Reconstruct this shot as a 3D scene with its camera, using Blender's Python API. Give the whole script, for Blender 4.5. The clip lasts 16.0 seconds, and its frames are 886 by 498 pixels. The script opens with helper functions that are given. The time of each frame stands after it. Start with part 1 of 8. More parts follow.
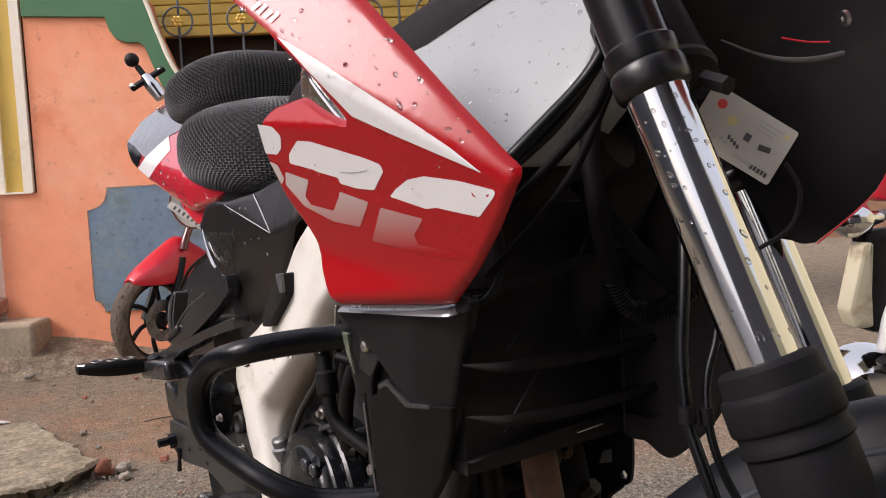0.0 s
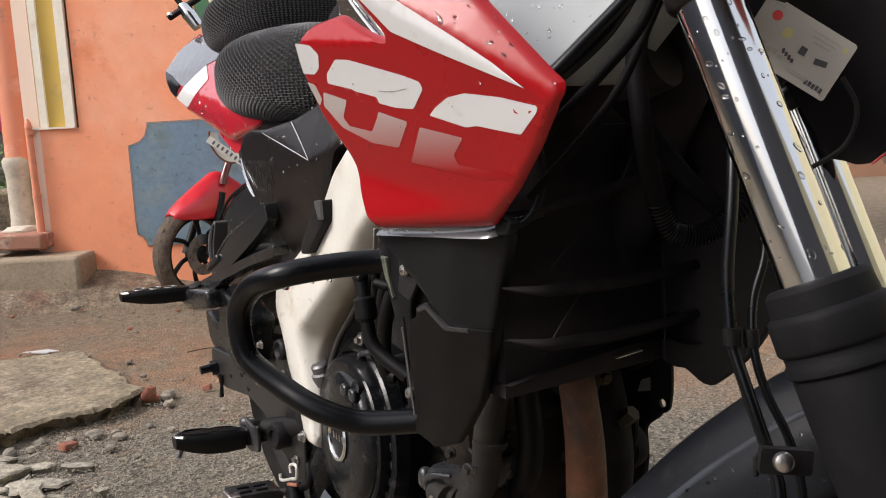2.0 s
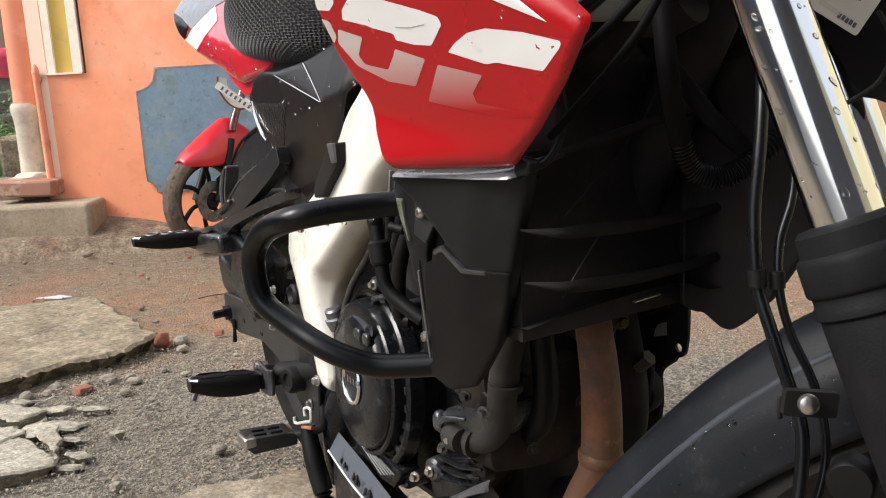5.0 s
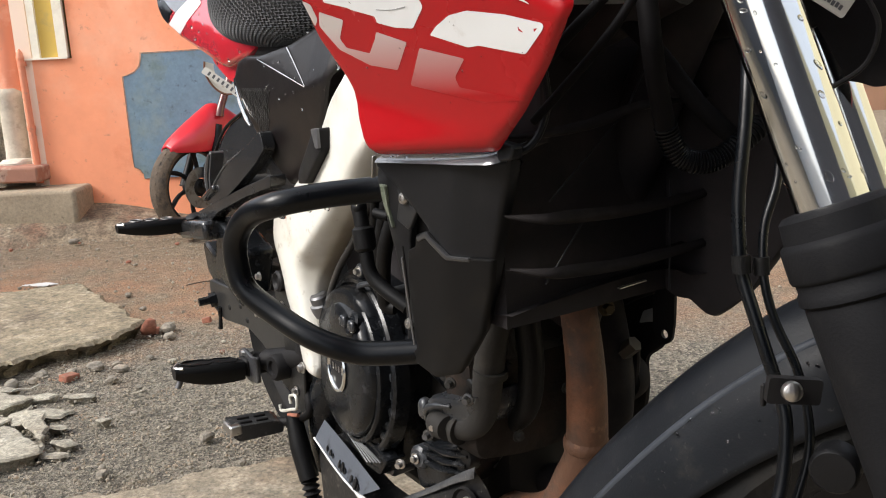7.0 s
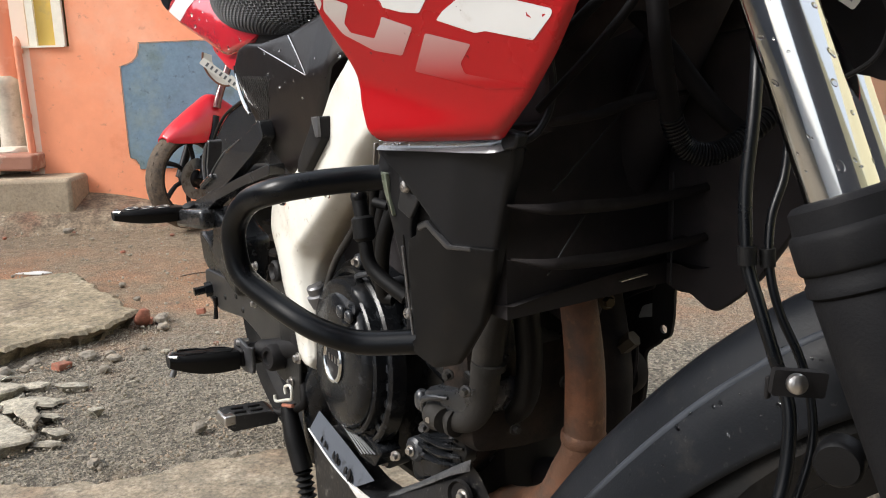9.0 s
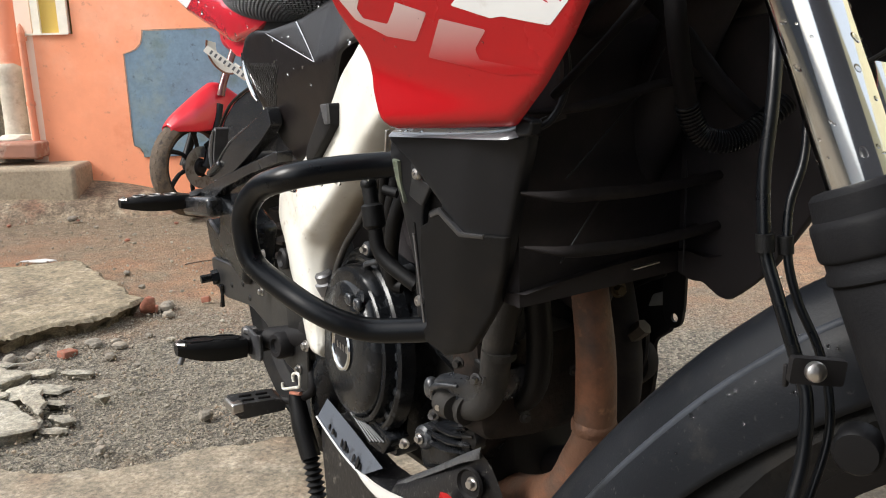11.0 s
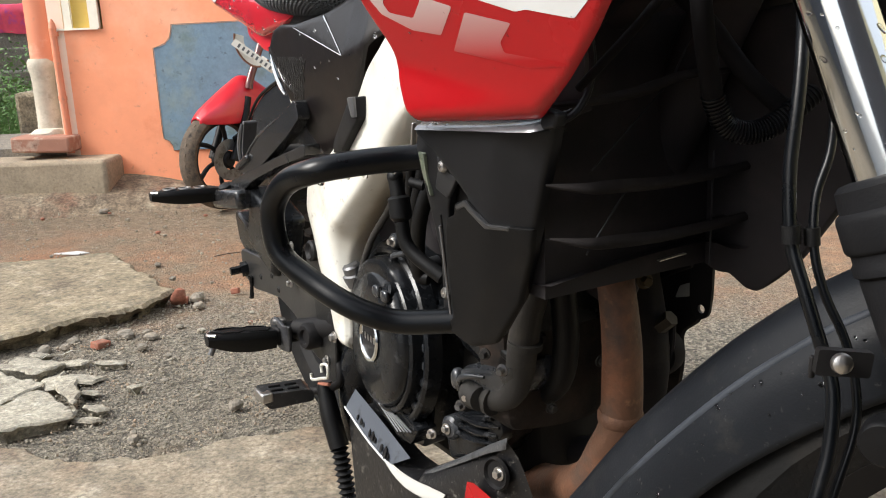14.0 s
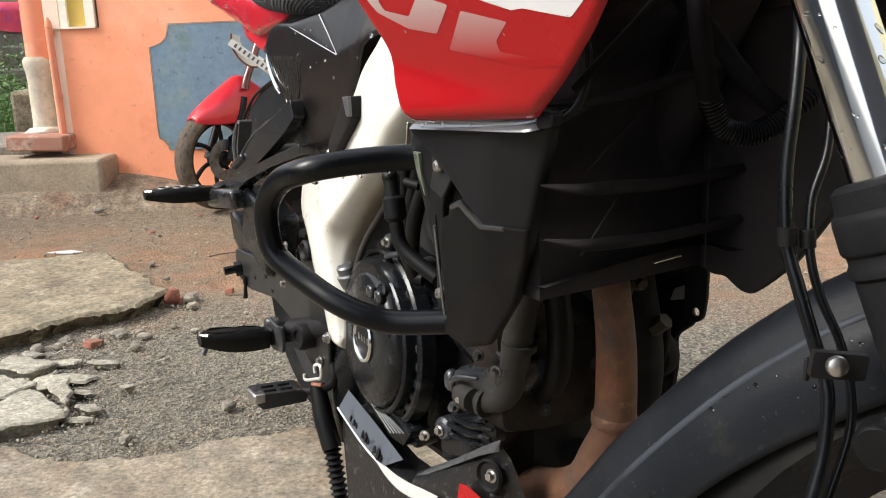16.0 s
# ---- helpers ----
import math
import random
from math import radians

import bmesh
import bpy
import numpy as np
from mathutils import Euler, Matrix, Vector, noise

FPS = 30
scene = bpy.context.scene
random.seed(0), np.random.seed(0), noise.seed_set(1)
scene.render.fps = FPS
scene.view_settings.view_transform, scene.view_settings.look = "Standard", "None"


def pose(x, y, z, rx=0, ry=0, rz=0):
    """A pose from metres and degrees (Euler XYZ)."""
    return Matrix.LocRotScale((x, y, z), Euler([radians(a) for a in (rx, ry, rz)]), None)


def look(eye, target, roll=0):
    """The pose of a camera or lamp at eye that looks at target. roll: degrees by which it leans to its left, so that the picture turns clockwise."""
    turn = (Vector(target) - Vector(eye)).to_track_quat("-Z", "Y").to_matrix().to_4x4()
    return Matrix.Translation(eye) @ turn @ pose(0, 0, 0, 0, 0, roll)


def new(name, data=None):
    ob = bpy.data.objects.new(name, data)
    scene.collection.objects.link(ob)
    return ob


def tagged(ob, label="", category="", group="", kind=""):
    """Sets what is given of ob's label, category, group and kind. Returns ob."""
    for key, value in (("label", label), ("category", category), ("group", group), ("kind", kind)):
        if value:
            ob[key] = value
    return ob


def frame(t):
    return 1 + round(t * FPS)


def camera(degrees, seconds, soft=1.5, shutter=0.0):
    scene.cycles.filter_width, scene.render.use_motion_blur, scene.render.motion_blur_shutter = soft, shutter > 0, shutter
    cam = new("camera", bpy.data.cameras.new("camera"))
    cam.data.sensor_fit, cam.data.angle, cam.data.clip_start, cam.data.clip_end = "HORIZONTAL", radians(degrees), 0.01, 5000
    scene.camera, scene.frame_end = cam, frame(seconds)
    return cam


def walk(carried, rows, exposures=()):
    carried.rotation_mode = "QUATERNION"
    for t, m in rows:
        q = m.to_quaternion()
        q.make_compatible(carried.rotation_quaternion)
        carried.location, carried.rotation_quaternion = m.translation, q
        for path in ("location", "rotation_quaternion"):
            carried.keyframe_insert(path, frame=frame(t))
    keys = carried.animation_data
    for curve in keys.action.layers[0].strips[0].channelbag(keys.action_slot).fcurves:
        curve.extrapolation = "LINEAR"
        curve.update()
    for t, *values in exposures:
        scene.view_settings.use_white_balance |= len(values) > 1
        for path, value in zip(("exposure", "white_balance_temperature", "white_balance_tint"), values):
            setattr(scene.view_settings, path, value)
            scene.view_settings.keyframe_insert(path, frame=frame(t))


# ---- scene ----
cam = camera(54.08, 16.0, 1.05)
# seconds, eye in metres, turn in degrees
PATH = [
    (0, 0.0061, -0.0178, 0.8697, 85.68, 2.88, -2.96),
    (0.5, -0.0032, -0.0228, 0.8666, 85.87, 2.44, -1.52),
    (1, -0.0021, -0.0186, 0.8620, 84.75, 2.61, -0.96),
    (1.5, 0.0011, -0.0166, 0.8567, 82.96, 2.76, -0.58),
    (2, 0.0035, -0.0098, 0.8541, 81.77, 2.82, -0.49),
    (2.5, 0.0055, -0.0083, 0.8555, 81.12, 2.94, -0.37),
    (3, 0.0009, -0.0044, 0.8520, 80.03, 2.85, -0.14),
    (3.5, 0.0000, 0.0000, 0.8500, 79.00, 2.80, 0.00),
    (4, -0.0054, -0.0027, 0.8488, 78.83, 2.73, 0.29),
    (6.5, 0.0005, 0.0071, 0.8453, 77.56, 2.86, -0.41),
    (7, 0.0020, 0.0090, 0.8448, 77.46, 2.76, -0.54),
    (7.5, -0.0020, 0.0135, 0.8405, 77.33, 2.28, -0.55),
    (8, -0.0060, 0.0111, 0.8377, 77.33, 1.76, -0.57),
    (8.5, -0.0032, 0.0124, 0.8368, 77.35, 1.68, -0.67),
    (11, -0.0133, 0.0164, 0.8341, 76.58, 1.58, -0.49),
    (11.5, -0.0111, 0.0173, 0.8373, 76.52, 1.95, -0.09),
    (12, -0.0057, 0.0120, 0.8400, 76.79, 2.28, 0.18),
    (12.5, -0.0045, 0.0119, 0.8416, 76.85, 2.49, 0.49),
    (13, -0.0065, 0.0090, 0.8402, 76.66, 2.42, 1.03),
    (13.5, -0.0128, 0.0093, 0.8356, 76.22, 2.16, 1.37),
    (14, -0.0122, 0.0106, 0.8366, 76.04, 2.18, 1.21),
    (14.5, -0.0054, 0.0119, 0.8386, 76.15, 2.39, 1.01),
    (15, -0.0052, 0.0136, 0.8350, 76.13, 2.26, 0.89),
    (15.5, -0.0121, 0.0148, 0.8331, 76.14, 1.82, 0.94),
    (16, -0.0112, 0.0144, 0.8333, 76.20, 1.66, 1.03),
]
walk(cam, [(t, pose(x, y, z, rx, ry, rz)) for t, x, y, z, rx, ry, rz in PATH], [(0.0, -0.5, 6550, 19), (0.5, -0.44, 6650, 16), (1.0, -0.36, 6700, 17), (1.5, -0.42, 6650, 15), (2.0, -0.48, 6550, 13), (2.5, -0.28, 6500, 12), (3.0, -0.1, 6500, 10), (4.0, -0.1, 6500, 9.5), (6.5, -0.12, 6450, 9), (8.5, -0.14, 6400, 8.6), (11.0, -0.06, 6400, 7.8), (16.0, 0.0, 6400, 7.4)])

# ---- light ----
world = bpy.data.worlds.new("sky")
scene.world = world
world.use_nodes = True
wn = world.node_tree
sky = wn.nodes.new("ShaderNodeTexSky")
sky.sky_type, sky.sun_disc = "NISHITA", False
sky.sun_elevation, sky.sun_rotation = radians(41), radians(-107)
sky.air_density, sky.dust_density, sky.ozone_density = 1.0, 6.0, 1.0
soft_sky = wn.nodes.new("ShaderNodeMixRGB")
soft_sky.inputs[0].default_value = 0.55
soft_sky.inputs[2].default_value = (6.9, 7.2, 7.7, 1)
wn.links.new(sky.outputs[0], soft_sky.inputs[1])
back = wn.nodes["Background"]
wn.links.new(soft_sky.outputs[0], back.inputs[0])
back.inputs[1].default_value = 0.3
sun_data = bpy.data.lights.new("sun", "SUN")
sun_data.energy, sun_data.angle, sun_data.color = 4.7, radians(24), (1.0, 0.98, 0.96)
sun = new("sun", sun_data)
sun.matrix_world = look((-4.0, -1.2, 3.6), (0, 0, 0))
scene.view_settings.exposure = 0.0


# ---- materials ----
def mat(name, base, rough=0.5, metal=0.0, var=0.15, scale=12.0, bump=0.1, bscale=150.0, coat=0.0, stain=None, rvar=0.12, spec=0.5, grain=()):
    """Principled surface with variation at two scales; stain = (colour, scale, share)."""
    m = bpy.data.materials.new(name)
    m.use_nodes = True
    nt = m.node_tree
    N, L = nt.nodes, nt.links
    b = N["Principled BSDF"]
    co = N.new("ShaderNodeTexCoord")
    n1 = N.new("ShaderNodeTexNoise")
    n1.inputs["Scale"].default_value, n1.inputs["Detail"].default_value = scale, 6
    L.new(co.outputs["Object"], n1.inputs["Vector"])
    mix = N.new("ShaderNodeMixRGB")
    mix.inputs[1].default_value = (*[c * (1 - var) for c in base], 1)
    mix.inputs[2].default_value = (*[min(1, c * (1 + var)) for c in base], 1)
    L.new(n1.outputs["Fac"], mix.inputs[0])
    out = mix.outputs[0]
    n2 = N.new("ShaderNodeTexNoise")
    n2.inputs["Scale"].default_value, n2.inputs["Detail"].default_value = bscale, 4
    L.new(co.outputs["Object"], n2.inputs["Vector"])
    for col, sc, share in (stain if isinstance(stain, list) else [stain] if stain else []):
        n3 = N.new("ShaderNodeTexNoise")
        n3.inputs["Scale"].default_value, n3.inputs["Detail"].default_value, n3.inputs["Roughness"].default_value = sc, 8, 0.65
        L.new(co.outputs["Object"], n3.inputs["Vector"])
        r = N.new("ShaderNodeValToRGB")
        r.color_ramp.elements[0].position, r.color_ramp.elements[1].position = 0.62 - share * 0.4, 0.78 - share * 0.4
        L.new(n3.outputs["Fac"], r.inputs[0])
        mx = N.new("ShaderNodeMixRGB")
        mx.inputs[2].default_value = (*col, 1)
        L.new(r.outputs[0], mx.inputs[0])
        L.new(out, mx.inputs[1])
        out = mx.outputs[0]
    for sc, lo, hi in grain:
        n4 = N.new("ShaderNodeTexNoise")
        n4.inputs["Scale"].default_value, n4.inputs["Detail"].default_value, n4.inputs["Roughness"].default_value = sc, 5, 0.7
        L.new(co.outputs["Object"], n4.inputs["Vector"])
        g = N.new("ShaderNodeValToRGB")
        g.color_ramp.elements[0].position, g.color_ramp.elements[1].position = 0.36, 0.64
        g.color_ramp.elements[0].color, g.color_ramp.elements[1].color = (lo, lo, lo, 1), (hi, hi, hi, 1)
        L.new(n4.outputs["Fac"], g.inputs[0])
        mu = N.new("ShaderNodeMixRGB")
        mu.blend_type = "MULTIPLY"
        mu.inputs[0].default_value = 1.0
        L.new(out, mu.inputs[1])
        L.new(g.outputs[0], mu.inputs[2])
        out = mu.outputs[0]
    L.new(out, b.inputs["Base Color"])
    mr = N.new("ShaderNodeMapRange")
    mr.inputs["To Min"].default_value, mr.inputs["To Max"].default_value = max(0.02, rough - rvar), min(1, rough + rvar)
    L.new(n1.outputs["Fac"], mr.inputs["Value"])
    L.new(mr.outputs[0], b.inputs["Roughness"])
    b.inputs["Metallic"].default_value = metal
    b.inputs["Specular IOR Level"].default_value = spec
    if coat:
        b.inputs["Coat Weight"].default_value, b.inputs["Coat Roughness"].default_value = coat, 0.06
    if bump:
        bp = N.new("ShaderNodeBump")
        bp.inputs["Strength"].default_value, bp.inputs["Distance"].default_value = bump, 0.004
        L.new(n2.outputs["Fac"], bp.inputs["Height"])
        L.new(bp.outputs[0], b.inputs["Normal"])
    return m


RED = mat("red_paint", (0.29, 0.005, 0.0075), 0.27, 0.0, 0.1, 6, 0.012, 400, coat=0.1, rvar=0.06, spec=0.27)
RED_SIDE = mat("red_paint_far", (0.5, 0.012, 0.025), 0.35, 0.0, 0.12, 6, 0.02, 300, coat=0.2, stain=((0.35, 0.05, 0.05), 9, 0.15))
WHITE_DECAL = mat("white_decal", (0.58, 0.585, 0.585), 0.35, 0, 0.05, 20, 0.01, 400, coat=0.2, stain=((0.46, 0.44, 0.42), 30, 0.05))
CREAM = mat("white_frame_paint", (0.76, 0.74, 0.67), 0.35, 0.0, 0.05, 9, 0.03, 260, coat=0.3, stain=[((0.42, 0.36, 0.28), 8, 0.1), ((0.2, 0.16, 0.12), 60, 0.03)])
SILVER = mat("silver_paint", (0.235, 0.25, 0.248), 0.4, 0.1, 0.1, 8, 0.02, 500, coat=0.2)
PLUM = mat("dark_grey_panel", (0.0085, 0.0068, 0.0068), 0.34, 0.0, 0.2, 20, 0.03, 300, spec=0.3, stain=[((0.018, 0.0115, 0.0085), 9, 0.16), ((0.004, 0.0037, 0.0037), 40, 0.08)])
PLASTIC = mat("black_plastic", (0.0034, 0.0034, 0.0038), 0.46, 0, 0.3, 15, 0.06, 700, stain=((0.007, 0.0067, 0.0063), 10, 0.12), spec=0.2)
COVER = mat("grey_black_cover_plastic", (0.0068, 0.007, 0.0082), 0.42, 0, 0.25, 12, 0.05, 900, stain=((0.0128, 0.0125, 0.0132), 7, 0.2), spec=0.22)
DARK = mat("deep_black_plastic", (0.0106, 0.01, 0.0103), 0.55, 0, 0.3, 12, 0.05, 400, stain=((0.0187, 0.0169, 0.015), 9, 0.16), spec=0.14)
# inner copy of the black plastic, base raised for haze over dark recesses
INSIDE = mat("inside_black_plastic", (0.0232, 0.0207, 0.0218), 0.65, 0, 0.3, 12, 0.05, 400, stain=((0.036, 0.0307, 0.0307), 9, 0.22), spec=0.1)
GLOSS = mat("black_gloss_tube", (0.0018, 0.0023, 0.0032), 0.3, 0, 0.2, 20, 0.03, 250, stain=((0.0075, 0.0075, 0.0075), 45, 0.06), spec=0.24)
RUBBER = mat("black_rubber", (0.0036, 0.0036, 0.0039), 0.5, 0, 0.25, 30, 0.12, 500, stain=((0.009, 0.0085, 0.008), 14, 0.12), spec=0.2)
FENDER = mat("fender_plastic", (0.0066, 0.0076, 0.0097), 0.42, 0, 0.3, 10, 0.06, 500, stain=[((0.0135, 0.0145, 0.017), 6, 0.24), ((0.0175, 0.0175, 0.0175), 28, 0.12), ((0.045, 0.044, 0.042), 160, 0.02)], spec=0.16)
SEAL = mat("fork_seal_rubber", (0.0075, 0.0076, 0.0085), 0.6, 0, 0.25, 30, 0.1, 500, stain=((0.015, 0.0145, 0.0145), 14, 0.14), spec=0.08)
EARTH = mat("trodden_earth", (0.2, 0.15, 0.1), 0.95, 0, 0.35, 3, 1.2, 45, stain=[((0.11, 0.082, 0.055), 5, 0.3), ((0.3, 0.25, 0.18), 9, 0.2), ((0.2, 0.1, 0.06), 2.5, 0.25)], grain=[(14, 0.62, 1.25), (70, 0.55, 1.3)])
CHROME = mat("fork_chrome", (0.6, 0.6, 0.59), 0.1, 1.0, 0.05, 30, 0.01, 60, rvar=0.05)
STEEL = mat("bolt_steel", (0.5, 0.48, 0.46), 0.34, 1.0, 0.25, 60, 0.1, 300, stain=((0.2, 0.16, 0.12), 80, 0.12))
ENGINE = mat("engine_black_metal", (0.0062, 0.0069, 0.0082), 0.26, 0.0, 0.3, 25, 0.1, 120, coat=0.06, spec=0.22, stain=[((0.055, 0.056, 0.06), 45, 0.08), ((0.013, 0.0118, 0.0105), 9, 0.16)])
ALLOY = mat("dull_alloy", (0.13, 0.13, 0.135), 0.42, 0.7, 0.25, 30, 0.15, 250, stain=((0.05, 0.042, 0.035), 25, 0.25))
RUST = mat("rusty_exhaust", (0.085, 0.037, 0.018), 0.72, 0.1, 0.25, 12, 0.25, 220, stain=[((0.17, 0.066, 0.03), 10, 0.3), ((0.045, 0.03, 0.022), 7, 0.25), ((0.2, 0.1, 0.05), 60, 0.06)])
HOSE = mat("dusty_hose_rubber", (0.024, 0.022, 0.02), 0.7, 0, 0.2, 25, 0.12, 300, spec=0.3, stain=((0.045, 0.038, 0.031), 14, 0.25))
CARD = mat("card_plastic", (0.42, 0.405, 0.37), 0.4, 0, 0.06, 20, 0.0, 200)
# another copy of the black plastic, base set to the shade on its parts
PIT = mat("shade_black_plastic", (0.0152, 0.0139, 0.0144), 0.65, 0, 0.3, 12, 0.05, 300, stain=((0.0288, 0.0248, 0.0232), 9, 0.22), spec=0.05)
YOKE = mat("black_lacquer", (0.005, 0.005, 0.0056), 0.3, 0, 0.2, 20, 0.03, 200, spec=0.35)
INK = mat("dark_ink", (0.06, 0.06, 0.065), 0.5, 0, 0.1, 30, 0)
INK_RED = mat("red_ink", (0.6, 0.06, 0.05), 0.5, 0, 0.1, 30, 0)
INK_YELLOW = mat("yellow_ink", (0.5, 0.47, 0.2), 0.5, 0, 0.1, 30, 0)
INK_PALE = mat("pale_ink", (0.36, 0.35, 0.32), 0.5, 0, 0.1, 30, 0)
NET = mat("seat_mesh_fabric", (0.085, 0.085, 0.09), 0.55, 0, 0.3, 60, 0.1, 600)
PAD = mat("seat_pad_cloth", (0.007, 0.007, 0.0075), 0.85, 0, 0.3, 60, 0.15, 600)
PLATE = mat("plate_white", (0.5, 0.48, 0.43), 0.45, 0, 0.08, 12, 0.02, 200, stain=((0.3, 0.23, 0.15), 14, 0.2))
TYRE = mat("dusty_tyre", (0.085, 0.062, 0.043), 0.9, 0, 0.35, 40, 1.0, 70, stain=[((0.035, 0.028, 0.022), 30, 0.3), ((0.16, 0.115, 0.075), 14, 0.15)])
TYRE_BLACK = mat("black_tyre", (0.007, 0.007, 0.007), 0.8, 0, 0.25, 14, 0.3, 160, spec=0.12, stain=((0.016, 0.014, 0.012), 6, 0.2))
ORANGE = mat("orange_wall_paint", (0.86, 0.325, 0.17), 0.75, 0, 0.06, 2.2, 0.25, 60, stain=[((0.84, 0.4, 0.25), 1.1, 0.25), ((0.74, 0.24, 0.11), 3.5, 0.06), ((0.42, 0.18, 0.11), 22, 0.012)], grain=[(9, 0.97, 1.03)])
BLUE = mat("blue_wall_paint", (0.15, 0.23, 0.3), 0.75, 0, 0.14, 3, 0.3, 60, stain=[((0.2, 0.255, 0.25), 2.2, 0.3), ((0.12, 0.17, 0.16), 5, 0.2), ((0.05, 0.06, 0.07), 26, 0.025)], grain=[(30, 0.9, 1.08)])
GREEN = mat("green_wall_paint", (0.06, 0.17, 0.08), 0.7, 0, 0.15, 4, 0.2, 70)
YELLOW = mat("yellow_wall_paint", (0.62, 0.42, 0.09), 0.7, 0, 0.14, 4, 0.2, 70, stain=((0.45, 0.33, 0.12), 6, 0.15))
WHITEWASH = mat("whitewash", (0.82, 0.75, 0.6), 0.8, 0, 0.08, 4, 0.25, 60, stain=((0.5, 0.41, 0.29), 5, 0.15), grain=[(12, 0.92, 1.04), (60, 0.93, 1.04)])
PIPE_ORANGE = mat("orange_column_paint", (0.66, 0.24, 0.135), 0.65, 0, 0.1, 5, 0.15, 60, stain=[((0.75, 0.42, 0.3), 4, 0.2), ((0.3, 0.2, 0.15), 10, 0.04)])
BROWN = mat("dark_brown_interior", (0.05, 0.03, 0.018), 0.8, 0, 0.2, 3, 0.15, 40)
GATE = mat("grey_gate_paint", (0.09, 0.1, 0.11), 0.55, 0.2, 0.2, 20, 0.1, 150)
GOLD = mat("gold_paint", (0.6, 0.38, 0.08), 0.4, 0.5, 0.15, 20, 0.05, 150)
CONCRETE = mat("concrete", (0.25, 0.205, 0.135), 0.9, 0, 0.3, 3.0, 0.9, 60, stain=[((0.15, 0.118, 0.078), 3, 0.34), ((0.34, 0.29, 0.21), 10, 0.22), ((0.09, 0.075, 0.055), 28, 0.08)], grain=[(14, 0.62, 1.22), (70, 0.55, 1.28)])
CEMENT = mat("cement_paving", (0.235, 0.196, 0.142), 0.9, 0, 0.25, 4, 0.8, 75, stain=[((0.175, 0.122, 0.08), 3.2, 0.34), ((0.36, 0.32, 0.25), 7, 0.2), ((0.06, 0.048, 0.037), 60, 0.08)], grain=[(16, 0.68, 1.22), (90, 0.6, 1.25)])
CRACKED = mat("weathered_slab", (0.34, 0.31, 0.245), 0.9, 0, 0.25, 6, 0.9, 70, stain=[((0.2, 0.172, 0.13), 9, 0.3), ((0.44, 0.41, 0.34), 20, 0.15)], grain=[(30, 0.62, 1.18), (110, 0.6, 1.25)])
BRICK = mat("brick_red", (0.27, 0.1, 0.062), 0.9, 0, 0.25, 14, 0.4, 90, stain=((0.24, 0.15, 0.105), 22, 0.35), grain=[(50, 0.7, 1.2)])
STONE = mat("grey_stone", (0.2, 0.175, 0.14), 0.9, 0, 0.35, 20, 0.5, 100, stain=((0.3, 0.25, 0.19), 25, 0.25), grain=[(60, 0.65, 1.2)])
LEAF = mat("leaf_green", (0.1, 0.2, 0.045), 0.6, 0, 0.6, 6, 0.05, 80, stain=((0.17, 0.26, 0.08), 9, 0.25))
CLOTH_RED = mat("red_pink_cloth", (0.7, 0.07, 0.12), 0.85, 0, 0.3, 12, 0.2, 80, stain=((0.4, 0.06, 0.28), 8, 0.25))
WATER = bpy.data.materials.new("water_drop")
WATER.use_nodes = True
wb = WATER.node_tree.nodes["Principled BSDF"]
wb.inputs["Transmission Weight"].default_value, wb.inputs["Roughness"].default_value, wb.inputs["IOR"].default_value = 1.0, 0.02, 1.33


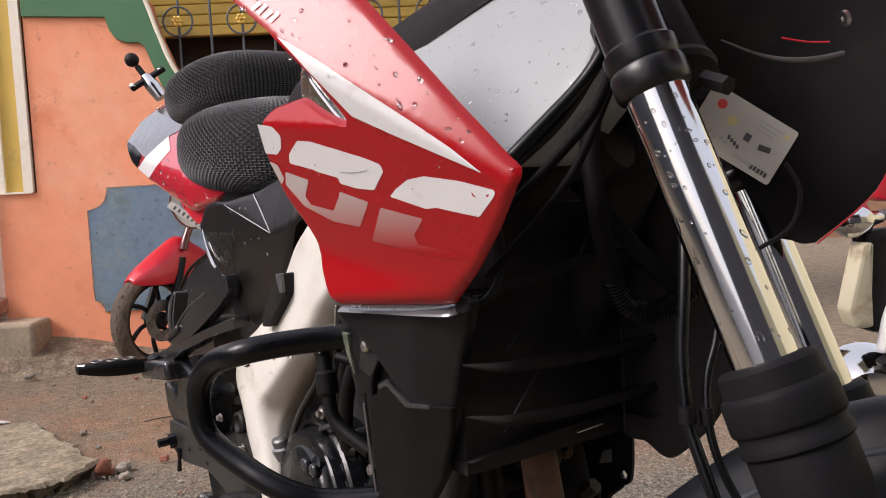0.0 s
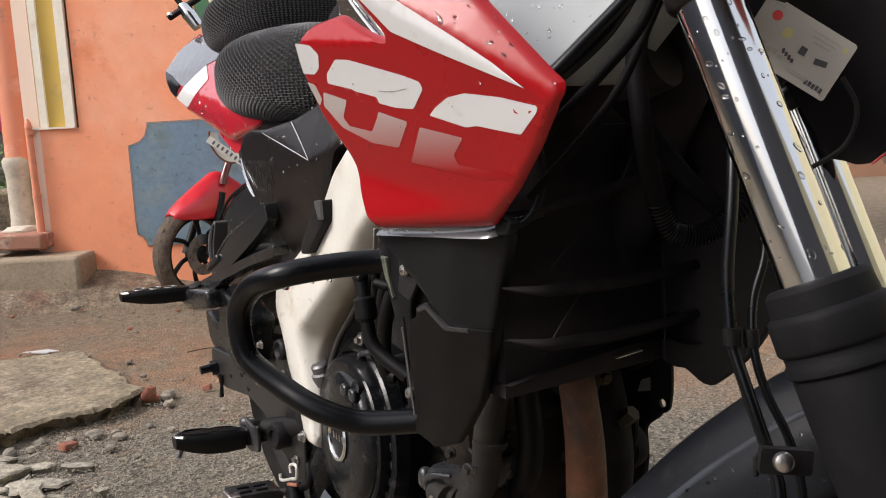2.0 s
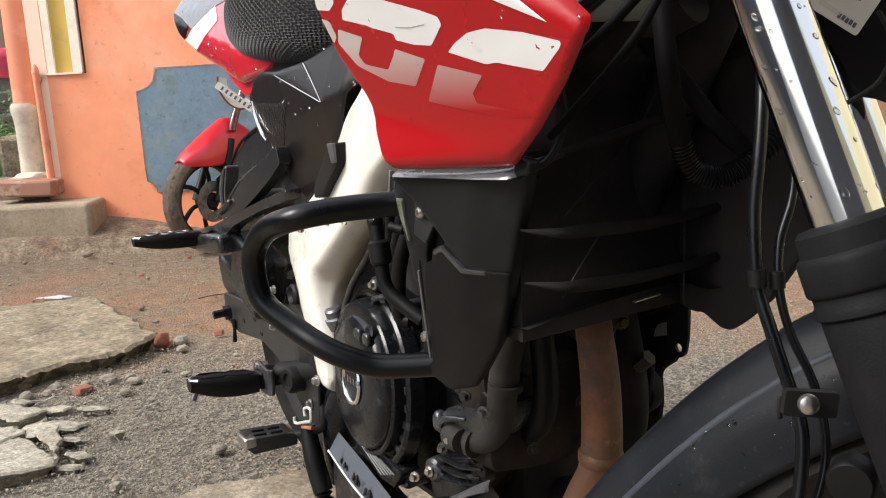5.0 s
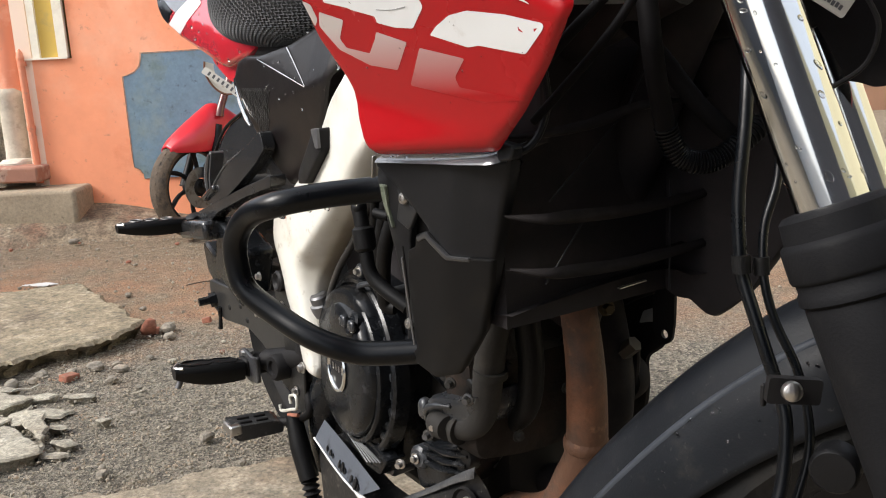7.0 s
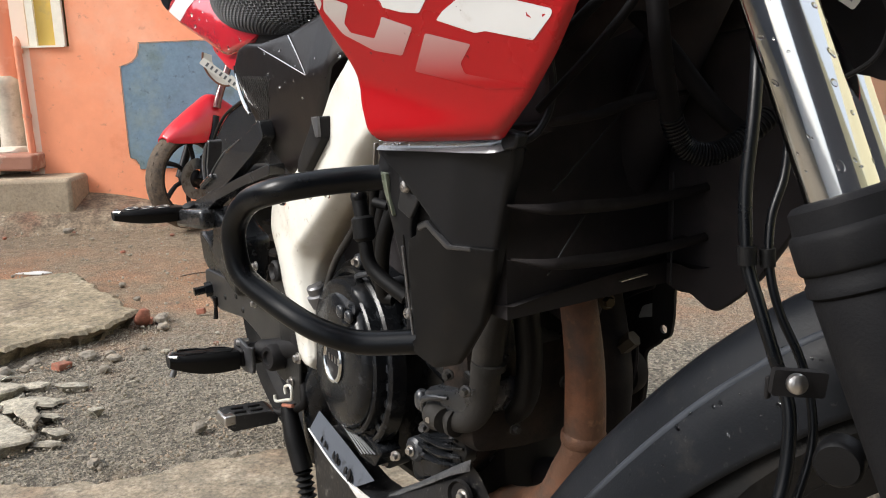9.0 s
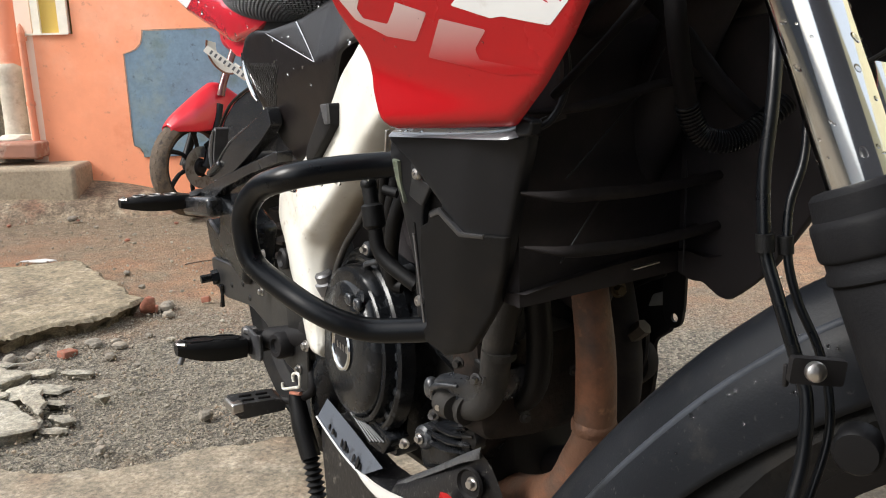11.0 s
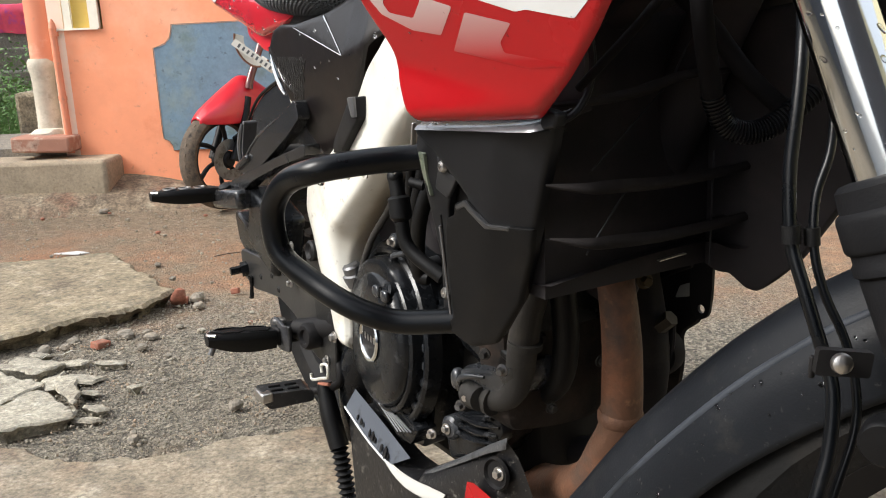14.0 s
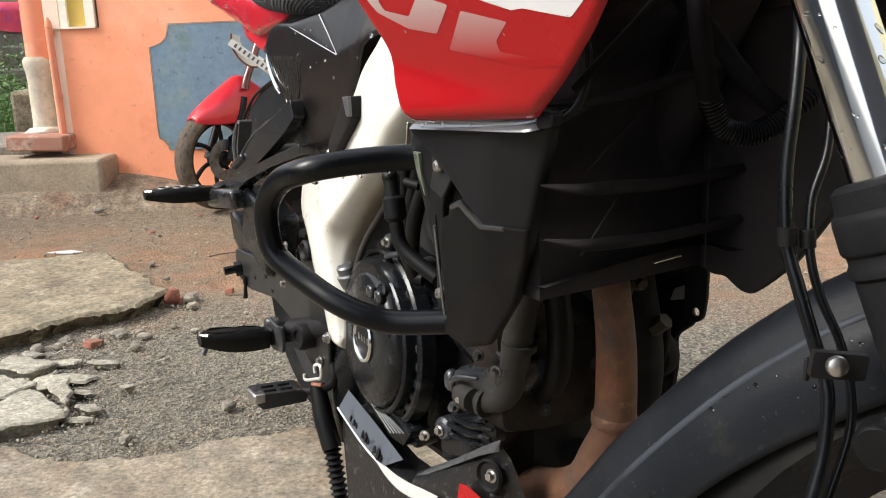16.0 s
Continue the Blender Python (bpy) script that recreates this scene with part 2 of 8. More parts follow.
def ground_material():
    m = bpy.data.materials.new("gravel_and_dirt")
    m.use_nodes = True
    N, L = m.node_tree.nodes, m.node_tree.links
    b = N["Principled BSDF"]
    co = N.new("ShaderNodeTexCoord")

    def noise(scale, detail=6, rough=0.6):
        n = N.new("ShaderNodeTexNoise")
        n.inputs["Scale"].default_value, n.inputs["Detail"].default_value, n.inputs["Roughness"].default_value = scale, detail, rough
        L.new(co.outputs["Object"], n.inputs["Vector"])
        return n

    def ramp(src, a, b_, ca=(0, 0, 0, 1), cb=(1, 1, 1, 1)):
        r = N.new("ShaderNodeValToRGB")
        r.color_ramp.elements[0].position, r.color_ramp.elements[1].position = a, b_
        r.color_ramp.elements[0].color, r.color_ramp.elements[1].color = ca, cb
        L.new(src, r.inputs[0])
        return r

    def mixed(fac, a, b_):
        x = N.new("ShaderNodeMixRGB")
        L.new(fac, x.inputs[0])
        L.new(a, x.inputs[1])
        L.new(b_, x.inputs[2])
        return x.outputs[0]

    v = N.new("ShaderNodeTexVoronoi")
    v.inputs["Scale"].default_value = 120
    L.new(co.outputs["Object"], v.inputs["Vector"])
    grey = ramp(v.outputs["Color"], 0.12, 0.88, (0.07, 0.062, 0.05, 1), (0.27, 0.243, 0.195, 1))
    dirt = ramp(noise(9).outputs["Fac"], 0.3, 0.7, (0.19, 0.098, 0.055, 1), (0.34, 0.19, 0.108, 1))
    sand = ramp(noise(30).outputs["Fac"], 0.3, 0.7, (0.115, 0.086, 0.057, 1), (0.25, 0.195, 0.135, 1))
    sep = N.new("ShaderNodeSeparateXYZ")
    L.new(co.outputs["Object"], sep.inputs[0])
    wob = N.new("ShaderNodeMath")
    wob.operation = "MULTIPLY_ADD"
    wob.inputs[1].default_value = 1.6
    L.new(noise(1.7).outputs["Fac"], wob.inputs[0])
    L.new(sep.outputs["Y"], wob.inputs[2])
    zone = N.new("ShaderNodeMapRange")
    zone.inputs["From Min"].default_value, zone.inputs["From Max"].default_value = 3.2, 3.75
    L.new(wob.outputs[0], zone.inputs["Value"])
    far = N.new("ShaderNodeMapRange")
    far.inputs["From Min"].default_value, far.inputs["From Max"].default_value = 4.3, 5.0
    L.new(wob.outputs[0], far.inputs["Value"])
    patch = ramp(noise(2.3, 8).outputs["Fac"], 0.55, 0.68)
    c1 = mixed(patch.outputs[0], grey.outputs[0], sand.outputs[0])
    redp = ramp(noise(2.9, 8, 0.68).outputs["Fac"], 0.38, 0.62)
    c2 = mixed(redp.outputs[0], sand.outputs[0], dirt.outputs[0])
    c3 = mixed(zone.outputs[0], c1, c2)
    c4 = mixed(far.outputs[0], c3, sand.outputs[0])
    grain = ramp(noise(150, 5, 0.75).outputs["Fac"], 0.36, 0.66, (0.5, 0.5, 0.5, 1), (1.75, 1.7, 1.62, 1))
    mul = N.new("ShaderNodeMixRGB")
    mul.blend_type = "MULTIPLY"
    mul.inputs[0].default_value = 1.0
    L.new(c4, mul.inputs[1])
    L.new(grain.outputs[0], mul.inputs[2])
    L.new(mul.outputs[0], b.inputs["Base Color"])
    b.inputs["Roughness"].default_value = 0.9
    bp = N.new("ShaderNodeBump")
    bp.inputs["Strength"].default_value, bp.inputs["Distance"].default_value = 1.0, 0.016
    add = N.new("ShaderNodeMath")
    add.operation = "ADD"
    soft = N.new("ShaderNodeMath")
    soft.operation = "MULTIPLY_ADD"
    soft.inputs[1].default_value = 0.45
    L.new(v.outputs["Distance"], soft.inputs[0])
    L.new(noise(60, 8, 0.7).outputs["Fac"], soft.inputs[2])
    L.new(soft.outputs[0], add.inputs[0])
    L.new(noise(14, 7, 0.65).outputs["Fac"], add.inputs[1])
    L.new(add.outputs[0], bp.inputs["Height"])
    L.new(bp.outputs[0], b.inputs["Normal"])
    return m


GROUND = ground_material()


# ---- mesh tools: each gives (verts, faces) ----
def join(*geos):
    V, Fc = [], []
    for v, f in geos:
        k = len(V)
        V += [tuple(p) for p in v]
        Fc += [tuple(i + k for i in q) for q in f]
    return V, Fc


def moved(geo, m):
    return [tuple(m @ Vector(p)) for p in geo[0]], geo[1]


def part(name, geo, material, parent=None, label="", smooth=True, bevel=0.0, angle=40):
    me = bpy.data.meshes.new(name)
    me.from_pydata([tuple(p) for p in geo[0]], [], geo[1])
    bm = bmesh.new()
    bm.from_mesh(me)
    bmesh.ops.recalc_face_normals(bm, faces=bm.faces)
    for e in bm.edges:
        e.smooth = len(e.link_faces) < 2 or e.calc_face_angle(0) < radians(angle)
    for f in bm.faces:
        f.smooth = smooth
    bm.to_mesh(me)
    bm.free()
    me.materials.append(material)
    ob = new(name, me)
    if bevel:
        bv = ob.modifiers.new("edge", "BEVEL")
        bv.width, bv.segments, bv.limit_method, bv.angle_limit = bevel, 2, "ANGLE", radians(35)
    if parent:
        ob.parent = parent
    if label:
        ob["label"] = label
    return ob


def curve_through(pts, n=6):
    P = [Vector(p) for p in pts]
    if len(P) < 3:
        return P
    out = []
    for i in range(len(P) - 1):
        a, b, c, d = P[max(i - 1, 0)], P[i], P[i + 1], P[min(i + 2, len(P) - 1)]
        for k in range(n):
            t = k / n
            out.append(0.5 * (2 * b + (c - a) * t + (2 * a - 5 * b + 4 * c - d) * t * t + (3 * b - a - 3 * c + d) * t ** 3))
    out.append(P[-1])
    return out


def tube(pts, r, seg=12, n=6, flat=1.0):
    """A tube through pts; r is one radius or one per given point."""
    C = curve_through(pts, n)
    R = r if isinstance(r, (list, tuple)) else [r, r]
    V, Fc = [], []
    side = None
    for i, p in enumerate(C):
        t = (C[min(i + 1, len(C) - 1)] - C[max(i - 1, 0)]).normalized()
        if side is None:
            side = t.orthogonal().normalized()
        side = (side - t * side.dot(t)).normalized()
        up = t.cross(side)
        u = i / (len(C) - 1) * (len(R) - 1)
        k = min(int(u), len(R) - 2)
        rad = R[k] + (R[k + 1] - R[k]) * (u - k)
        for j in range(seg):
            a = 2 * math.pi * j / seg
            V.append(p + rad * (math.cos(a) * side + flat * math.sin(a) * up))
    for i in range(len(C) - 1):
        for j in range(seg):
            q = i * seg
            Fc.append((q + j, q + (j + 1) % seg, q + seg + (j + 1) % seg, q + seg + j))
    Fc.append(tuple(range(seg))[::-1])
    Fc.append(tuple(range((len(C) - 1) * seg, len(C) * seg)))
    return [tuple(v) for v in V], Fc


def lathe(profile, origin, axis, seg=24):
    """Turns (radius, height) pairs round an axis."""
    ax = Vector(axis).normalized()
    s = ax.orthogonal().normalized()
    u = ax.cross(s)
    o = Vector(origin)
    V, Fc = [], []
    for r, h in profile:
        for j in range(seg):
            a = 2 * math.pi * j / seg
            V.append(tuple(o + ax * h + max(r, 1e-5) * (math.cos(a) * s + math.sin(a) * u)))
    for i in range(len(profile) - 1):
        for j in range(seg):
            q = i * seg
            Fc.append((q + j, q + (j + 1) % seg, q + seg + (j + 1) % seg, q + seg + j))
    if profile[0] != profile[-1]:
        Fc.append(tuple(range(seg)))
        Fc.append(tuple(range((len(profile) - 1) * seg, len(profile) * seg)))
    return V, Fc


def box(c, s, turn=None):
    V = [Vector((x * s[0] / 2, y * s[1] / 2, z * s[2] / 2)) for x in (-1, 1) for y in (-1, 1) for z in (-1, 1)]
    m = Euler([radians(a) for a in turn]).to_matrix() if turn else Matrix.Identity(3)
    V = [tuple(m @ v + Vector(c)) for v in V]
    return V, [(0, 1, 3, 2), (4, 6, 7, 5), (0, 4, 5, 1), (2, 3, 7, 6), (0, 2, 6, 4), (1, 5, 7, 3)]


def prism(poly, lo, hi, plane="XY"):
    """A flat outline carried from lo to hi across its plane."""
    n = len(poly)
    put = {"XY": lambda a, b, c: (a, b, c), "XZ": lambda a, b, c: (a, c, b), "YZ": lambda a, b, c: (c, a, b)}[plane]
    V = [put(a, b, lo) for a, b in poly] + [put(a, b, hi) for a, b in poly]
    F_ = [tuple(range(n))[::-1], tuple(range(n, 2 * n))] + [(i, (i + 1) % n, n + (i + 1) % n, n + i) for i in range(n)]
    return V, F_


def rounded(poly, r, n=4):
    """A closed outline with its corners cut round."""
    out = []
    for i, p in enumerate(poly):
        p, a, b = Vector(p), Vector(poly[i - 1]), Vector(poly[(i + 1) % len(poly)])
        d1, d2 = a - p, b - p
        k = min(r, d1.length * 0.45, d2.length * 0.45)
        s, e = p + d1.normalized() * k, p + d2.normalized() * k
        for j in range(n + 1):
            t = j / n
            out.append(tuple((1 - t) ** 2 * s + 2 * t * (1 - t) * p + t * t * e))
    return out


def inset(poly, d):
    area = sum(a[0] * b[1] - b[0] * a[1] for a, b in zip(poly, poly[1:] + poly[:1]))
    sgn = 1 if area > 0 else -1
    out = []
    for i, p in enumerate(poly):
        t = (Vector(poly[(i + 1) % len(poly)]) - Vector(poly[i - 1])).normalized()
        out.append((p[0] - sgn * t.y * d, p[1] + sgn * t.x * d))
    return out


def filled(poly, cell):
    """Triangles that fill an outline, cut small enough to follow a curved face."""
    bm = bmesh.new()
    vs = [bm.verts.new((a, b, 0)) for a, b in poly]
    es = [bm.edges.new((vs[i], vs[(i + 1) % len(vs)])) for i in range(len(vs))]
    bmesh.ops.triangle_fill(bm, edges=es, use_beauty=True)
    for _ in range(5):
        long_ = [e for e in bm.edges if e.calc_length() > cell and len(e.link_faces) == 2]
        if not long_:
            break
        bmesh.ops.subdivide_edges(bm, edges=long_, cuts=1)
        bmesh.ops.triangulate(bm, faces=bm.faces[:])
        bmesh.ops.beautify_fill(bm, faces=bm.faces[:], edges=[e for e in bm.edges if len(e.link_faces) == 2])
    bm.verts.index_update()
    V = [(v.co.x, v.co.y) for v in bm.verts]
    Fc = [tuple(v.index for v in f.verts) for f in bm.faces]
    edge = [(e.verts[0].index, e.verts[1].index) for e in bm.edges if len(e.link_faces) == 1]
    bm.free()
    return V, Fc, edge


def panel(poly, face, depth=0.02, rim=0.006, cell=0.03, back=1, taper=0.0):
    """A moulded side panel: outline in x, z; its outer face at y = face(x, z); a round rim, then walls inwards."""
    rings = [inset(poly, rim), inset(poly, rim * 0.3), poly, inset(poly, taper) if taper else poly]
    drop = [0, rim * 0.3, rim, depth]
    V2, F2, _ = filled(rings[0], cell)
    V = [(a, face(a, b), b) for a, b in V2]
    n = len(poly)
    Fc = list(F2)
    k0 = len(V)
    for r, d in zip(rings, drop):
        V += [(a, face(a, b) + back * d, b) for a, b in r]
    for i in range(3):
        for j in range(n):
            q = k0 + i * n
            Fc.append((q + j, q + (j + 1) % n, q + n + (j + 1) % n, q + n + j))
    Fc.append(tuple(range(k0 + 3 * n, k0 + 4 * n)))
    bm = bmesh.new()
    vs = [bm.verts.new(v) for v in V]
    for f in Fc:
        try:
            bm.faces.new([vs[i] for i in f])
        except ValueError:
            pass
    bmesh.ops.remove_doubles(bm, verts=bm.verts, dist=1e-5)
    bm.verts.index_update()
    out = [tuple(v.co) for v in bm.verts], [tuple(v.index for v in f.verts) for f in bm.faces]
    bm.free()
    return out


def sticker(poly, face, lift=0.0012, cell=0.03):
    V2, F2, _ = filled(poly, cell)
    return [(a, face(a, b) - lift, b) for a, b in V2], F2


def patch(rows, n=5, m=6, closed=False):
    """A surface lofted through rows of points."""
    fine = [curve_through(r, m) for r in rows]
    cols = [curve_through([fine[i][j] for i in range(len(fine))], n) for j in range(len(fine[0]))]
    W, H = len(cols), len(cols[0])
    V = [tuple(cols[j][i]) for i in range(H) for j in range(W)]
    Fc = [(i * W + j, i * W + j + 1, (i + 1) * W + j + 1, (i + 1) * W + j) for i in range(H - 1) for j in range(W - 1)]
    if closed:
        Fc += [(i * W + W - 1, i * W, (i + 1) * W, (i + 1) * W + W - 1) for i in range(H - 1)]
    return V, Fc


def ellipsoid(c, s, p=2.5, nu=28, nv=16, turn=(0, 0, 0)):
    """A cushion: a superellipsoid."""
    sg = lambda v, e: math.copysign(abs(v) ** e, v)
    m = Euler([radians(a) for a in turn]).to_matrix()
    V = []
    for i in range(nv + 1):
        a = -math.pi / 2 + math.pi * i / nv
        for j in range(nu):
            b = 2 * math.pi * j / nu
            e = 2 / p
            V.append(tuple(Vector(c) + m @ Vector((s[0] * sg(math.cos(a), e) * sg(math.cos(b), e), s[1] * sg(math.cos(a), e) * sg(math.sin(b), e), s[2] * sg(math.sin(a), e)))))
    Fc = [(i * nu + j, i * nu + (j + 1) % nu, (i + 1) * nu + (j + 1) % nu, (i + 1) * nu + j) for i in range(nv) for j in range(nu)]
    return V, Fc


def bolt(c, axis, r=0.006, h=0.005):
    """A hex-headed bolt on a washer."""
    return join(lathe([(r * 1.5, 0), (r * 1.5, h * 0.3), (r * 1.3, h * 0.35)], c, axis, 14), lathe([(r, h * 0.3), (r, h * 1.1), (r * 0.85, h * 1.3)], c, axis, 6))


def thing(name, label, category, m=None, group="", kind=""):
    ob = new(name)
    ob.empty_display_size = 0.1
    if m:
        ob.matrix_world = m
    return tagged(ob, label, category, group, kind)


def blob(c, r, seed, squash=0.6, n=7):
    """A small uneven stone."""
    rnd = random.Random(seed)
    V, Fc = ellipsoid((0, 0, 0), (r, r * rnd.uniform(0.6, 1), r * squash), 2.2, n, 5)
    k = [Vector((rnd.uniform(-1, 1), rnd.uniform(-1, 1), rnd.uniform(-1, 1))).normalized() for _ in range(5)]
    a = rnd.uniform(0, 6.28)
    out = []
    for v in V:
        v = Vector(v)
        for d in k:
            over = v.dot(d) - r * 0.62
            if over > 0:
                v = v - d * over
        v = Matrix.Rotation(a, 3, "Z") @ v
        out.append(tuple(v + Vector(c)))
    return out, Fc


# ---- the yard and the house ----
def yard():
    xs = [-60, -20, -8] + [-4 + 0.1 * i for i in range(81)] + [8, 20, 60]
    ys = [-60, -20, -6] + [-2 + 0.1 * i for i in range(91)] + [10, 20, 60]
    V = []
    for y in ys:
        for x in xs:
            near = abs(x) < 5 and -3 < y < 7.5
            z = 0.012 * noise.noise(Vector((x * 1.3, y * 1.3, 0))) + 0.006 * noise.noise(Vector((x * 5, y * 5, 3))) if near else 0
            z -= 0.012
            V.append((x, y, z))
    W = len(xs)
    Fc = [(j * W + i, j * W + i + 1, (j + 1) * W + i + 1, (j + 1) * W + i) for j in range(len(ys) - 1) for i in range(W - 1)]
    tagged(part("ground", (V, Fc), GROUND), "grey gravel and reddish dirt yard ground", "ground", kind="structure")


yard()


def slab(name, poly, z0, z1, material, label, seed=1, kind="", wob=0.012, cell=0.12, category="slab", round_=0.01, tilt=(0, 0), under=0.0):
    """A rough cast slab with an uneven edge and top."""
    rnd = random.Random(seed)
    edge = []
    for i, p in enumerate(poly):
        q = poly[(i + 1) % len(poly)]
        k = max(1, int((Vector(q) - Vector(p)).length / 0.016))
        for j in range(k):
            t = j / k
            a, b = p[0] + (q[0] - p[0]) * t, p[1] + (q[1] - p[1]) * t
            edge.append(tuple(Vector((a, b)) + wob * sum((w * Vector((noise.noise(Vector((a * f, b * f, seed))), noise.noise(Vector((a * f, b * f, seed + 9.5))))) for f, w in ((7, 1.6), (22, 1.2), (60, 0.7))), Vector((0, 0)))))
    n = len(edge)
    top = inset(edge, round_)
    mid_ = sum((Vector(p) for p in poly), Vector((0, 0))) / len(poly)
    V2, F2, _ = filled(top, cell)
    lift = lambda a, b: z1 + tilt[0] * (a - mid_.x) + tilt[1] * (b - mid_.y) + 0.25 * wob * noise.noise(Vector((a * 6, b * 6, seed)))
    V = [(a, b, lift(a, b)) for a, b in V2]
    k0 = len(V)
    V += [(a, b, lift(a, b)) for a, b in top] + [(a, b, lift(a, b) - 0.6 * round_ - rnd.uniform(0, 0.8 * round_)) for a, b in edge] + [(a + rnd.uniform(-wob, wob) * 0.7, b + rnd.uniform(-wob, wob) * 0.7, 0.5 * (z0 + z1) + rnd.uniform(-0.006, 0.006)) for a, b in inset(edge, wob + 0.6 * under)] + [(a + rnd.uniform(-wob, wob) * 0.5, b + rnd.uniform(-wob, wob) * 0.5, z0) for a, b in inset(edge, wob * 0.4 + under)]
    Fc = list(F2)
    for i in range(3):
        for j in range(n):
            q = k0 + i * n
            Fc.append((q + j, q + (j + 1) % n, q + n + (j + 1) % n, q + n + j))
    ob = part(name, (V, Fc), material, angle=50)
    return tagged(ob, label, category, kind=kind)


slab("pavement", [(-3.4, -2.5), (3.6, -2.5), (3.6, 1.6), (1.2, 1.66), (0.4, 1.7), (-0.39, 1.74), (-0.56, 1.7), (-0.69, 1.66), (-0.85, 1.62), (-0.98, 1.68), (-1.06, 1.72), (-1.3, 1.8), (-3.4, 1.9)],
     -0.05, 0.012, CEMENT, "worn beige cement paving with a broken edge", 3, "structure", 0.02, category="pavement")
slab("concrete_slab", [(-2.7, 1.3), (-2.3, 1.6), (-1.9, 1.88), (-1.37, 2.29), (-1.17, 2.46), (-1.0, 2.62), (-0.985, 2.74), (-1.07, 2.83), (-1.42, 3.3), (-1.9, 3.15), (-3.2, 2.8)],
     -0.03, 0.05, CONCRETE, "raised rough concrete slab with a crumbling edge", 5, wob=0.018, under=0.05)
STEP = mat("step_cement", (0.33, 0.265, 0.185), 0.9, 0, 0.15, 3, 0.5, 60, stain=[((0.2, 0.15, 0.1), 5, 0.2), ((0.12, 0.09, 0.065), 25, 0.05)], grain=[(10, 0.82, 1.12), (70, 0.82, 1.1)])
# concrete apron that climbs to the wall
V, Fc = patch([[(-3.4, 4.2, -0.02), (-2.6, 4.3, -0.02), (-1.95, 4.42, -0.02), (-1.45, 4.5, -0.02), (-1.2, 4.62, -0.03)],
               [(-3.4, 4.4, 0.05), (-2.6, 4.45, 0.06), (-1.9, 4.56, 0.07), (-1.5, 4.68, 0.04), (-1.2, 4.74, 0.0)],
               [(-3.4, 4.86, 0.16), (-2.6, 4.86, 0.16), (-1.9, 4.86, 0.155), (-1.5, 4.86, 0.08), (-1.2, 4.86, 0.02)]], 5, 6)
tagged(part("apron", (V, Fc), EARTH), "sloping strip of trodden brown earth at the foot of the house wall", "apron", kind="structure")
tagged(part("step", box((-2.83, 4.71, 0.14), (1.8, 0.3, 0.225)), STEP, bevel=0.022), "rough concrete step before the house", "step", kind="structure")

# orange yard wall with a scalloped end and a green band
WALL_TOP = [(-1.945, 1.96), (-1.3, 1.94), (-1.29, 1.87), (-1.25, 1.74), (-1.18, 1.56), (-1.05, 1.36), (-0.85, 1.2), (-0.6, 1.12), (0.9, 1.1)]
wall = part("wall_house", join(prism([(-2.17, -0.05), (-2.17, 0.93), (-1.945, 0.93)] + WALL_TOP + [(0.9, -0.05)], 4.8, 5.0, "XZ")), ORANGE)
tagged(wall, "orange painted masonry wall with a scalloped top", "wall", kind="structure")
part("band", prism([(-1.945, 1.97), (-1.29, 1.95), (-1.275, 1.87), (-1.235, 1.74), (-1.165, 1.56), (-1.04, 1.37), (-0.84, 1.21), (-0.84, 1.13), (-1.1, 1.27), (-1.23, 1.46), (-1.31, 1.68), (-1.34, 1.705), (-1.4, 1.705), (-1.455, 1.725), (-1.49, 1.775), (-1.51, 1.845), (-1.945, 1.865)], 4.78, 4.8, "XZ"), GREEN, wall, "dark green painted border band", bevel=0.004)
part("bead", tube([(-1.3, 4.775, 1.955), (-1.27, 4.775, 1.87), (-1.23, 4.775, 1.74), (-1.16, 4.775, 1.56), (-1.03, 4.775, 1.375), (-0.83, 4.775, 1.215)], 0.012, 8), WHITEWASH, wall)
part("blue_panel", prism([(-1.632, 0.262), (-1.634, 0.29), (-1.647, 0.315), (-1.676, 0.326), (-1.68, 0.35), (-1.68, 0.82), (-1.655, 0.822), (-1.615, 0.838), (-1.585, 0.868), (-1.575, 0.9), (-1.57, 0.935), (-0.5, 0.95), (-0.5, 0.27)], 4.788, 4.8, "XZ"), BLUE, wall, "faded blue painted recessed panel", bevel=0.003)
part("groove", tube([(-1.634, 4.787, 0.29), (-1.647, 4.787, 0.315), (-1.678, 4.787, 0.328), (-1.682, 4.787, 0.4), (-1.682, 4.787, 0.818), (-1.655, 4.787, 0.825), (-1.616, 4.787, 0.841), (-1.587, 4.787, 0.87), (-1.577, 4.787, 0.9), (-1.573, 4.787, 0.938), (-1.0, 4.787, 0.946)], 0.0022, 6, 1), STONE, wall)
LIME = mat("lime_wash", (0.8, 0.74, 0.62), 0.8, 0, 0.06, 3, 0.15, 60, stain=((0.66, 0.55, 0.42), 4, 0.14), grain=[(40, 0.95, 1.03)])
PINK = mat("pinkish_plaster", (0.82, 0.63, 0.5), 0.8, 0, 0.06, 2, 0.12, 60, stain=((0.72, 0.5, 0.38), 5, 0.12))
# yellow pillar with white edges above the dado
pillar = part("pillar", box((-2.09, 4.9, 2.0), (0.2, 0.18, 2.14)), YELLOW)
tagged(pillar, "mustard yellow painted pillar with white edges", "pillar", kind="structure")
part("edging", box((-1.985, 4.8, 2.0), (0.05, 0.03, 2.13)), LIME, pillar)
part("edging", box((-2.13, 4.803, 2.0), (0.04, 0.026, 2.13)), LIME, pillar)
part("ledge", box((-2.08, 4.802, 0.933), (0.23, 0.036, 0.01)), LIME, pillar)
tagged(part("wall_inner", box((-2.2, 5.2, 1.7), (0.08, 0.8, 3.4)), PINK), "cream plastered wall end behind the column", "wall", kind="structure")
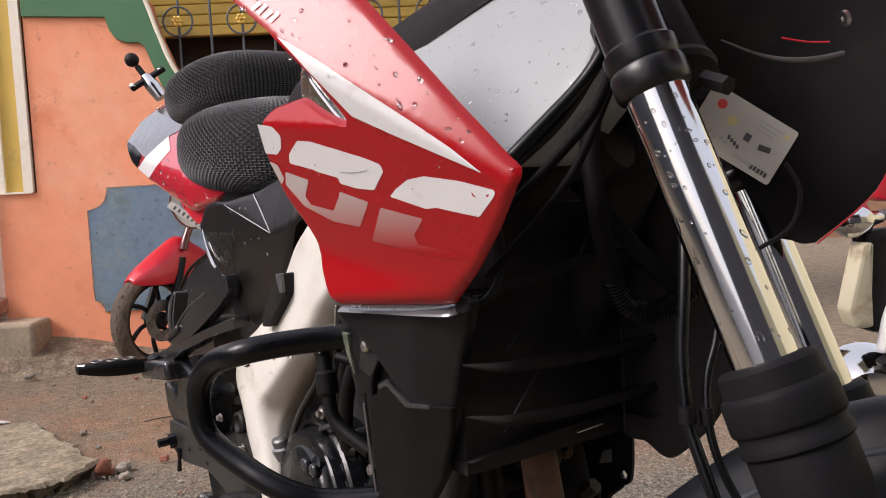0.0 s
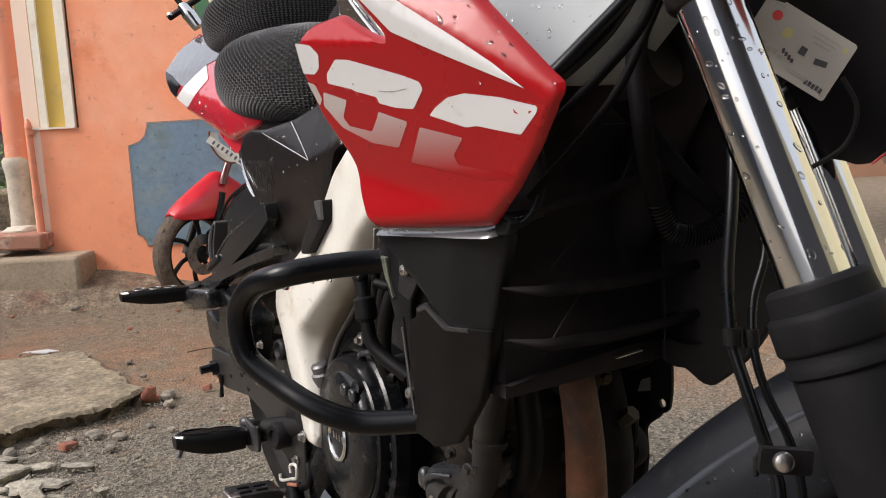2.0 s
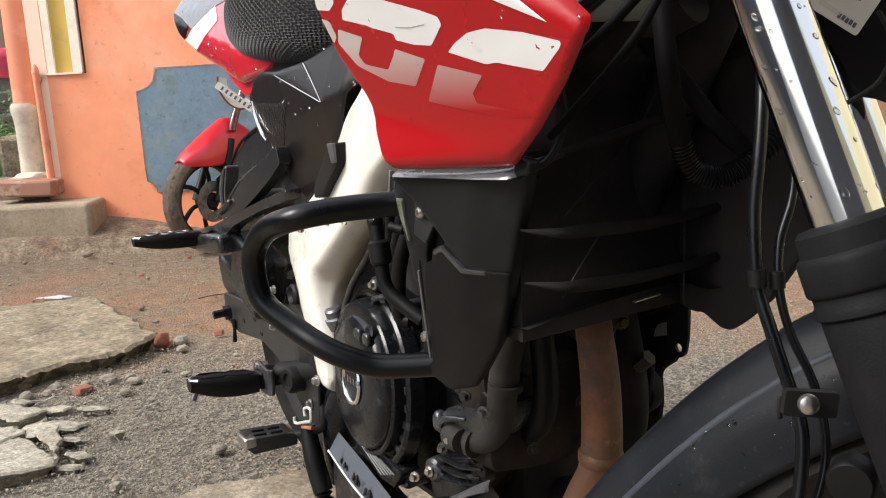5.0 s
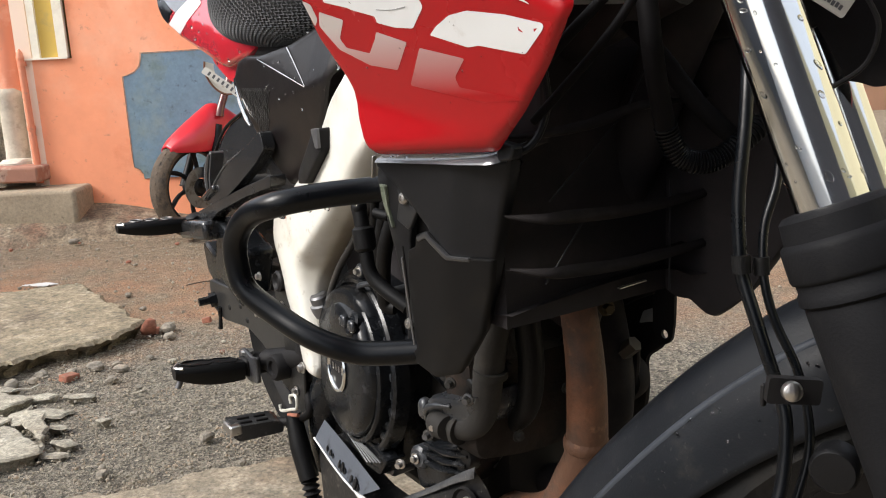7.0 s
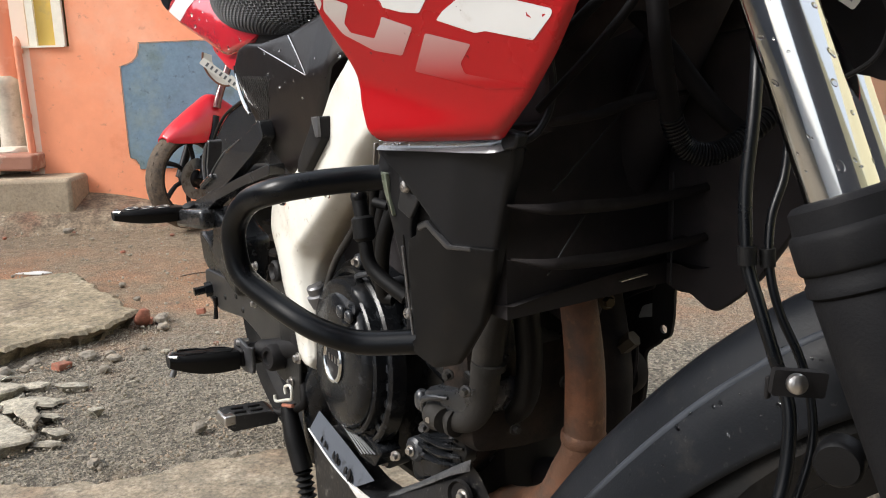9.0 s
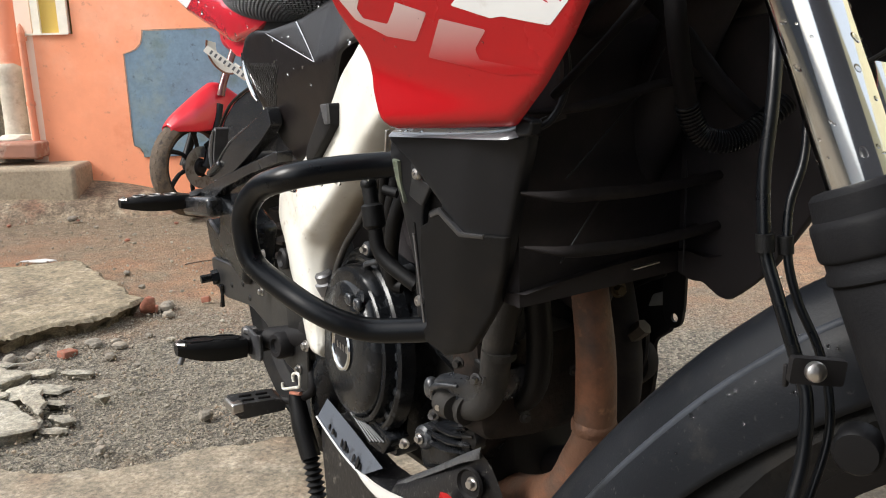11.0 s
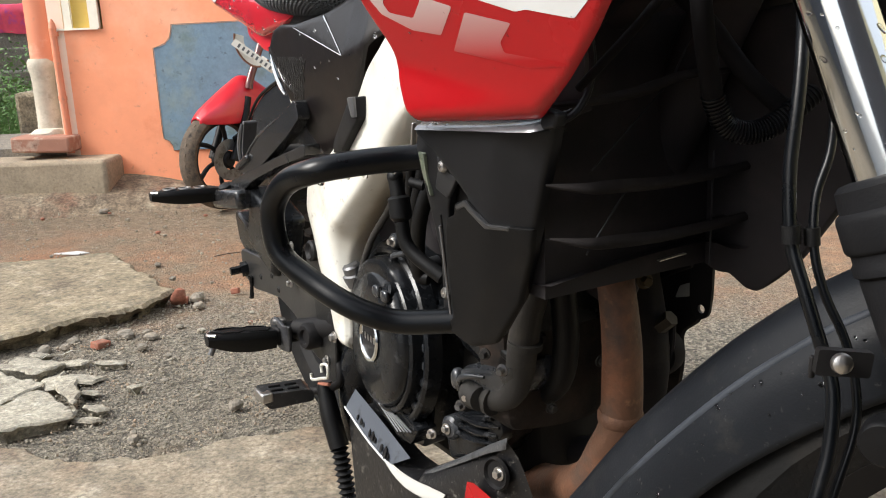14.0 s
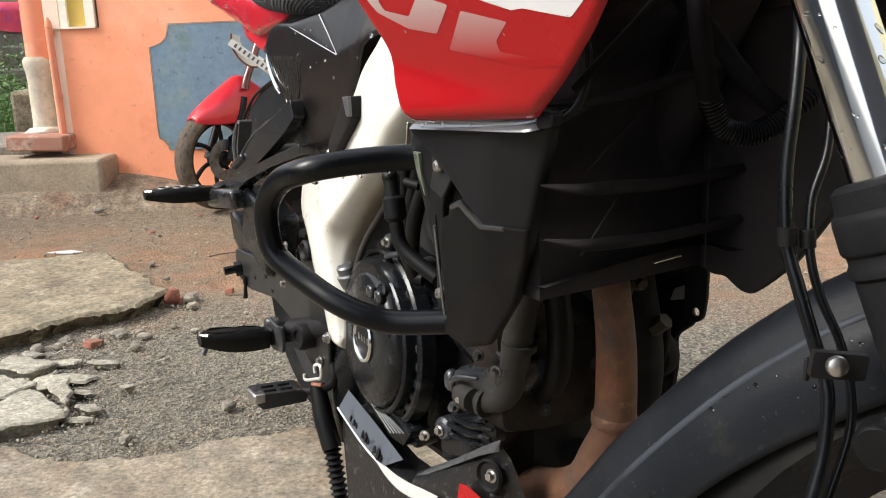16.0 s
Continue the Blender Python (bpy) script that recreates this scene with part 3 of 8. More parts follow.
jamb = thing("door_jamb", "pale pink painted door jamb with thin grey joints", "jamb", kind="structure")
for x_, w_ in ((-2.275, 0.03), (-2.235, 0.035)):
    part("strip", box((x_, 4.93, 1.75), (w_, 0.03, 2.9)), LIME, jamb, bevel=0.004)
part("joint", box((-2.256, 4.925, 1.75), (0.006, 0.02, 2.9)), STONE, jamb)
tagged(part("wall_back", box((-0.65, 5.75, 1.7), (3.1, 0.2, 3.4)), BROWN), "dark brown wall behind the porch", "wall", kind="structure")
tagged(part("wall_end", box((0.98, 5.3, 1.7), (0.16, 1.1, 3.4)), BROWN), "plain brown end wall of the porch", "wall", kind="structure")
tagged(part("ceiling", box((-0.7, 5.1, 3.45), (3.6, 1.7, 0.12)), WHITEWASH), "flat porch roof slab", "ceiling", kind="structure")
beams = thing("porch_beam", "yellow painted stepped horizontal porch beam", "beam")
for i in range(5):
    part("slat", box((-0.3, 5.3 + 0.025 * i, 1.842 + 0.068 * i), (2.45, 0.06, 0.06)), YELLOW, beams, bevel=0.008)
part("board", box((-0.3, 5.5, 1.34), (2.45, 0.05, 0.94)), BROWN, beams)


def gate():
    g = thing("gate", "grey painted iron grille gate with gold flowers", "gate")
    bars = [-1.16 + 0.175 * i for i in range(9)]
    for i, x in enumerate(bars):
        part("bar", tube([(x, 4.95, 0.5), (x, 4.95, 2.3)], 0.0075, 8), GATE, g)
        if i % 2 == 0:
            ring = [(x + 0.08 * math.cos(a), 4.93, 1.835 + 0.08 * math.sin(a)) for a in [2 * math.pi * k / 24 for k in range(25)]]
            part("ring", tube(ring, 0.006, 8, 1), GATE, g)
            flower = [ellipsoid((x + 0.02 * math.cos(a), 4.92, 1.835 + 0.02 * math.sin(a)), (0.014, 0.006, 0.014), 2, 8, 6) for a in [2 * math.pi * k / 6 for k in range(6)]]
            part("flower", join(ellipsoid((x, 4.915, 1.835), (0.01, 0.008, 0.01), 2, 8, 6), *flower), GOLD, g, "gold painted flower")
    for z in (0.55, 2.28):
        part("rail", box((-0.45, 4.95, z), (1.6, 0.02, 0.03)), GATE, g)


gate()
# round column on a whitewashed base, on a terracotta sill
PLASTER = mat("flaking_plaster", (0.5, 0.44, 0.35), 0.85, 0, 0.15, 5, 0.4, 60, stain=[((0.68, 0.62, 0.52), 6, 0.25), ((0.3, 0.24, 0.18), 12, 0.12)], grain=[(18, 0.85, 1.1)])
column = thing("porch_column", "round orange column on a whitewashed plaster base", "column")
part("shaft", lathe([(0.077, 0.76), (0.076, 3.4)], (-2.35, 4.92, 0), (0.012, 0, 1), 32), PIPE_ORANGE, column)
part("base", lathe([(0.074, 0.36), (0.067, 0.44), (0.066, 0.66), (0.07, 0.7), (0.078, 0.735), (0.079, 0.765), (0.068, 0.785)], (-2.352, 4.9, 0), (0, 0, 1), 32), PLASTER, column, "flaking grey plaster base")
part("foot", blob((-2.34, 4.85, 0.37), 0.125, 5, 0.3, 22), PLASTER, column, "smeared plaster mound")
tagged(part("sill", box((-2.31, 4.78, 0.332), (0.32, 0.27, 0.085), (0, 1.5, 0)), mat("terracotta_sill", (0.32, 0.15, 0.1), 0.8, 0, 0.25, 8, 0.4, 60, stain=[((0.58, 0.46, 0.36), 7, 0.3), ((0.16, 0.07, 0.045), 14, 0.12)]), bevel=0.012), "chipped terracotta sill block", "sill", kind="structure")
tagged(part("floor", box((-3.1, 5.3, 0.27), (1.9, 0.9, 0.05)), STONE), "grey porch floor edge", "floor", kind="structure")
pipe = thing("drain_pipe", "thin orange painted drain pipe clipped to the wall", "pipe")
part("tube", tube([(-2.2, 4.775, 0.27), (-2.205, 4.775, 0.6), (-2.21, 4.775, 0.95)], 0.019, 12), PIPE_ORANGE, pipe)
for z in (0.56, 0.9):
    part("clip", lathe([(0.023, 0), (0.023, 0.022)], (-2.205, 4.775, z), (0, 0, 1), 14), PIPE_ORANGE, pipe)
part("tip", lathe([(0.022, 0), (0.016, 0.03), (0.004, 0.05)], (-2.21, 4.775, 0.94), (0, 0, 1), 12), PIPE_ORANGE, pipe)

# far garden by the column: steps, weeds, cloth
for i in range(4):
    tagged(part("garden_step", box((-4.7 + 0.1 * i, 8.2 + 0.5 * i, 0.3 + 0.22 * i), (2.6, 0.5, 0.24)), STONE, bevel=0.02), "weathered dark grey garden step", "step", group="garden steps")
tagged(part("garden_wall", box((-3.1, 7.2, 0.25), (0.35, 2.4, 0.6), (0, 0, 8)), CONCRETE, bevel=0.03), "low pale garden wall", "wall", kind="structure")
tagged(part("garden_shade", box((-5.0, 11.2, 1.6), (6.0, 0.3, 3.6)), mat("garden_wall_brown", (0.16, 0.11, 0.075), 0.85, 0, 0.3, 2, 0.3, 30)), "dark brown wall far behind the garden", "wall", kind="structure")


def weeds():
    rnd = random.Random(8)
    V, Fc = [], []
    for _ in range(7000):
        x, y = rnd.uniform(-4.9, -3.15), rnd.uniform(6.1, 8.0)
        h = rnd.uniform(0.05, 1.0) * (0.5 + 0.8 * abs(noise.noise(Vector((x * 2, y * 2, 0)))))
        z = max(0, h)
        s = rnd.uniform(0.009, 0.024)
        m = Matrix.Translation((x, y, z)) @ Euler((rnd.uniform(-0.9, 0.9), rnd.uniform(-0.9, 0.9), rnd.uniform(0, 6.3))).to_matrix().to_4x4()
        k = len(V)
        V += [tuple(m @ Vector(p)) for p in ((-s, 0, 0), (-0.3 * s, s * 0.6, 0.2 * s), (s, 0, 0), (-0.3 * s, -s * 0.6, 0.2 * s))]
        Fc.append((k, k + 1, k + 2, k + 3))
        if rnd.random() < 0.3:
            k = len(V)
            V += [(x, y, 0), (x + 0.005, y, 0), (x + 0.003, y, z)]
            Fc.append((k, k + 1, k + 2))
    tagged(part("weeds", (V, Fc), LEAF, smooth=False), "low green leafy weeds beside the steps", "weeds", kind="stuff")


weeds()
rnd = random.Random(4)
cloth = []
for i in range(7):
    cloth.append([(-4.95 + 0.07 * i, 9.62 - 0.05 * min(j, 4) + 0.015 * math.sin(i * 2.1), 1.31 + 0.01 * math.sin(i + j) - 0.075 * max(0, j - 3)) for j in range(8)])
tagged(part("cloth", (lambda g: (g[0], g[1]))(patch(cloth, 3, 3)), CLOTH_RED), "red and pink cloth hung over the garden steps", "cloth")

# walls and roof out of view, added to close the yard and steer reflections
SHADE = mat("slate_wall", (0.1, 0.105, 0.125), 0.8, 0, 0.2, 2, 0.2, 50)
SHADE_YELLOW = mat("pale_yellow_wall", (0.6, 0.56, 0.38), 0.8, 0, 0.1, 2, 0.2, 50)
tagged(part("wall_behind", box((-3.5, -2.4, 0.5), (5.0, 0.2, 1.1)), mat("blue_white_wall", (0.74, 0.77, 0.8), 0.8, 0, 0.06, 2, 0.2, 50)), "unseen bluish white wall behind, added for the chrome to reflect", "wall", kind="structure")
tagged(part("wall_dark", box((0.6, -2.4, 2.4), (3.2, 0.2, 5.0)), SHADE), "unseen slate grey wall behind, added as a dark reflection", "wall", kind="structure")
tagged(part("wall_yard", box((3.8, -2.4, 1.5), (3.2, 0.2, 3.0)), SHADE_YELLOW), "plain pale yellow yard wall", "wall", kind="structure")
tagged(part("wall_west", box((-6.0, 3.4, 1.35), (0.2, 11.8, 2.8)), SHADE), "unseen slate grey side wall, added to cut sky light", "wall", kind="structure")
tagged(part("roof_unseen", box((0.8, -1.5, 3.1), (1.7, 1.8, 0.1)), BROWN), "unseen dark roof slab, added to cut sky light", "roof", kind="structure")
tagged(part("wall_east", box((5.4, 2.2, 1.5), (0.2, 9.0, 3.0)), SHADE_YELLOW), "plain pale yellow side wall of the yard", "wall", kind="structure")
tagged(part("earth_bank", box((7.5, 10.6, 0.25), (9, 1.5, 0.7), (0, 0, -8)), mat("earth_bank", (0.28, 0.15, 0.09), 0.9, 0, 0.25, 2, 0.5, 20, stain=((0.16, 0.1, 0.07), 3, 0.25))), "low reddish earth bank at the end of the yard", "bank", kind="structure")
tagged(part("wall_far", box((7.5, 14.0, 1.6), (14, 0.3, 3.2), (0, 0, -8)), mat("far_brown_wall", (0.2, 0.13, 0.09), 0.85, 0, 0.25, 1.2, 0.2, 20)), "brown far yard wall", "wall", kind="structure")


# ---- the parked motorcycle: x ahead, y to its left, z up ----
bike = thing("motorcycle", "wet red and white motorcycle with black seat covers on cement", "motorcycle", pose(0.537, 0.349, 0, 0, 0, -57))

# tank shroud: a lower side face, bent inwards above a crease
def bent(d, w=0.0045):
    """A fold with a small radius."""
    return 0.5 * (d + math.sqrt(d * d + w * w))


def shroud_face(x, z):
    """The shroud's outer side: overhanging below the crease, leaning in above it, with a sloped ledge at the notch and a flared wedge along its foot."""
    e = max(0.0, z - (0.8766 - 0.584 * (x + 0.473)))
    y = 0.173 + 0.1185 * x - 0.4194 * z + 0.45 * e + 0.35 * max(0.0, e - 0.01) + 1.6 * max(0.0, e - 0.04) ** 2
    if z < 0.98 - 0.655 * (x + 0.69) and x < -0.606:
        y += 0.9 * max(0.0, z - (0.936 - 0.11 * (x + 0.748)))
    if z < 0.86:
        y -= 0.6 * bent(0.8065 - 0.193 * (x + 0.7046) - z, 0.008 + 0.07 * max(0.0, x + 0.7)) - 1.1 * bent(0.765 + 0.071 * (x + 0.737) - z, 0.005)
    return y


SHROUD = [(-0.7805, 1.0953), (-0.7206, 1.0425), (-0.6727, 1.0049), (-0.63, 0.9635), (-0.606, 0.923), (-0.631, 0.93), (-0.653, 0.939), (-0.683, 0.953), (-0.723, 0.947), (-0.736, 0.93), (-0.748, 0.908), (-0.748, 0.867), (-0.7292, 0.826), (-0.7271, 0.7968), (-0.7149, 0.7694), (-0.7072, 0.7584), (-0.6355, 0.7623), (-0.5693, 0.7668), (-0.5232, 0.7991), (-0.48, 0.836), (-0.4535, 0.8635), (-0.4485, 0.8715), (-0.4498, 0.8785), (-0.4585, 0.886), (-0.5017, 0.9277), (-0.5492, 0.9749), (-0.6017, 1.0257), (-0.6916, 1.1092)]
shroud = part("shroud", panel(rounded(SHROUD, 0.009, 3), shroud_face, 0.016, 0.005, 0.0075, taper=0.008), RED, bike, "glossy red tank shroud with white graphics")
part("flash", sticker([(-0.66, 1.0), (-0.622, 0.977), (-0.5775, 0.948), (-0.527, 0.9147), (-0.4989, 0.8953), (-0.4753, 0.8757), (-0.5115, 0.8911), (-0.5533, 0.9087), (-0.595, 0.9274), (-0.6137, 0.9506), (-0.6321, 0.9725)], shroud_face, 0.0012, 0.007), WHITE_DECAL, shroud, "white pointed flash")
for i in range(4):
    x, z = -0.6915 + 0.0066 * i, 1.0287 - 0.0045 * i
    part("lettering", sticker([(x, z), (x + 0.003, z - 0.003), (x + 0.009, z + 0.002 + 0.002 * (i % 2)), (x + 0.006, z + 0.005 + 0.002 * (i % 2))], shroud_face, 0.0012), WHITE_DECAL, shroud, "small white lettering bar")


def fading_white():
    m = mat("fading_white_graphic", (0.58, 0.585, 0.585), 0.3, 0, 0.05, 20, 0.012, 400, coat=0.1, spec=0.2)
    N, L = m.node_tree.nodes, m.node_tree.links
    b = N["Principled BSDF"]
    co = N.new("ShaderNodeTexCoord")
    sp = N.new("ShaderNodeSeparateXYZ")
    L.new(co.outputs["Object"], sp.inputs[0])
    mr = N.new("ShaderNodeMapRange")
    mr.inputs["From Min"].default_value, mr.inputs["From Max"].default_value = 0.814, 0.874
    L.new(sp.outputs["Z"], mr.inputs["Value"])
    mx = N.new("ShaderNodeMixRGB")
    mx.inputs[1].default_value, mx.inputs[2].default_value = (0.29, 0.005, 0.0075, 1), (0.4, 0.35, 0.33, 1)
    L.new(mr.outputs[0], mx.inputs[0])
    L.new(mx.outputs[0], b.inputs["Base Color"])
    return m


FADE = fading_white()
SCRATCH = mat("grey_scratch", (0.2, 0.2, 0.2), 0.5)
graphics = [
    ([(-0.737, 0.933), (-0.715, 0.929), (-0.708, 0.92), (-0.716, 0.909), (-0.727, 0.904), (-0.745, 0.906)], WHITE_DECAL),
    ([(-0.745, 0.899), (-0.734, 0.895), (-0.733, 0.882), (-0.742, 0.876)], FADE),
    ([(-0.686, 0.914), (-0.667, 0.912), (-0.603, 0.894), (-0.586, 0.888), (-0.585, 0.882), (-0.607, 0.867), (-0.629, 0.869), (-0.65, 0.874), (-0.649, 0.879), (-0.677, 0.886), (-0.681, 0.888), (-0.713, 0.895), (-0.708, 0.903)], WHITE_DECAL),
    ([(-0.726, 0.888), (-0.695, 0.879), (-0.712, 0.864), (-0.708, 0.856), (-0.677, 0.85), (-0.662, 0.861), (-0.656, 0.867), (-0.621, 0.857), (-0.648, 0.835), (-0.684, 0.84), (-0.72, 0.855), (-0.735, 0.876)], FADE),
    ([(-0.56, 0.874), (-0.539, 0.876), (-0.503, 0.871), (-0.47, 0.863), (-0.471, 0.859), (-0.495, 0.843), (-0.523, 0.848), (-0.539, 0.851), (-0.551, 0.85), (-0.59, 0.861), (-0.579, 0.867)], WHITE_DECAL),
    ([(-0.608, 0.852), (-0.56, 0.842), (-0.579, 0.828), (-0.578, 0.82), (-0.535, 0.814), (-0.511, 0.81), (-0.557, 0.808), (-0.639, 0.822)], FADE),
]
for poly, m_ in graphics:
    part("graphic", sticker(rounded(poly, 0.002, 2), shroud_face, 0.0004, 0.011), m_, shroud, "white block graphic")
part("shroud_far", (lambda g: ([(x, -y, z) for x, y, z in g[0]], g[1]))(panel(rounded(SHROUD, 0.007, 3), shroud_face, 0.016, 0.005, 0.02, taper=0.008)), RED, bike, "red tank shroud on the far side")
part("scratch", tube([(-0.643, shroud_face(-0.643, 0.884) - 0.0006, 0.884), (-0.625, shroud_face(-0.625, 0.8825) - 0.0006, 0.8825), (-0.606, shroud_face(-0.606, 0.8835) - 0.0006, 0.8835)], 0.0003, 6), SCRATCH, shroud)
# black duct seen in the notch of the shroud
part("air_duct", panel(rounded([(-0.8, 0.9), (-0.62, 0.905), (-0.665, 0.95), (-0.73, 1.0), (-0.84, 1.03), (-0.84, 0.96)], 0.012, 3), lambda x, z: -0.2 + 0.5 * (z - 0.95), 0.03, 0.01), PLUM, bike, "black duct panel beaded with rain")
fin_face = lambda x, z: -0.25 + 0.5 * max(0.0, z - (0.9872 - 0.8 * (x + 0.7417))) + 0.35 * max(0.0, (0.9872 - 0.8 * (x + 0.7417)) - z)
DUCT = [(-0.815, 0.955), (-0.8037, 0.9685), (-0.772, 0.989), (-0.744, 0.9895), (-0.6995, 0.9594), (-0.66, 0.925), (-0.69, 0.92), (-0.723, 0.93), (-0.78, 0.935)]
duct = part("duct_fin", panel(rounded(DUCT, 0.006, 3), fin_face, 0.02, 0.004, 0.008), mat("smoked_wet_plastic", (0.03, 0.03, 0.031), 0.16, 0.0, 0.3, 20, 0.03, 200, coat=0.6, spec=0.6), bike, "wet smoky grey duct fin", angle=30)
# chrome tube laid in as the shine on the fin's wet edge
part("fin_edge", tube([(-0.742, fin_face(-0.742, 0.987) - 0.001, 0.987), (-0.7298, fin_face(-0.7298, 0.9695) - 0.0015, 0.9695), (-0.691, fin_face(-0.691, 0.9395) - 0.0015, 0.9395), (-0.669, fin_face(-0.669, 0.929) - 0.001, 0.929)], [0.0006, 0.0016, 0.0018, 0.0008], 8), CHROME, duct, "chrome line drawn for the shine of a wet edge")

# silver tank flank and the black tank top
tank_face = lambda x, z: -0.125 + 0.7 * (z - 0.95) + 0.15 * (x + 0.55) + 2.0 * max(0.0, z - 0.99) ** 2 + 1.5 * max(0.0, x + 0.53) ** 2
TANK = [(-0.79, 0.97), (-0.77, 1.04), (-0.68, 1.08), (-0.56, 1.07), (-0.515, 1.01), (-0.498, 0.962), (-0.531, 0.878), (-0.6, 0.885), (-0.7, 0.92)]
tank = part("tank", panel(rounded(TANK, 0.02, 4), tank_face, 0.08, 0.008, 0.02), SILVER, bike, "silver white fuel tank flank beaded with rain")
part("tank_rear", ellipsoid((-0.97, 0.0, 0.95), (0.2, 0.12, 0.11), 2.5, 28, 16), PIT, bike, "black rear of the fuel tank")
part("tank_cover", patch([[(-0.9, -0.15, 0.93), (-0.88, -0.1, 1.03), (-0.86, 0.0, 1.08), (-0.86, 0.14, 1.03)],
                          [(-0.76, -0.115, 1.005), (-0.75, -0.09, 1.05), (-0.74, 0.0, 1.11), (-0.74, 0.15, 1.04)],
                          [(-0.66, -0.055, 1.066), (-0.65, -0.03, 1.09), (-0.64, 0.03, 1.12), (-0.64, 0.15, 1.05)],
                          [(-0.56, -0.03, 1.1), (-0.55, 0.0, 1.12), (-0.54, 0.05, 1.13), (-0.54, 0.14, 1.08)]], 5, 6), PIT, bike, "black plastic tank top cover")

# unseen dome above the fork, added to shade the headlamp cowl
part("shading_dome", ellipsoid((-0.2, 0.07, 1.22), (0.22, 0.2, 0.085), 2.6, 28, 14), RED_SIDE, bike, "unseen red dome over the fork, added for its shade")

# radiator side cover under the shroud
cover_face = lambda x, z: -0.036 + 0.1122 * x - 0.1492 * z + 0.32 * bent(x + 0.6243 - 0.3146 * (z - 0.7531)) + 0.5 * bent(x + 0.576 - 0.3247 * (z - 0.7564))
COVER_ALL = [(-0.743, 0.7445), (-0.74, 0.751), (-0.6, 0.757), (-0.5731, 0.7594), (-0.5788, 0.7429), (-0.5968, 0.7006), (-0.6206, 0.6384), (-0.642, 0.5907), (-0.676, 0.5429), (-0.7061, 0.5327), (-0.75, 0.5455), (-0.7287, 0.556), (-0.7235, 0.6216), (-0.7121, 0.6634), (-0.6978, 0.6697), (-0.695, 0.681), (-0.677, 0.6874), (-0.694, 0.705), (-0.716, 0.726)]
cover = part("radiator_cover", panel(rounded(COVER_ALL, 0.003, 2), cover_face, 0.016, 0.003, 0.012, taper=0.003), COVER, bike, "matt charcoal radiator side cover")
# base lightened to paint the sky's sheen on the wet cover lip
LIP_GREY = mat("pale_grey_plastic", (0.075, 0.077, 0.083), 0.2, 0, 0.2, 20, 0.03, 300, coat=1.0, stain=((0.03, 0.03, 0.032), 30, 0.08))
part("cover_lip", patch([[(-0.729, -0.2385, 0.7495), (-0.66, -0.2295, 0.7525), (-0.585, -0.218, 0.7555), (-0.572, -0.207, 0.758)], [(-0.7285, -0.233, 0.7545), (-0.66, -0.224, 0.7575), (-0.586, -0.213, 0.761), (-0.573, -0.203, 0.763)], [(-0.724, -0.21, 0.766), (-0.66, -0.2, 0.768), (-0.58, -0.19, 0.771), (-0.57, -0.18, 0.773)]], 3, 5), LIP_GREY, cover, "wet upper lip of the cover, its sky sheen painted pale grey")
part("cover_tab", prism(rounded([(-0.578, 0.757), (-0.558, 0.76), (-0.554, 0.772), (-0.575, 0.775)], 0.003, 2), -0.208, -0.196, "XZ"), COVER, cover, bevel=0.002)
hatch_face = lambda x, z: cover_face(x, z) - 0.0035
part("cover_hatch", panel(rounded([(-0.6949, 0.681), (-0.6771, 0.6874), (-0.6529, 0.6665), (-0.608, 0.667), (-0.617, 0.6384), (-0.638, 0.5897), (-0.674, 0.5405), (-0.7059, 0.5295), (-0.75, 0.543), (-0.7285, 0.556), (-0.7225, 0.6216), (-0.7121, 0.6634), (-0.6978, 0.6697)], 0.003, 2), hatch_face, 0.006, 0.0022, 0.014, taper=0.0005), mat("dusty_cover_plastic", (0.0055, 0.0053, 0.0054), 0.5, 0, 0.3, 14, 0.06, 900, spec=0.15, stain=[((0.0112, 0.0098, 0.0085), 10, 0.18), ((0.004, 0.004, 0.004), 60, 0.03)]), cover, "dusty removable lower hatch")
part("hatch_rim", panel(rounded([(-0.6925, 0.6795), (-0.6775, 0.6868), (-0.6705, 0.6808), (-0.6515, 0.6665), (-0.63, 0.6668), (-0.63, 0.6625), (-0.655, 0.662), (-0.6735, 0.6755), (-0.679, 0.68), (-0.691, 0.6745)], 0.0015, 2), lambda x, z: hatch_face(x, z) - 0.001, 0.004, 0.001, 0.01), mat("damp_rim_plastic", (0.022, 0.0225, 0.0245), 0.28, 0, 0.2, 20, 0.03, 300, coat=0.6), cover, "pale wet rim of the hatch")
part("hatch_edge", tube([(-0.7225, hatch_face(-0.7225, 0.655), 0.655), (-0.7255, hatch_face(-0.7255, 0.62), 0.62), (-0.7305, hatch_face(-0.7305, 0.56), 0.56)], 0.0014, 8, 4), LIP_GREY, cover)
bracket_face = lambda x, z: cover_face(x, z) + 0.006
bracket = part("cover_bracket", panel(rounded([(-0.7475, 0.7442), (-0.754, 0.7315), (-0.7535, 0.7094), (-0.749, 0.673), (-0.7441, 0.6177), (-0.7568, 0.5537), (-0.7287, 0.556), (-0.7296, 0.5786), (-0.7253, 0.6212), (-0.7187, 0.6709), (-0.7075, 0.6971), (-0.69, 0.706), (-0.712, 0.728), (-0.74, 0.7459)], 0.003, 2), bracket_face, 0.008, 0.0022, 0.02, taper=0.0005), COVER, cover, "folded mounting strip")
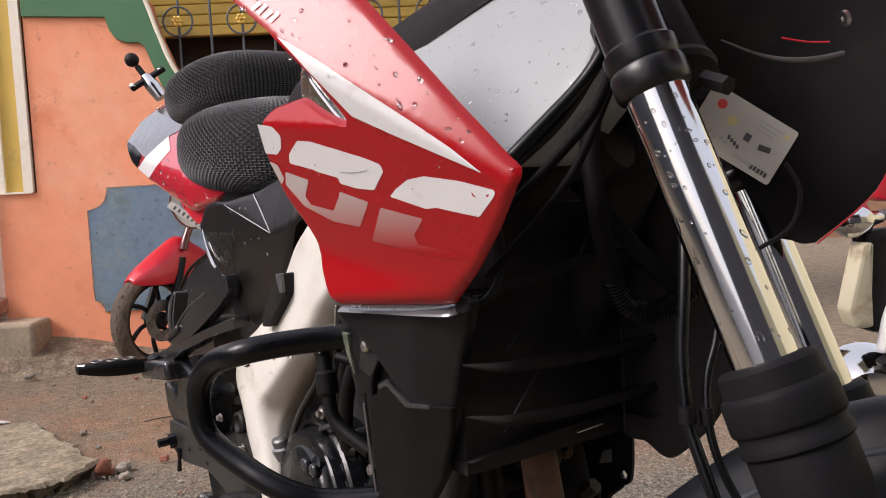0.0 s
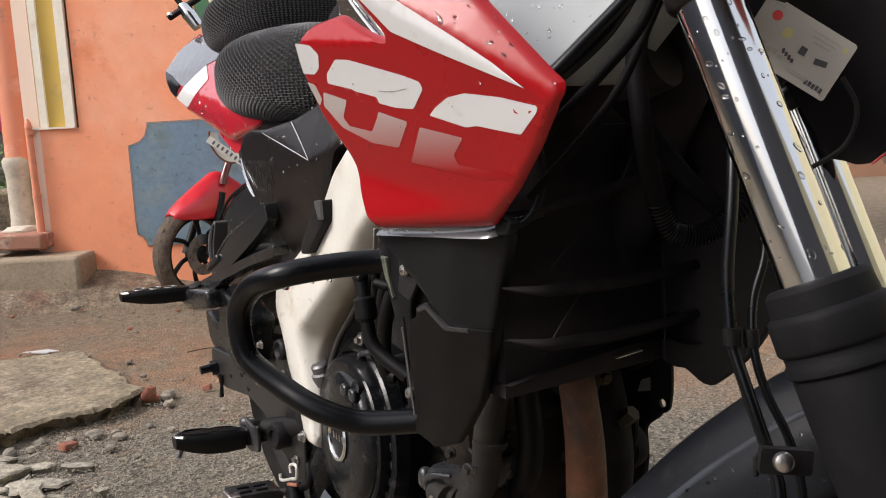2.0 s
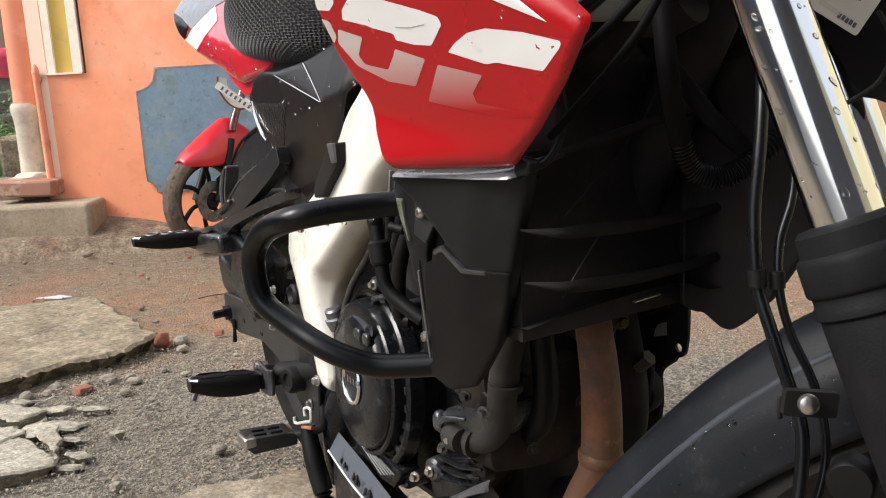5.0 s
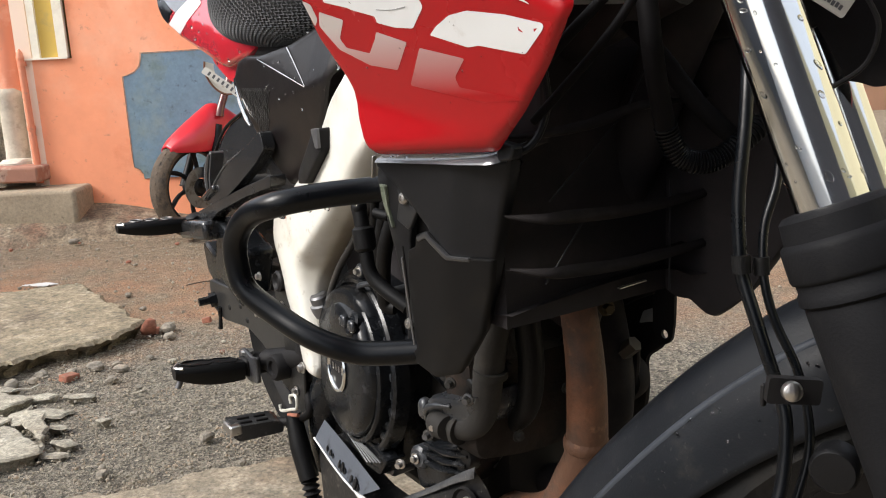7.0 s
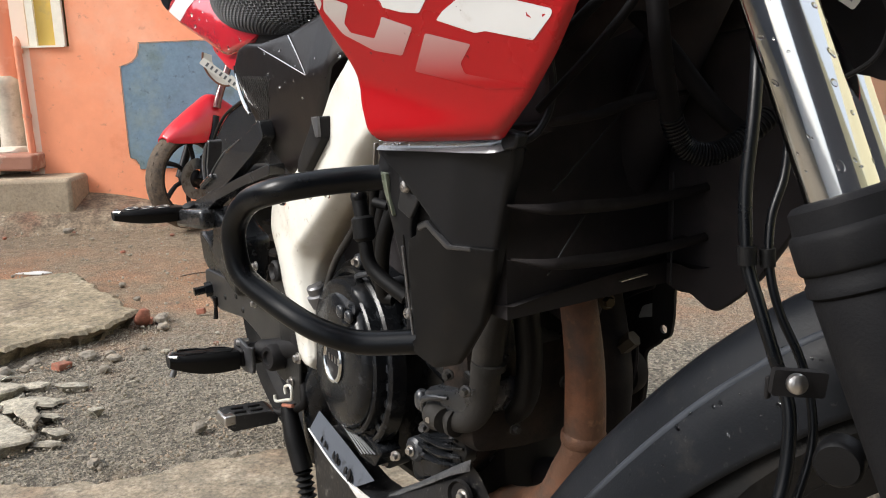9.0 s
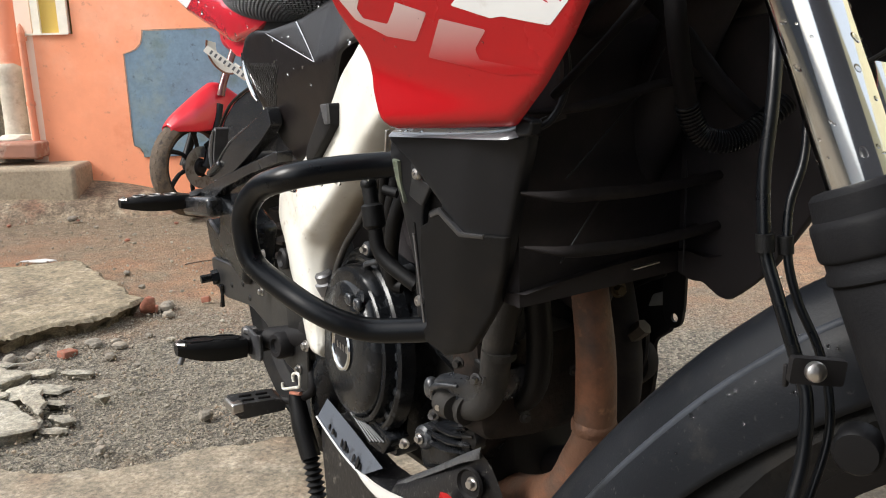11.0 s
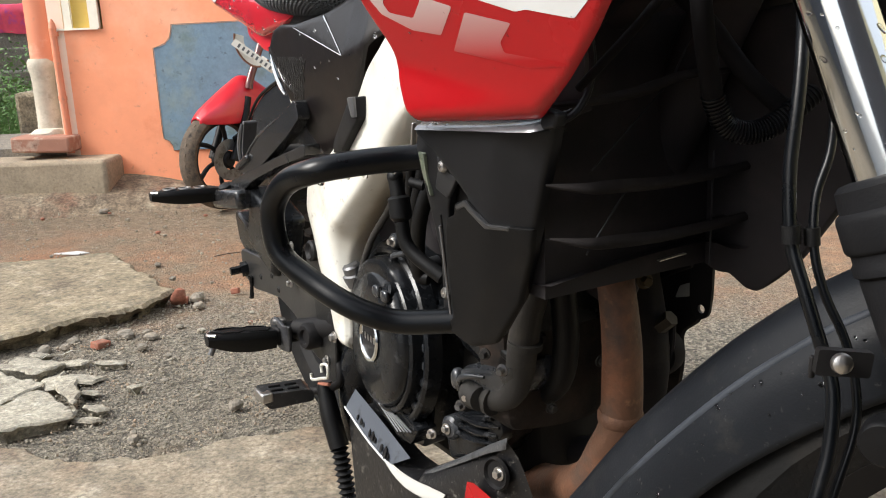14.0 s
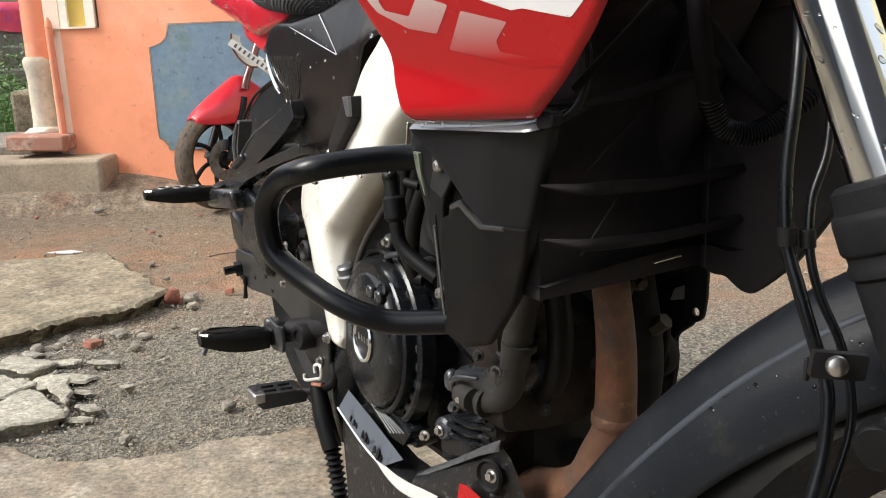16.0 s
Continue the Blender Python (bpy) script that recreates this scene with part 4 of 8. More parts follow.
# pale green panel that paints the highlight on the wet bracket
part("strip_highlight", panel(rounded([(-0.7515, 0.7257), (-0.7375, 0.725), (-0.7415, 0.7012), (-0.737, 0.6816), (-0.7435, 0.6825), (-0.7505, 0.7021)], 0.003, 3), lambda x, z: bracket_face(x, z) - 0.0006 - 0.5 * max(0.0, x + 0.745), 0.004, 0.0012, 0.006), mat("greenish_highlight", (0.1, 0.115, 0.085), 0.3, 0, 0.3, 30, 0.03, stain=((0.03, 0.035, 0.025), 40, 0.2)), bracket, "greenish panel painted for a wet highlight")
part("screw_boss", panel(rounded([(-0.7222, 0.7233), (-0.7069, 0.7223), (-0.7081, 0.7075), (-0.695, 0.7048), (-0.7154, 0.6814), (-0.733, 0.6906), (-0.7232, 0.7104)], 0.003, 3), lambda x, z: bracket_face(x, z) - 0.001, 0.004, 0.0015, 0.01), mat("damp_grey_plastic", (0.016, 0.0165, 0.018), 0.35, 0, 0.3, 20, 0.04, 400, spec=0.35), bracket)
part("strip_slot", tube([(-0.7317, bracket_face(-0.7317, 0.6634) - 0.0003, 0.6634), (-0.738, bracket_face(-0.738, 0.607) - 0.0003, 0.607)], 0.0012, 6, 3), DARK, bracket)
part("cover_recess", panel([(-0.725, 0.735), (-0.67, 0.74), (-0.66, 0.66), (-0.7, 0.55), (-0.73, 0.56), (-0.728, 0.65)], lambda x, z: cover_face(x, z) + 0.017, 0.004, 0.001), DARK, cover)
for x, z in ((-0.713, 0.714), (-0.7445, 0.578)):
    part("bolt", lathe([(0.0062, 0), (0.0062, 0.002), (0.005, 0.0045), (0.0022, 0.0052), (0.0018, 0.003), (0.0, 0.003)], (x, bracket_face(x, z), z), (0, -1, 0.1), 18), STEEL, bracket, "steel screw head")
part("guard_mount", box((-0.737, -0.235, 0.7445), (0.0022, 0.005, 0.022), (0, 12, 0)), STEEL, cover, bevel=0.0008)

# radiator with its curved louvres, set across the frame
rad = part("radiator", box((-0.64, 0.01, 0.72), (0.04, 0.36, 0.25)), INSIDE, bike, "black radiator core")
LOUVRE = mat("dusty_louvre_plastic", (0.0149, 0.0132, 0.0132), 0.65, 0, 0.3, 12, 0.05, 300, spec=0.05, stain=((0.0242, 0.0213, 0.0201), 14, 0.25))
for line_, r_ in (
    ([(-0.19, 0.7075), (-0.165, 0.7045), (-0.13, 0.702), (-0.062, 0.698), (0.02, 0.7), (0.06, 0.705)], 0.0062),
    ([(-0.186, 0.6595), (-0.162, 0.656), (-0.129, 0.6526), (-0.06, 0.6486), (0.032, 0.651), (0.06, 0.656)], 0.0062),
    ([(-0.19, 0.775), (-0.16, 0.777), (-0.1, 0.782), (-0.05, 0.792), (0.04, 0.796)], 0.005),
):
    n_ = len(line_) - 1
    deep = [r_ * (0.2, 0.75, 1.0, 0.9, 0.75, 0.6)[k] for k in range(n_ + 1)]
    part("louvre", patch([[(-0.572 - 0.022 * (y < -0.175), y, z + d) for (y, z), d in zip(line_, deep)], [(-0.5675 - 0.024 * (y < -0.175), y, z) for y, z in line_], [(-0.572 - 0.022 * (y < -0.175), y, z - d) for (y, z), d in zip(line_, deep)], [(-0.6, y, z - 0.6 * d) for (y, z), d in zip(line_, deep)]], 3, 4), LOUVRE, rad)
for y0, y1, z0, z1 in ((-0.0631, -0.0397, 0.7885, 0.825), (-0.1546, -0.0631, 0.7183, 0.7885), (-0.1607, -0.1086, 0.6455, 0.7038), (-0.005, -0.005, 0.61, 0.72)):
    part("strut", tube([(-0.574, y0, z0), (-0.574, y1, z1)], 0.0009, 8, 4), COVER, rad)
part("duct_rim", tube([(-0.575, -0.196, 0.762), (-0.566, -0.182, 0.768), (-0.56, -0.172, 0.785), (-0.558, -0.168, 0.81), (-0.56, -0.172, 0.84)], 0.0032, 8, 5), COVER, rad)
# thin steel strip put in as a white glint
part("glint_strip", box((-0.6, -0.029, 0.616), (0.004, 0.036, 0.001), (2.5, 0, 0)), STEEL, rad, "steel strip standing for a white glint")
part("duct_wall", panel([(-0.66, 0.84), (-0.575, 0.84), (-0.57, 0.77), (-0.6, 0.76), (-0.66, 0.76)], lambda x, z: -0.165 + 0.1 * (z - 0.8), 0.01, 0.003), INSIDE, rad)
# shroud on the far side and its hanging corner
part("radiator_cover_far", panel(rounded([(-0.64, 0.84), (-0.45, 0.86), (-0.43, 0.78), (-0.455, 0.7), (-0.5129, 0.6146), (-0.5291, 0.5982), (-0.5426, 0.5869), (-0.5531, 0.5791), (-0.5596, 0.5767), (-0.5679, 0.5773), (-0.5777, 0.5821), (-0.5901, 0.589), (-0.6056, 0.5867), (-0.64, 0.5987)], 0.006, 3), lambda x, z: 0.04, 0.02, 0.005, taper=0.004), INSIDE, bike)
part("radiator_lower", patch([[(-0.605, -0.175, 0.612), (-0.606, -0.12, 0.617), (-0.59, -0.05, 0.628), (-0.58, 0.0, 0.63), (-0.57, 0.03, 0.62), (-0.55, 0.06, 0.63)],
                              [(-0.67, -0.17, 0.6), (-0.68, -0.1, 0.605), (-0.67, -0.03, 0.61), (-0.66, 0.03, 0.615), (-0.65, 0.06, 0.62), (-0.64, 0.1, 0.63)]], 4, 4), INSIDE, bike)
LOOM_BLACK = mat("dull_loom_plastic", (0.0055, 0.005, 0.0053), 0.6, 0, 0.3, 16, 0.05, 300, spec=0.04)
LOOM = [(-0.53, -0.07, 0.96), (-0.505, -0.11, 0.9), (-0.492, -0.12, 0.86), (-0.489, -0.118, 0.83), (-0.492, -0.108, 0.802), (-0.497, -0.095, 0.777), (-0.493, -0.085, 0.757), (-0.483, -0.073, 0.75), (-0.474, -0.058, 0.753), (-0.466, -0.041, 0.764), (-0.46, -0.02, 0.78)]
loom = part("wire_loom", tube(LOOM, 0.0085, 12, 6), LOOM_BLACK, bike, "ribbed black wiring loom sleeve")
C = curve_through(LOOM, 14)
part("rib", join(*[lathe([(0.0087, -0.001), (0.0098, -0.0005), (0.0098, 0.0005), (0.0087, 0.001)], C[k], C[min(k + 1, len(C) - 1)] - C[max(k - 1, 0)], 12) for k in range(68, len(C) - 2, 2)]), GLOSS, loom)
part("wire_loom", tube([(-0.56, -0.08, 0.87), (-0.527, -0.069, 0.835), (-0.516, -0.059, 0.815), (-0.503, -0.048, 0.793), (-0.491, -0.036, 0.776), (-0.48, -0.025, 0.762)], 0.008, 12, 6), LOOM_BLACK, bike, "black wiring loom sleeve")
part("frame_downtube", tube([(-0.5, 0.0, 0.98), (-0.6, 0.0, 0.8), (-0.72, 0.0, 0.55)], 0.03, 14), INSIDE, bike)
part("frame_spar", tube([(-0.52, -0.06, 0.9), (-0.68, -0.09, 0.84), (-0.85, -0.09, 0.81), (-0.92, -0.08, 0.78)], 0.026, 14), INSIDE, bike)
part("frame_spar", tube([(-0.52, 0.06, 0.9), (-0.68, 0.1, 0.84), (-0.95, 0.11, 0.8), (-1.05, 0.1, 0.72)], 0.03, 14), INSIDE, bike)
part("airbox", box((-0.85, 0.0, 0.82), (0.4, 0.16, 0.14)), INSIDE, bike, bevel=0.03)
part("throttle_body", box((-0.98, 0.0, 0.66), (0.14, 0.12, 0.22)), INSIDE, bike, bevel=0.02)
part("frame_inner", box((-1.1, 0.0, 0.6), (0.16, 0.14, 0.4), (0, -25, 0)), INSIDE, bike, bevel=0.02)

# white frame cover, side panel, seats, tail
LEFT_EDGE = [(0.87, -0.94), (0.8305, -0.985), (0.796, -1.036), (0.7636, -1.062), (0.7348, -1.092), (0.7052, -1.124), (0.6712, -1.17), (0.645, -1.23), (0.618, -1.262), (0.5769, -1.2737), (0.5377, -1.2526), (0.4976, -1.2428), (0.461, -1.2216), (0.428, -1.2064), (0.395, -1.1965), (0.384, -1.185), (0.378, -1.165)]
RIDGE = [(0.87, -0.84), (0.7725, -0.8859), (0.7425, -0.9311), (0.722, -0.9615), (0.6853, -1.0), (0.6384, -1.0602), (0.5572, -1.1669), (0.5246, -1.1668), (0.4912, -1.1567), (0.4588, -1.1465), (0.4241, -1.1444), (0.3944, -1.1396), (0.384, -1.142), (0.378, -1.15)]
RIGHT_EDGE = [(0.87, -0.83), (0.7725, -0.868), (0.7425, -0.91), (0.7204, -0.938), (0.6632, -1.0102), (0.631, -1.0512), (0.5934, -1.0982), (0.5528, -1.1437), (0.5235, -1.1515), (0.4985, -1.146), (0.4743, -1.1385), (0.4408, -1.1365), (0.4066, -1.1344), (0.39, -1.136), (0.384, -1.139), (0.378, -1.147)]


def along(table, z):
    for (za, xa), (zb, xb) in zip(table, table[1:]):
        if za >= z >= zb:
            return xa + (xb - xa) * (za - z) / (za - zb)
    return table[-1][1]


def frame_cover():
    """A pressed cover with a long soft ridge between its side and its front face."""
    V, Fc, n = [], [], 90
    for i in range(n + 1):
        z = 0.87 - 0.492 * i / n
        lx, mx, rx = [sum(along(t, min(0.87, max(0.378, z + o))) for o in (-0.012, -0.006, 0, 0.006, 0.012)) / 5 for t in (LEFT_EDGE, RIDGE, RIGHT_EDGE)]
        y0 = -0.142 + 0.02 * max(0.0, (0.396 - z) / 0.018) ** 2
        ry = y0 + 1.6 * max(0.004, rx - mx)
        sec = [(lx, y0 + 0.045), (lx, y0 + 0.017), (lx + 0.003, y0 + 0.011)]
        a = mx - min(0.02, 0.4 * (mx - lx))
        for k in range(1, 6):
            u = k / 6
            sec.append((lx + 0.003 + (a - lx - 0.003) * u, y0 + 0.0015 + 0.0095 * (1 - u) ** 1.8))
        for k in range(7):
            u = k / 6
            bx_, by_ = mx + 0.45 * (rx - mx), y0 + 0.45 * (ry - y0)
            sec.append((a * (1 - u) ** 2 + 2 * mx * u * (1 - u) + bx_ * u * u, (y0 + 0.0015) * (1 - u) ** 2 + 2 * y0 * u * (1 - u) + by_ * u * u))
        sec += [(mx + 0.8 * (rx - mx), y0 + 0.8 * (ry - y0)), (rx - 0.001, ry - 0.002), (rx, ry + 0.004), (rx - 0.004, ry + 0.03)]
        V += [(x, y, z) for x, y in sec]
        W = len(sec)
    for i in range(n):
        for j in range(W - 1):
            Fc.append((i * W + j, i * W + j + 1, (i + 1) * W + j + 1, (i + 1) * W + j))
        Fc.append((i * W + W - 1, i * W, (i + 1) * W, (i + 1) * W + W - 1))
    Fc += [tuple(range(W)), tuple(range(n * W, n * W + W))]
    return V, Fc


def front_shade(m, col, y0, y1, most):
    """Paints shade on the front face of a part: a browner tint past y0, uneven at its border."""
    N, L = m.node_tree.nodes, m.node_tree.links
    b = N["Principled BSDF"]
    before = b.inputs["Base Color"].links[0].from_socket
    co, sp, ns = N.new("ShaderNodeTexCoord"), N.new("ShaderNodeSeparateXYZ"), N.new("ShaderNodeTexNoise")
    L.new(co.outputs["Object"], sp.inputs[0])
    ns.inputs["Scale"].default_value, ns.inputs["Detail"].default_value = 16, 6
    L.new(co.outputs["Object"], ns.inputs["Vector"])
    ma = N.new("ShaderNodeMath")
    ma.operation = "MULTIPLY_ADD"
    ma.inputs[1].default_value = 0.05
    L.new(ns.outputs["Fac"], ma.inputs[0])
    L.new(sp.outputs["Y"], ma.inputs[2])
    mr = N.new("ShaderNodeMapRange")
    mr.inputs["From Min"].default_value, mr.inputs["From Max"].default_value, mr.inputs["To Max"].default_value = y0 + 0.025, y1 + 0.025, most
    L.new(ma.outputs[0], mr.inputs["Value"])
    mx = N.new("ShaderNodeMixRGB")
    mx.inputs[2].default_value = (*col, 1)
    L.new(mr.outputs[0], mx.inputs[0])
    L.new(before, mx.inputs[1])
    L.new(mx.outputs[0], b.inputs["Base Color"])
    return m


# brown past the ridge is painted shade; the stain entries are dirt
FRAME_WHITE = front_shade(mat("white_frame_paint_shaded_front", (0.6, 0.59, 0.54), 0.35, 0.0, 0.05, 9, 0.03, 260, coat=0.3, stain=[((0.42, 0.36, 0.28), 8, 0.1), ((0.2, 0.16, 0.12), 60, 0.03)]), (0.27, 0.215, 0.14), -0.14, -0.1, 0.75)
white_frame = part("frame_cover", frame_cover(), FRAME_WHITE, bike, "cream white perimeter frame cover with brown shade painted on its front face", angle=60)
clip = part("frame_clip", panel(rounded([(-1.0527, 0.7602), (-1.0335, 0.7621), (-1.0313, 0.7338), (-1.0906, 0.684), (-1.114, 0.6818), (-1.1114, 0.6978)], 0.004, 3), lambda x, z: -0.15, 0.02, 0.003), DARK, white_frame, "dark plastic trim clip")
part("clip_cap", panel(rounded([(-1.0527, 0.7602), (-1.0335, 0.7621), (-1.032, 0.736), (-1.043, 0.735)], 0.002, 2), lambda x, z: -0.1535, 0.004, 0.0015), ALLOY, clip, "worn pale end")
part("bolt", bolt((-1.172, -0.142, 0.395), (0, -1, 0), 0.006, 0.006), STEEL, white_frame)
part("frame_loom", tube([(-0.965, -0.105, 0.7), (-1.02, -0.1, 0.64), (-1.06, -0.1, 0.598), (-1.1, -0.105, 0.555), (-1.122, -0.112, 0.51), (-1.117, -0.12, 0.475)], 0.005, 10), HOSE, bike, "dusty wiring tube beside the frame")
RIDGE_L, RIDGE_R = -0.25, 0.17


def side_face(x, z):
    """The side panel: a ridge with its tip behind the knee, a lit ledge above it and a tucked-in belly below."""
    ridge = 0.8127 + (RIDGE_L if x < -1.1117 else RIDGE_R) * (x + 1.1117)
    e = z - ridge
    under = max(0.0, 0.8127 + 0.2 * (x + 1.1117) - z)
    return -0.128 + 0.34 * max(0.0, e) + 0.05 * max(0.0, -e) + 0.16 * under + 0.3 * max(0.0, x + 1.05)


SIDE = [(-1.396, 0.824), (-1.367, 0.852), (-1.328, 0.86), (-1.272, 0.859), (-1.186, 0.872), (-1.098, 0.9), (-1.02, 0.92), (-0.99, 0.85), (-1.041, 0.8305), (-1.066, 0.798), (-1.094, 0.76), (-1.125, 0.732), (-1.158, 0.702), (-1.1925, 0.6742), (-1.2255, 0.6626), (-1.262, 0.66), (-1.3, 0.69), (-1.335, 0.735), (-1.37, 0.785)]
side = part("side_panel", panel(rounded(SIDE, 0.01, 3), side_face, 0.03, 0.006, 0.012, taper=0.01), PLUM, bike, "dark plum grey side panel with a mesh inset", angle=30)
part("side_backing", panel(rounded([(-1.13, 0.74), (-1.1, 0.86), (-0.95, 0.9), (-0.9, 0.8), (-1.0, 0.72)], 0.01, 3), lambda x, z: -0.085, 0.02, 0.005), DARK, bike, "black plastic behind the side panel")
# chrome tubes that draw the shine along the panel's wet edges
part("edge_strip", tube([(-1.186, side_face(-1.186, 0.865) - 0.001, 0.866), (-1.15, side_face(-1.15, 0.84) - 0.001, 0.841), (-1.1117, side_face(-1.1117, 0.8127) - 0.001, 0.8127)], [0.0022, 0.0016, 0.0008], 8), CHROME, side, "chrome line drawn for the shine of a wet edge")
part("edge_strip", tube([(-1.272, side_face(-1.272, 0.8528) - 0.001, 0.853), (-1.19, side_face(-1.19, 0.8322) - 0.001, 0.8326), (-1.1117, side_face(-1.1117, 0.8127) - 0.001, 0.8127)], [0.0007, 0.0016, 0.0011], 8), CHROME, side, "chrome line drawn for the shine of a wet edge")
part("edge_strip", tube([(-1.392, -0.1235, 0.826), (-1.388, -0.124, 0.81), (-1.3672, -0.126, 0.782), (-1.346, -0.127, 0.7625), (-1.327, -0.128, 0.752)], [0.0016, 0.0024, 0.0032, 0.0036, 0.0026], 8), CHROME, side, "chrome line drawn for the shine of a wet edge")
WIRE = mat("mesh_wire_paint", (0.045, 0.042, 0.04), 0.35, 0.4, 0.3, 40, 0.0)
mesh_dots = []
for dx, dz in ((0.011, 0.014), (0.011, -0.014)):
    for i in range(-4, 30):
        for k in range(15):
            x0 = -1.42 + 0.0075 * i + dx * k * 0.62 - (0.1 if dz > 0 else 0.0)
            z0 = (0.72 if dz > 0 else 0.845) + dz * k * 0.62
            x1, z1 = x0 + dx * 0.62, z0 + dz * 0.62
            if all(0.822 - (x + 1.3943) * 0.98 < z < 0.815 and x < -1.24 - 0.5 * (0.81 - z) for x, z in ((x0, z0), (x1, z1))) and (i * 7 + k * 5) % 6:
                mesh_dots.append(tube([(x0, side_face(x0, z0) - 0.0004, z0), (x1, side_face(x1, z1) - 0.0004, z1)], 0.00085, 4, 1))
part("mesh_inset", join(*mesh_dots), WIRE, side, "fine diamond wire mesh")["kind"] = "stuff"


def seat(name, c, s, turn, label, cells=140, rows_=50):
    """A padded seat in a stretched open-weave cover."""
    g = ellipsoid(c, s, 2.7, 40, 22, turn)
    st = part(name, g, PAD, bike, label)
    # knitted net: six-sided cells in rows staggered by half a cell, evenly spaced over the pad
    e_ = 2 / 2.7
    sg = lambda v: math.copysign(abs(v) ** e_, v)

    def even(lo, hi, n, ax, bx):
        """n angles from lo to hi that stand evenly along the pad's curve."""
        A = [lo + (hi - lo) * k / 4000 for k in range(4001)]
        P = [(ax * sg(math.cos(a)), bx * sg(math.sin(a))) for a in A]
        D = [0.0]
        for p, q in zip(P, P[1:]):
            D.append(D[-1] + math.hypot(q[0] - p[0], q[1] - p[1]))
        out, k = [], 0
        for i in range(n + 1):
            while k < 4000 and D[k] < D[-1] * i / n:
                k += 1
            out.append(A[k])
        return out

    nu, nv = 2 * (cells // 2), 2 * rows_
    us = even(0, 2 * math.pi, nu, s[0], s[1])[:nu]
    vs_ = even(-math.pi / 2, math.pi / 2, nv, (s[0] + s[1]) / 2, s[2])
    turn_m = Euler([radians(a) for a in turn]).to_matrix()
    bm = bmesh.new()
    grid = []
    for i in range(nv + 1):
        ring_ = []
        for j in range(nu):
            u2 = j + (0.27 if (i + j) % 2 else -0.27)
            k = math.floor(u2)
            ub = us[k % nu] + ((us[(k + 1) % nu] - us[k % nu]) % (2 * math.pi)) * (u2 - k)
            a = vs_[i]
            d = [q + 0.004 for q in s]
            ring_.append(bm.verts.new(Vector(c) + turn_m @ Vector((d[0] * sg(math.cos(a)) * sg(math.cos(ub)), d[1] * sg(math.cos(a)) * sg(math.sin(ub)), d[2] * sg(math.sin(a))))))
        grid.append(ring_)
    for j in range(nu):
        for i in range(6 + j % 2, nv - 6, 2):
            k = (j + 1) % nu
            bm.faces.new([grid[i][j], grid[i + 1][j], grid[i + 2][j], grid[i + 2][k], grid[i + 1][k], grid[i][k]])
    bmesh.ops.delete(bm, geom=[v for v in bm.verts if not v.link_faces], context="VERTS")
    bmesh.ops.wireframe(bm, faces=bm.faces[:], thickness=0.002, offset=0.0, use_replace=True, use_even_offset=False, use_boundary=True)
    bm.verts.index_update()
    geo = [tuple(v.co) for v in bm.verts], [tuple(v.index for v in f.verts) for f in bm.faces]
    bm.free()
    part("weave", geo, NET, st, "open black net weave")
    return st


seat("rider_seat", (-1.34, -0.005, 0.945), (0.225, 0.13, 0.076), (0, 2, 0), "rider seat under a black air-mesh cover")
seat("pillion_seat", (-1.57, 0.05, 1.062), (0.165, 0.135, 0.062), (0, -4, 0), "pillion seat under a black air-mesh cover")
part("seat_base", box((-1.32, 0.0, 0.87), (0.5, 0.17, 0.06)), DARK, bike, bevel=0.015)
tail_face = lambda x, z: -0.112 + 0.9 * (z - 0.95) ** 2 + 0.2 * max(0.0, z - 0.985) + 0.1 * max(0, x + 1.5) + 0.45 * max(0.0, z - 0.9184 + 0.242 * (x + 1.6))
TAIL = [(-1.845, 0.992), (-1.845, 1.04), (-1.807, 1.062), (-1.76, 1.066), (-1.697, 1.047), (-1.569, 1.012), (-1.382, 0.901), (-1.364, 0.875), (-1.403, 0.857), (-1.499, 0.841), (-1.572, 0.865), (-1.7, 0.902), (-1.756, 0.928)]
tail = part("tail_cowl", panel(rounded(TAIL, 0.014, 3), tail_face, 0.05, 0.01, 0.02, taper=0.01), mat("wet_red_paint", (0.42, 0.01, 0.02), 0.2, 0.0, 0.12, 6, 0.02, 300, coat=0.9, stain=((0.3, 0.04, 0.04), 9, 0.15)), bike, "red tail cowl with black and white bands")
part("tail_wedge", panel(rounded([(-1.63, 0.885), (-1.55, 0.868), (-1.46, 0.848), (-1.42, 0.835), (-1.47, 0.812), (-1.53, 0.818), (-1.6, 0.85)], 0.012, 3), lambda x, z: -0.085, 0.04, 0.008), RED_SIDE, tail, "red underside of the tail")
part("tail_band", sticker([(-1.836, 0.99), (-1.833, 1.031), (-1.795, 1.052), (-1.748, 1.055), (-1.686, 1.037), (-1.573, 1.006), (-1.603, 0.994), (-1.636, 0.986), (-1.669, 0.97), (-1.707, 0.949)], tail_face, 0.0012, 0.02), mat("smoky_gloss_band", (0.05, 0.045, 0.042), 0.14, 0.4, 0.5, 14, 0.25, 40, coat=1.0, stain=((0.04, 0.03, 0.025), 18, 0.25)), tail, "glossy grey upper band")
part("tail_band", sticker([(-1.837, 0.99), (-1.782, 0.976), (-1.728, 0.954), (-1.754, 0.931), (-1.785, 0.945)], tail_face, 0.0012, 0.02), GLOSS, tail, "black band")
part("tail_band", sticker([(-1.707, 0.949), (-1.669, 0.97), (-1.636, 0.986), (-1.602, 0.958), (-1.637, 0.931), (-1.69, 0.909), (-1.75, 0.93)], tail_face, 0.0012, 0.02), WHITE_DECAL, tail, "white band")
part("mount_arm", tube([(-1.872, -0.015, 1.085), (-1.885, -0.03, 1.115), (-1.893, -0.042, 1.135)], [0.013, 0.016, 0.009], 14), CHROME, bike)
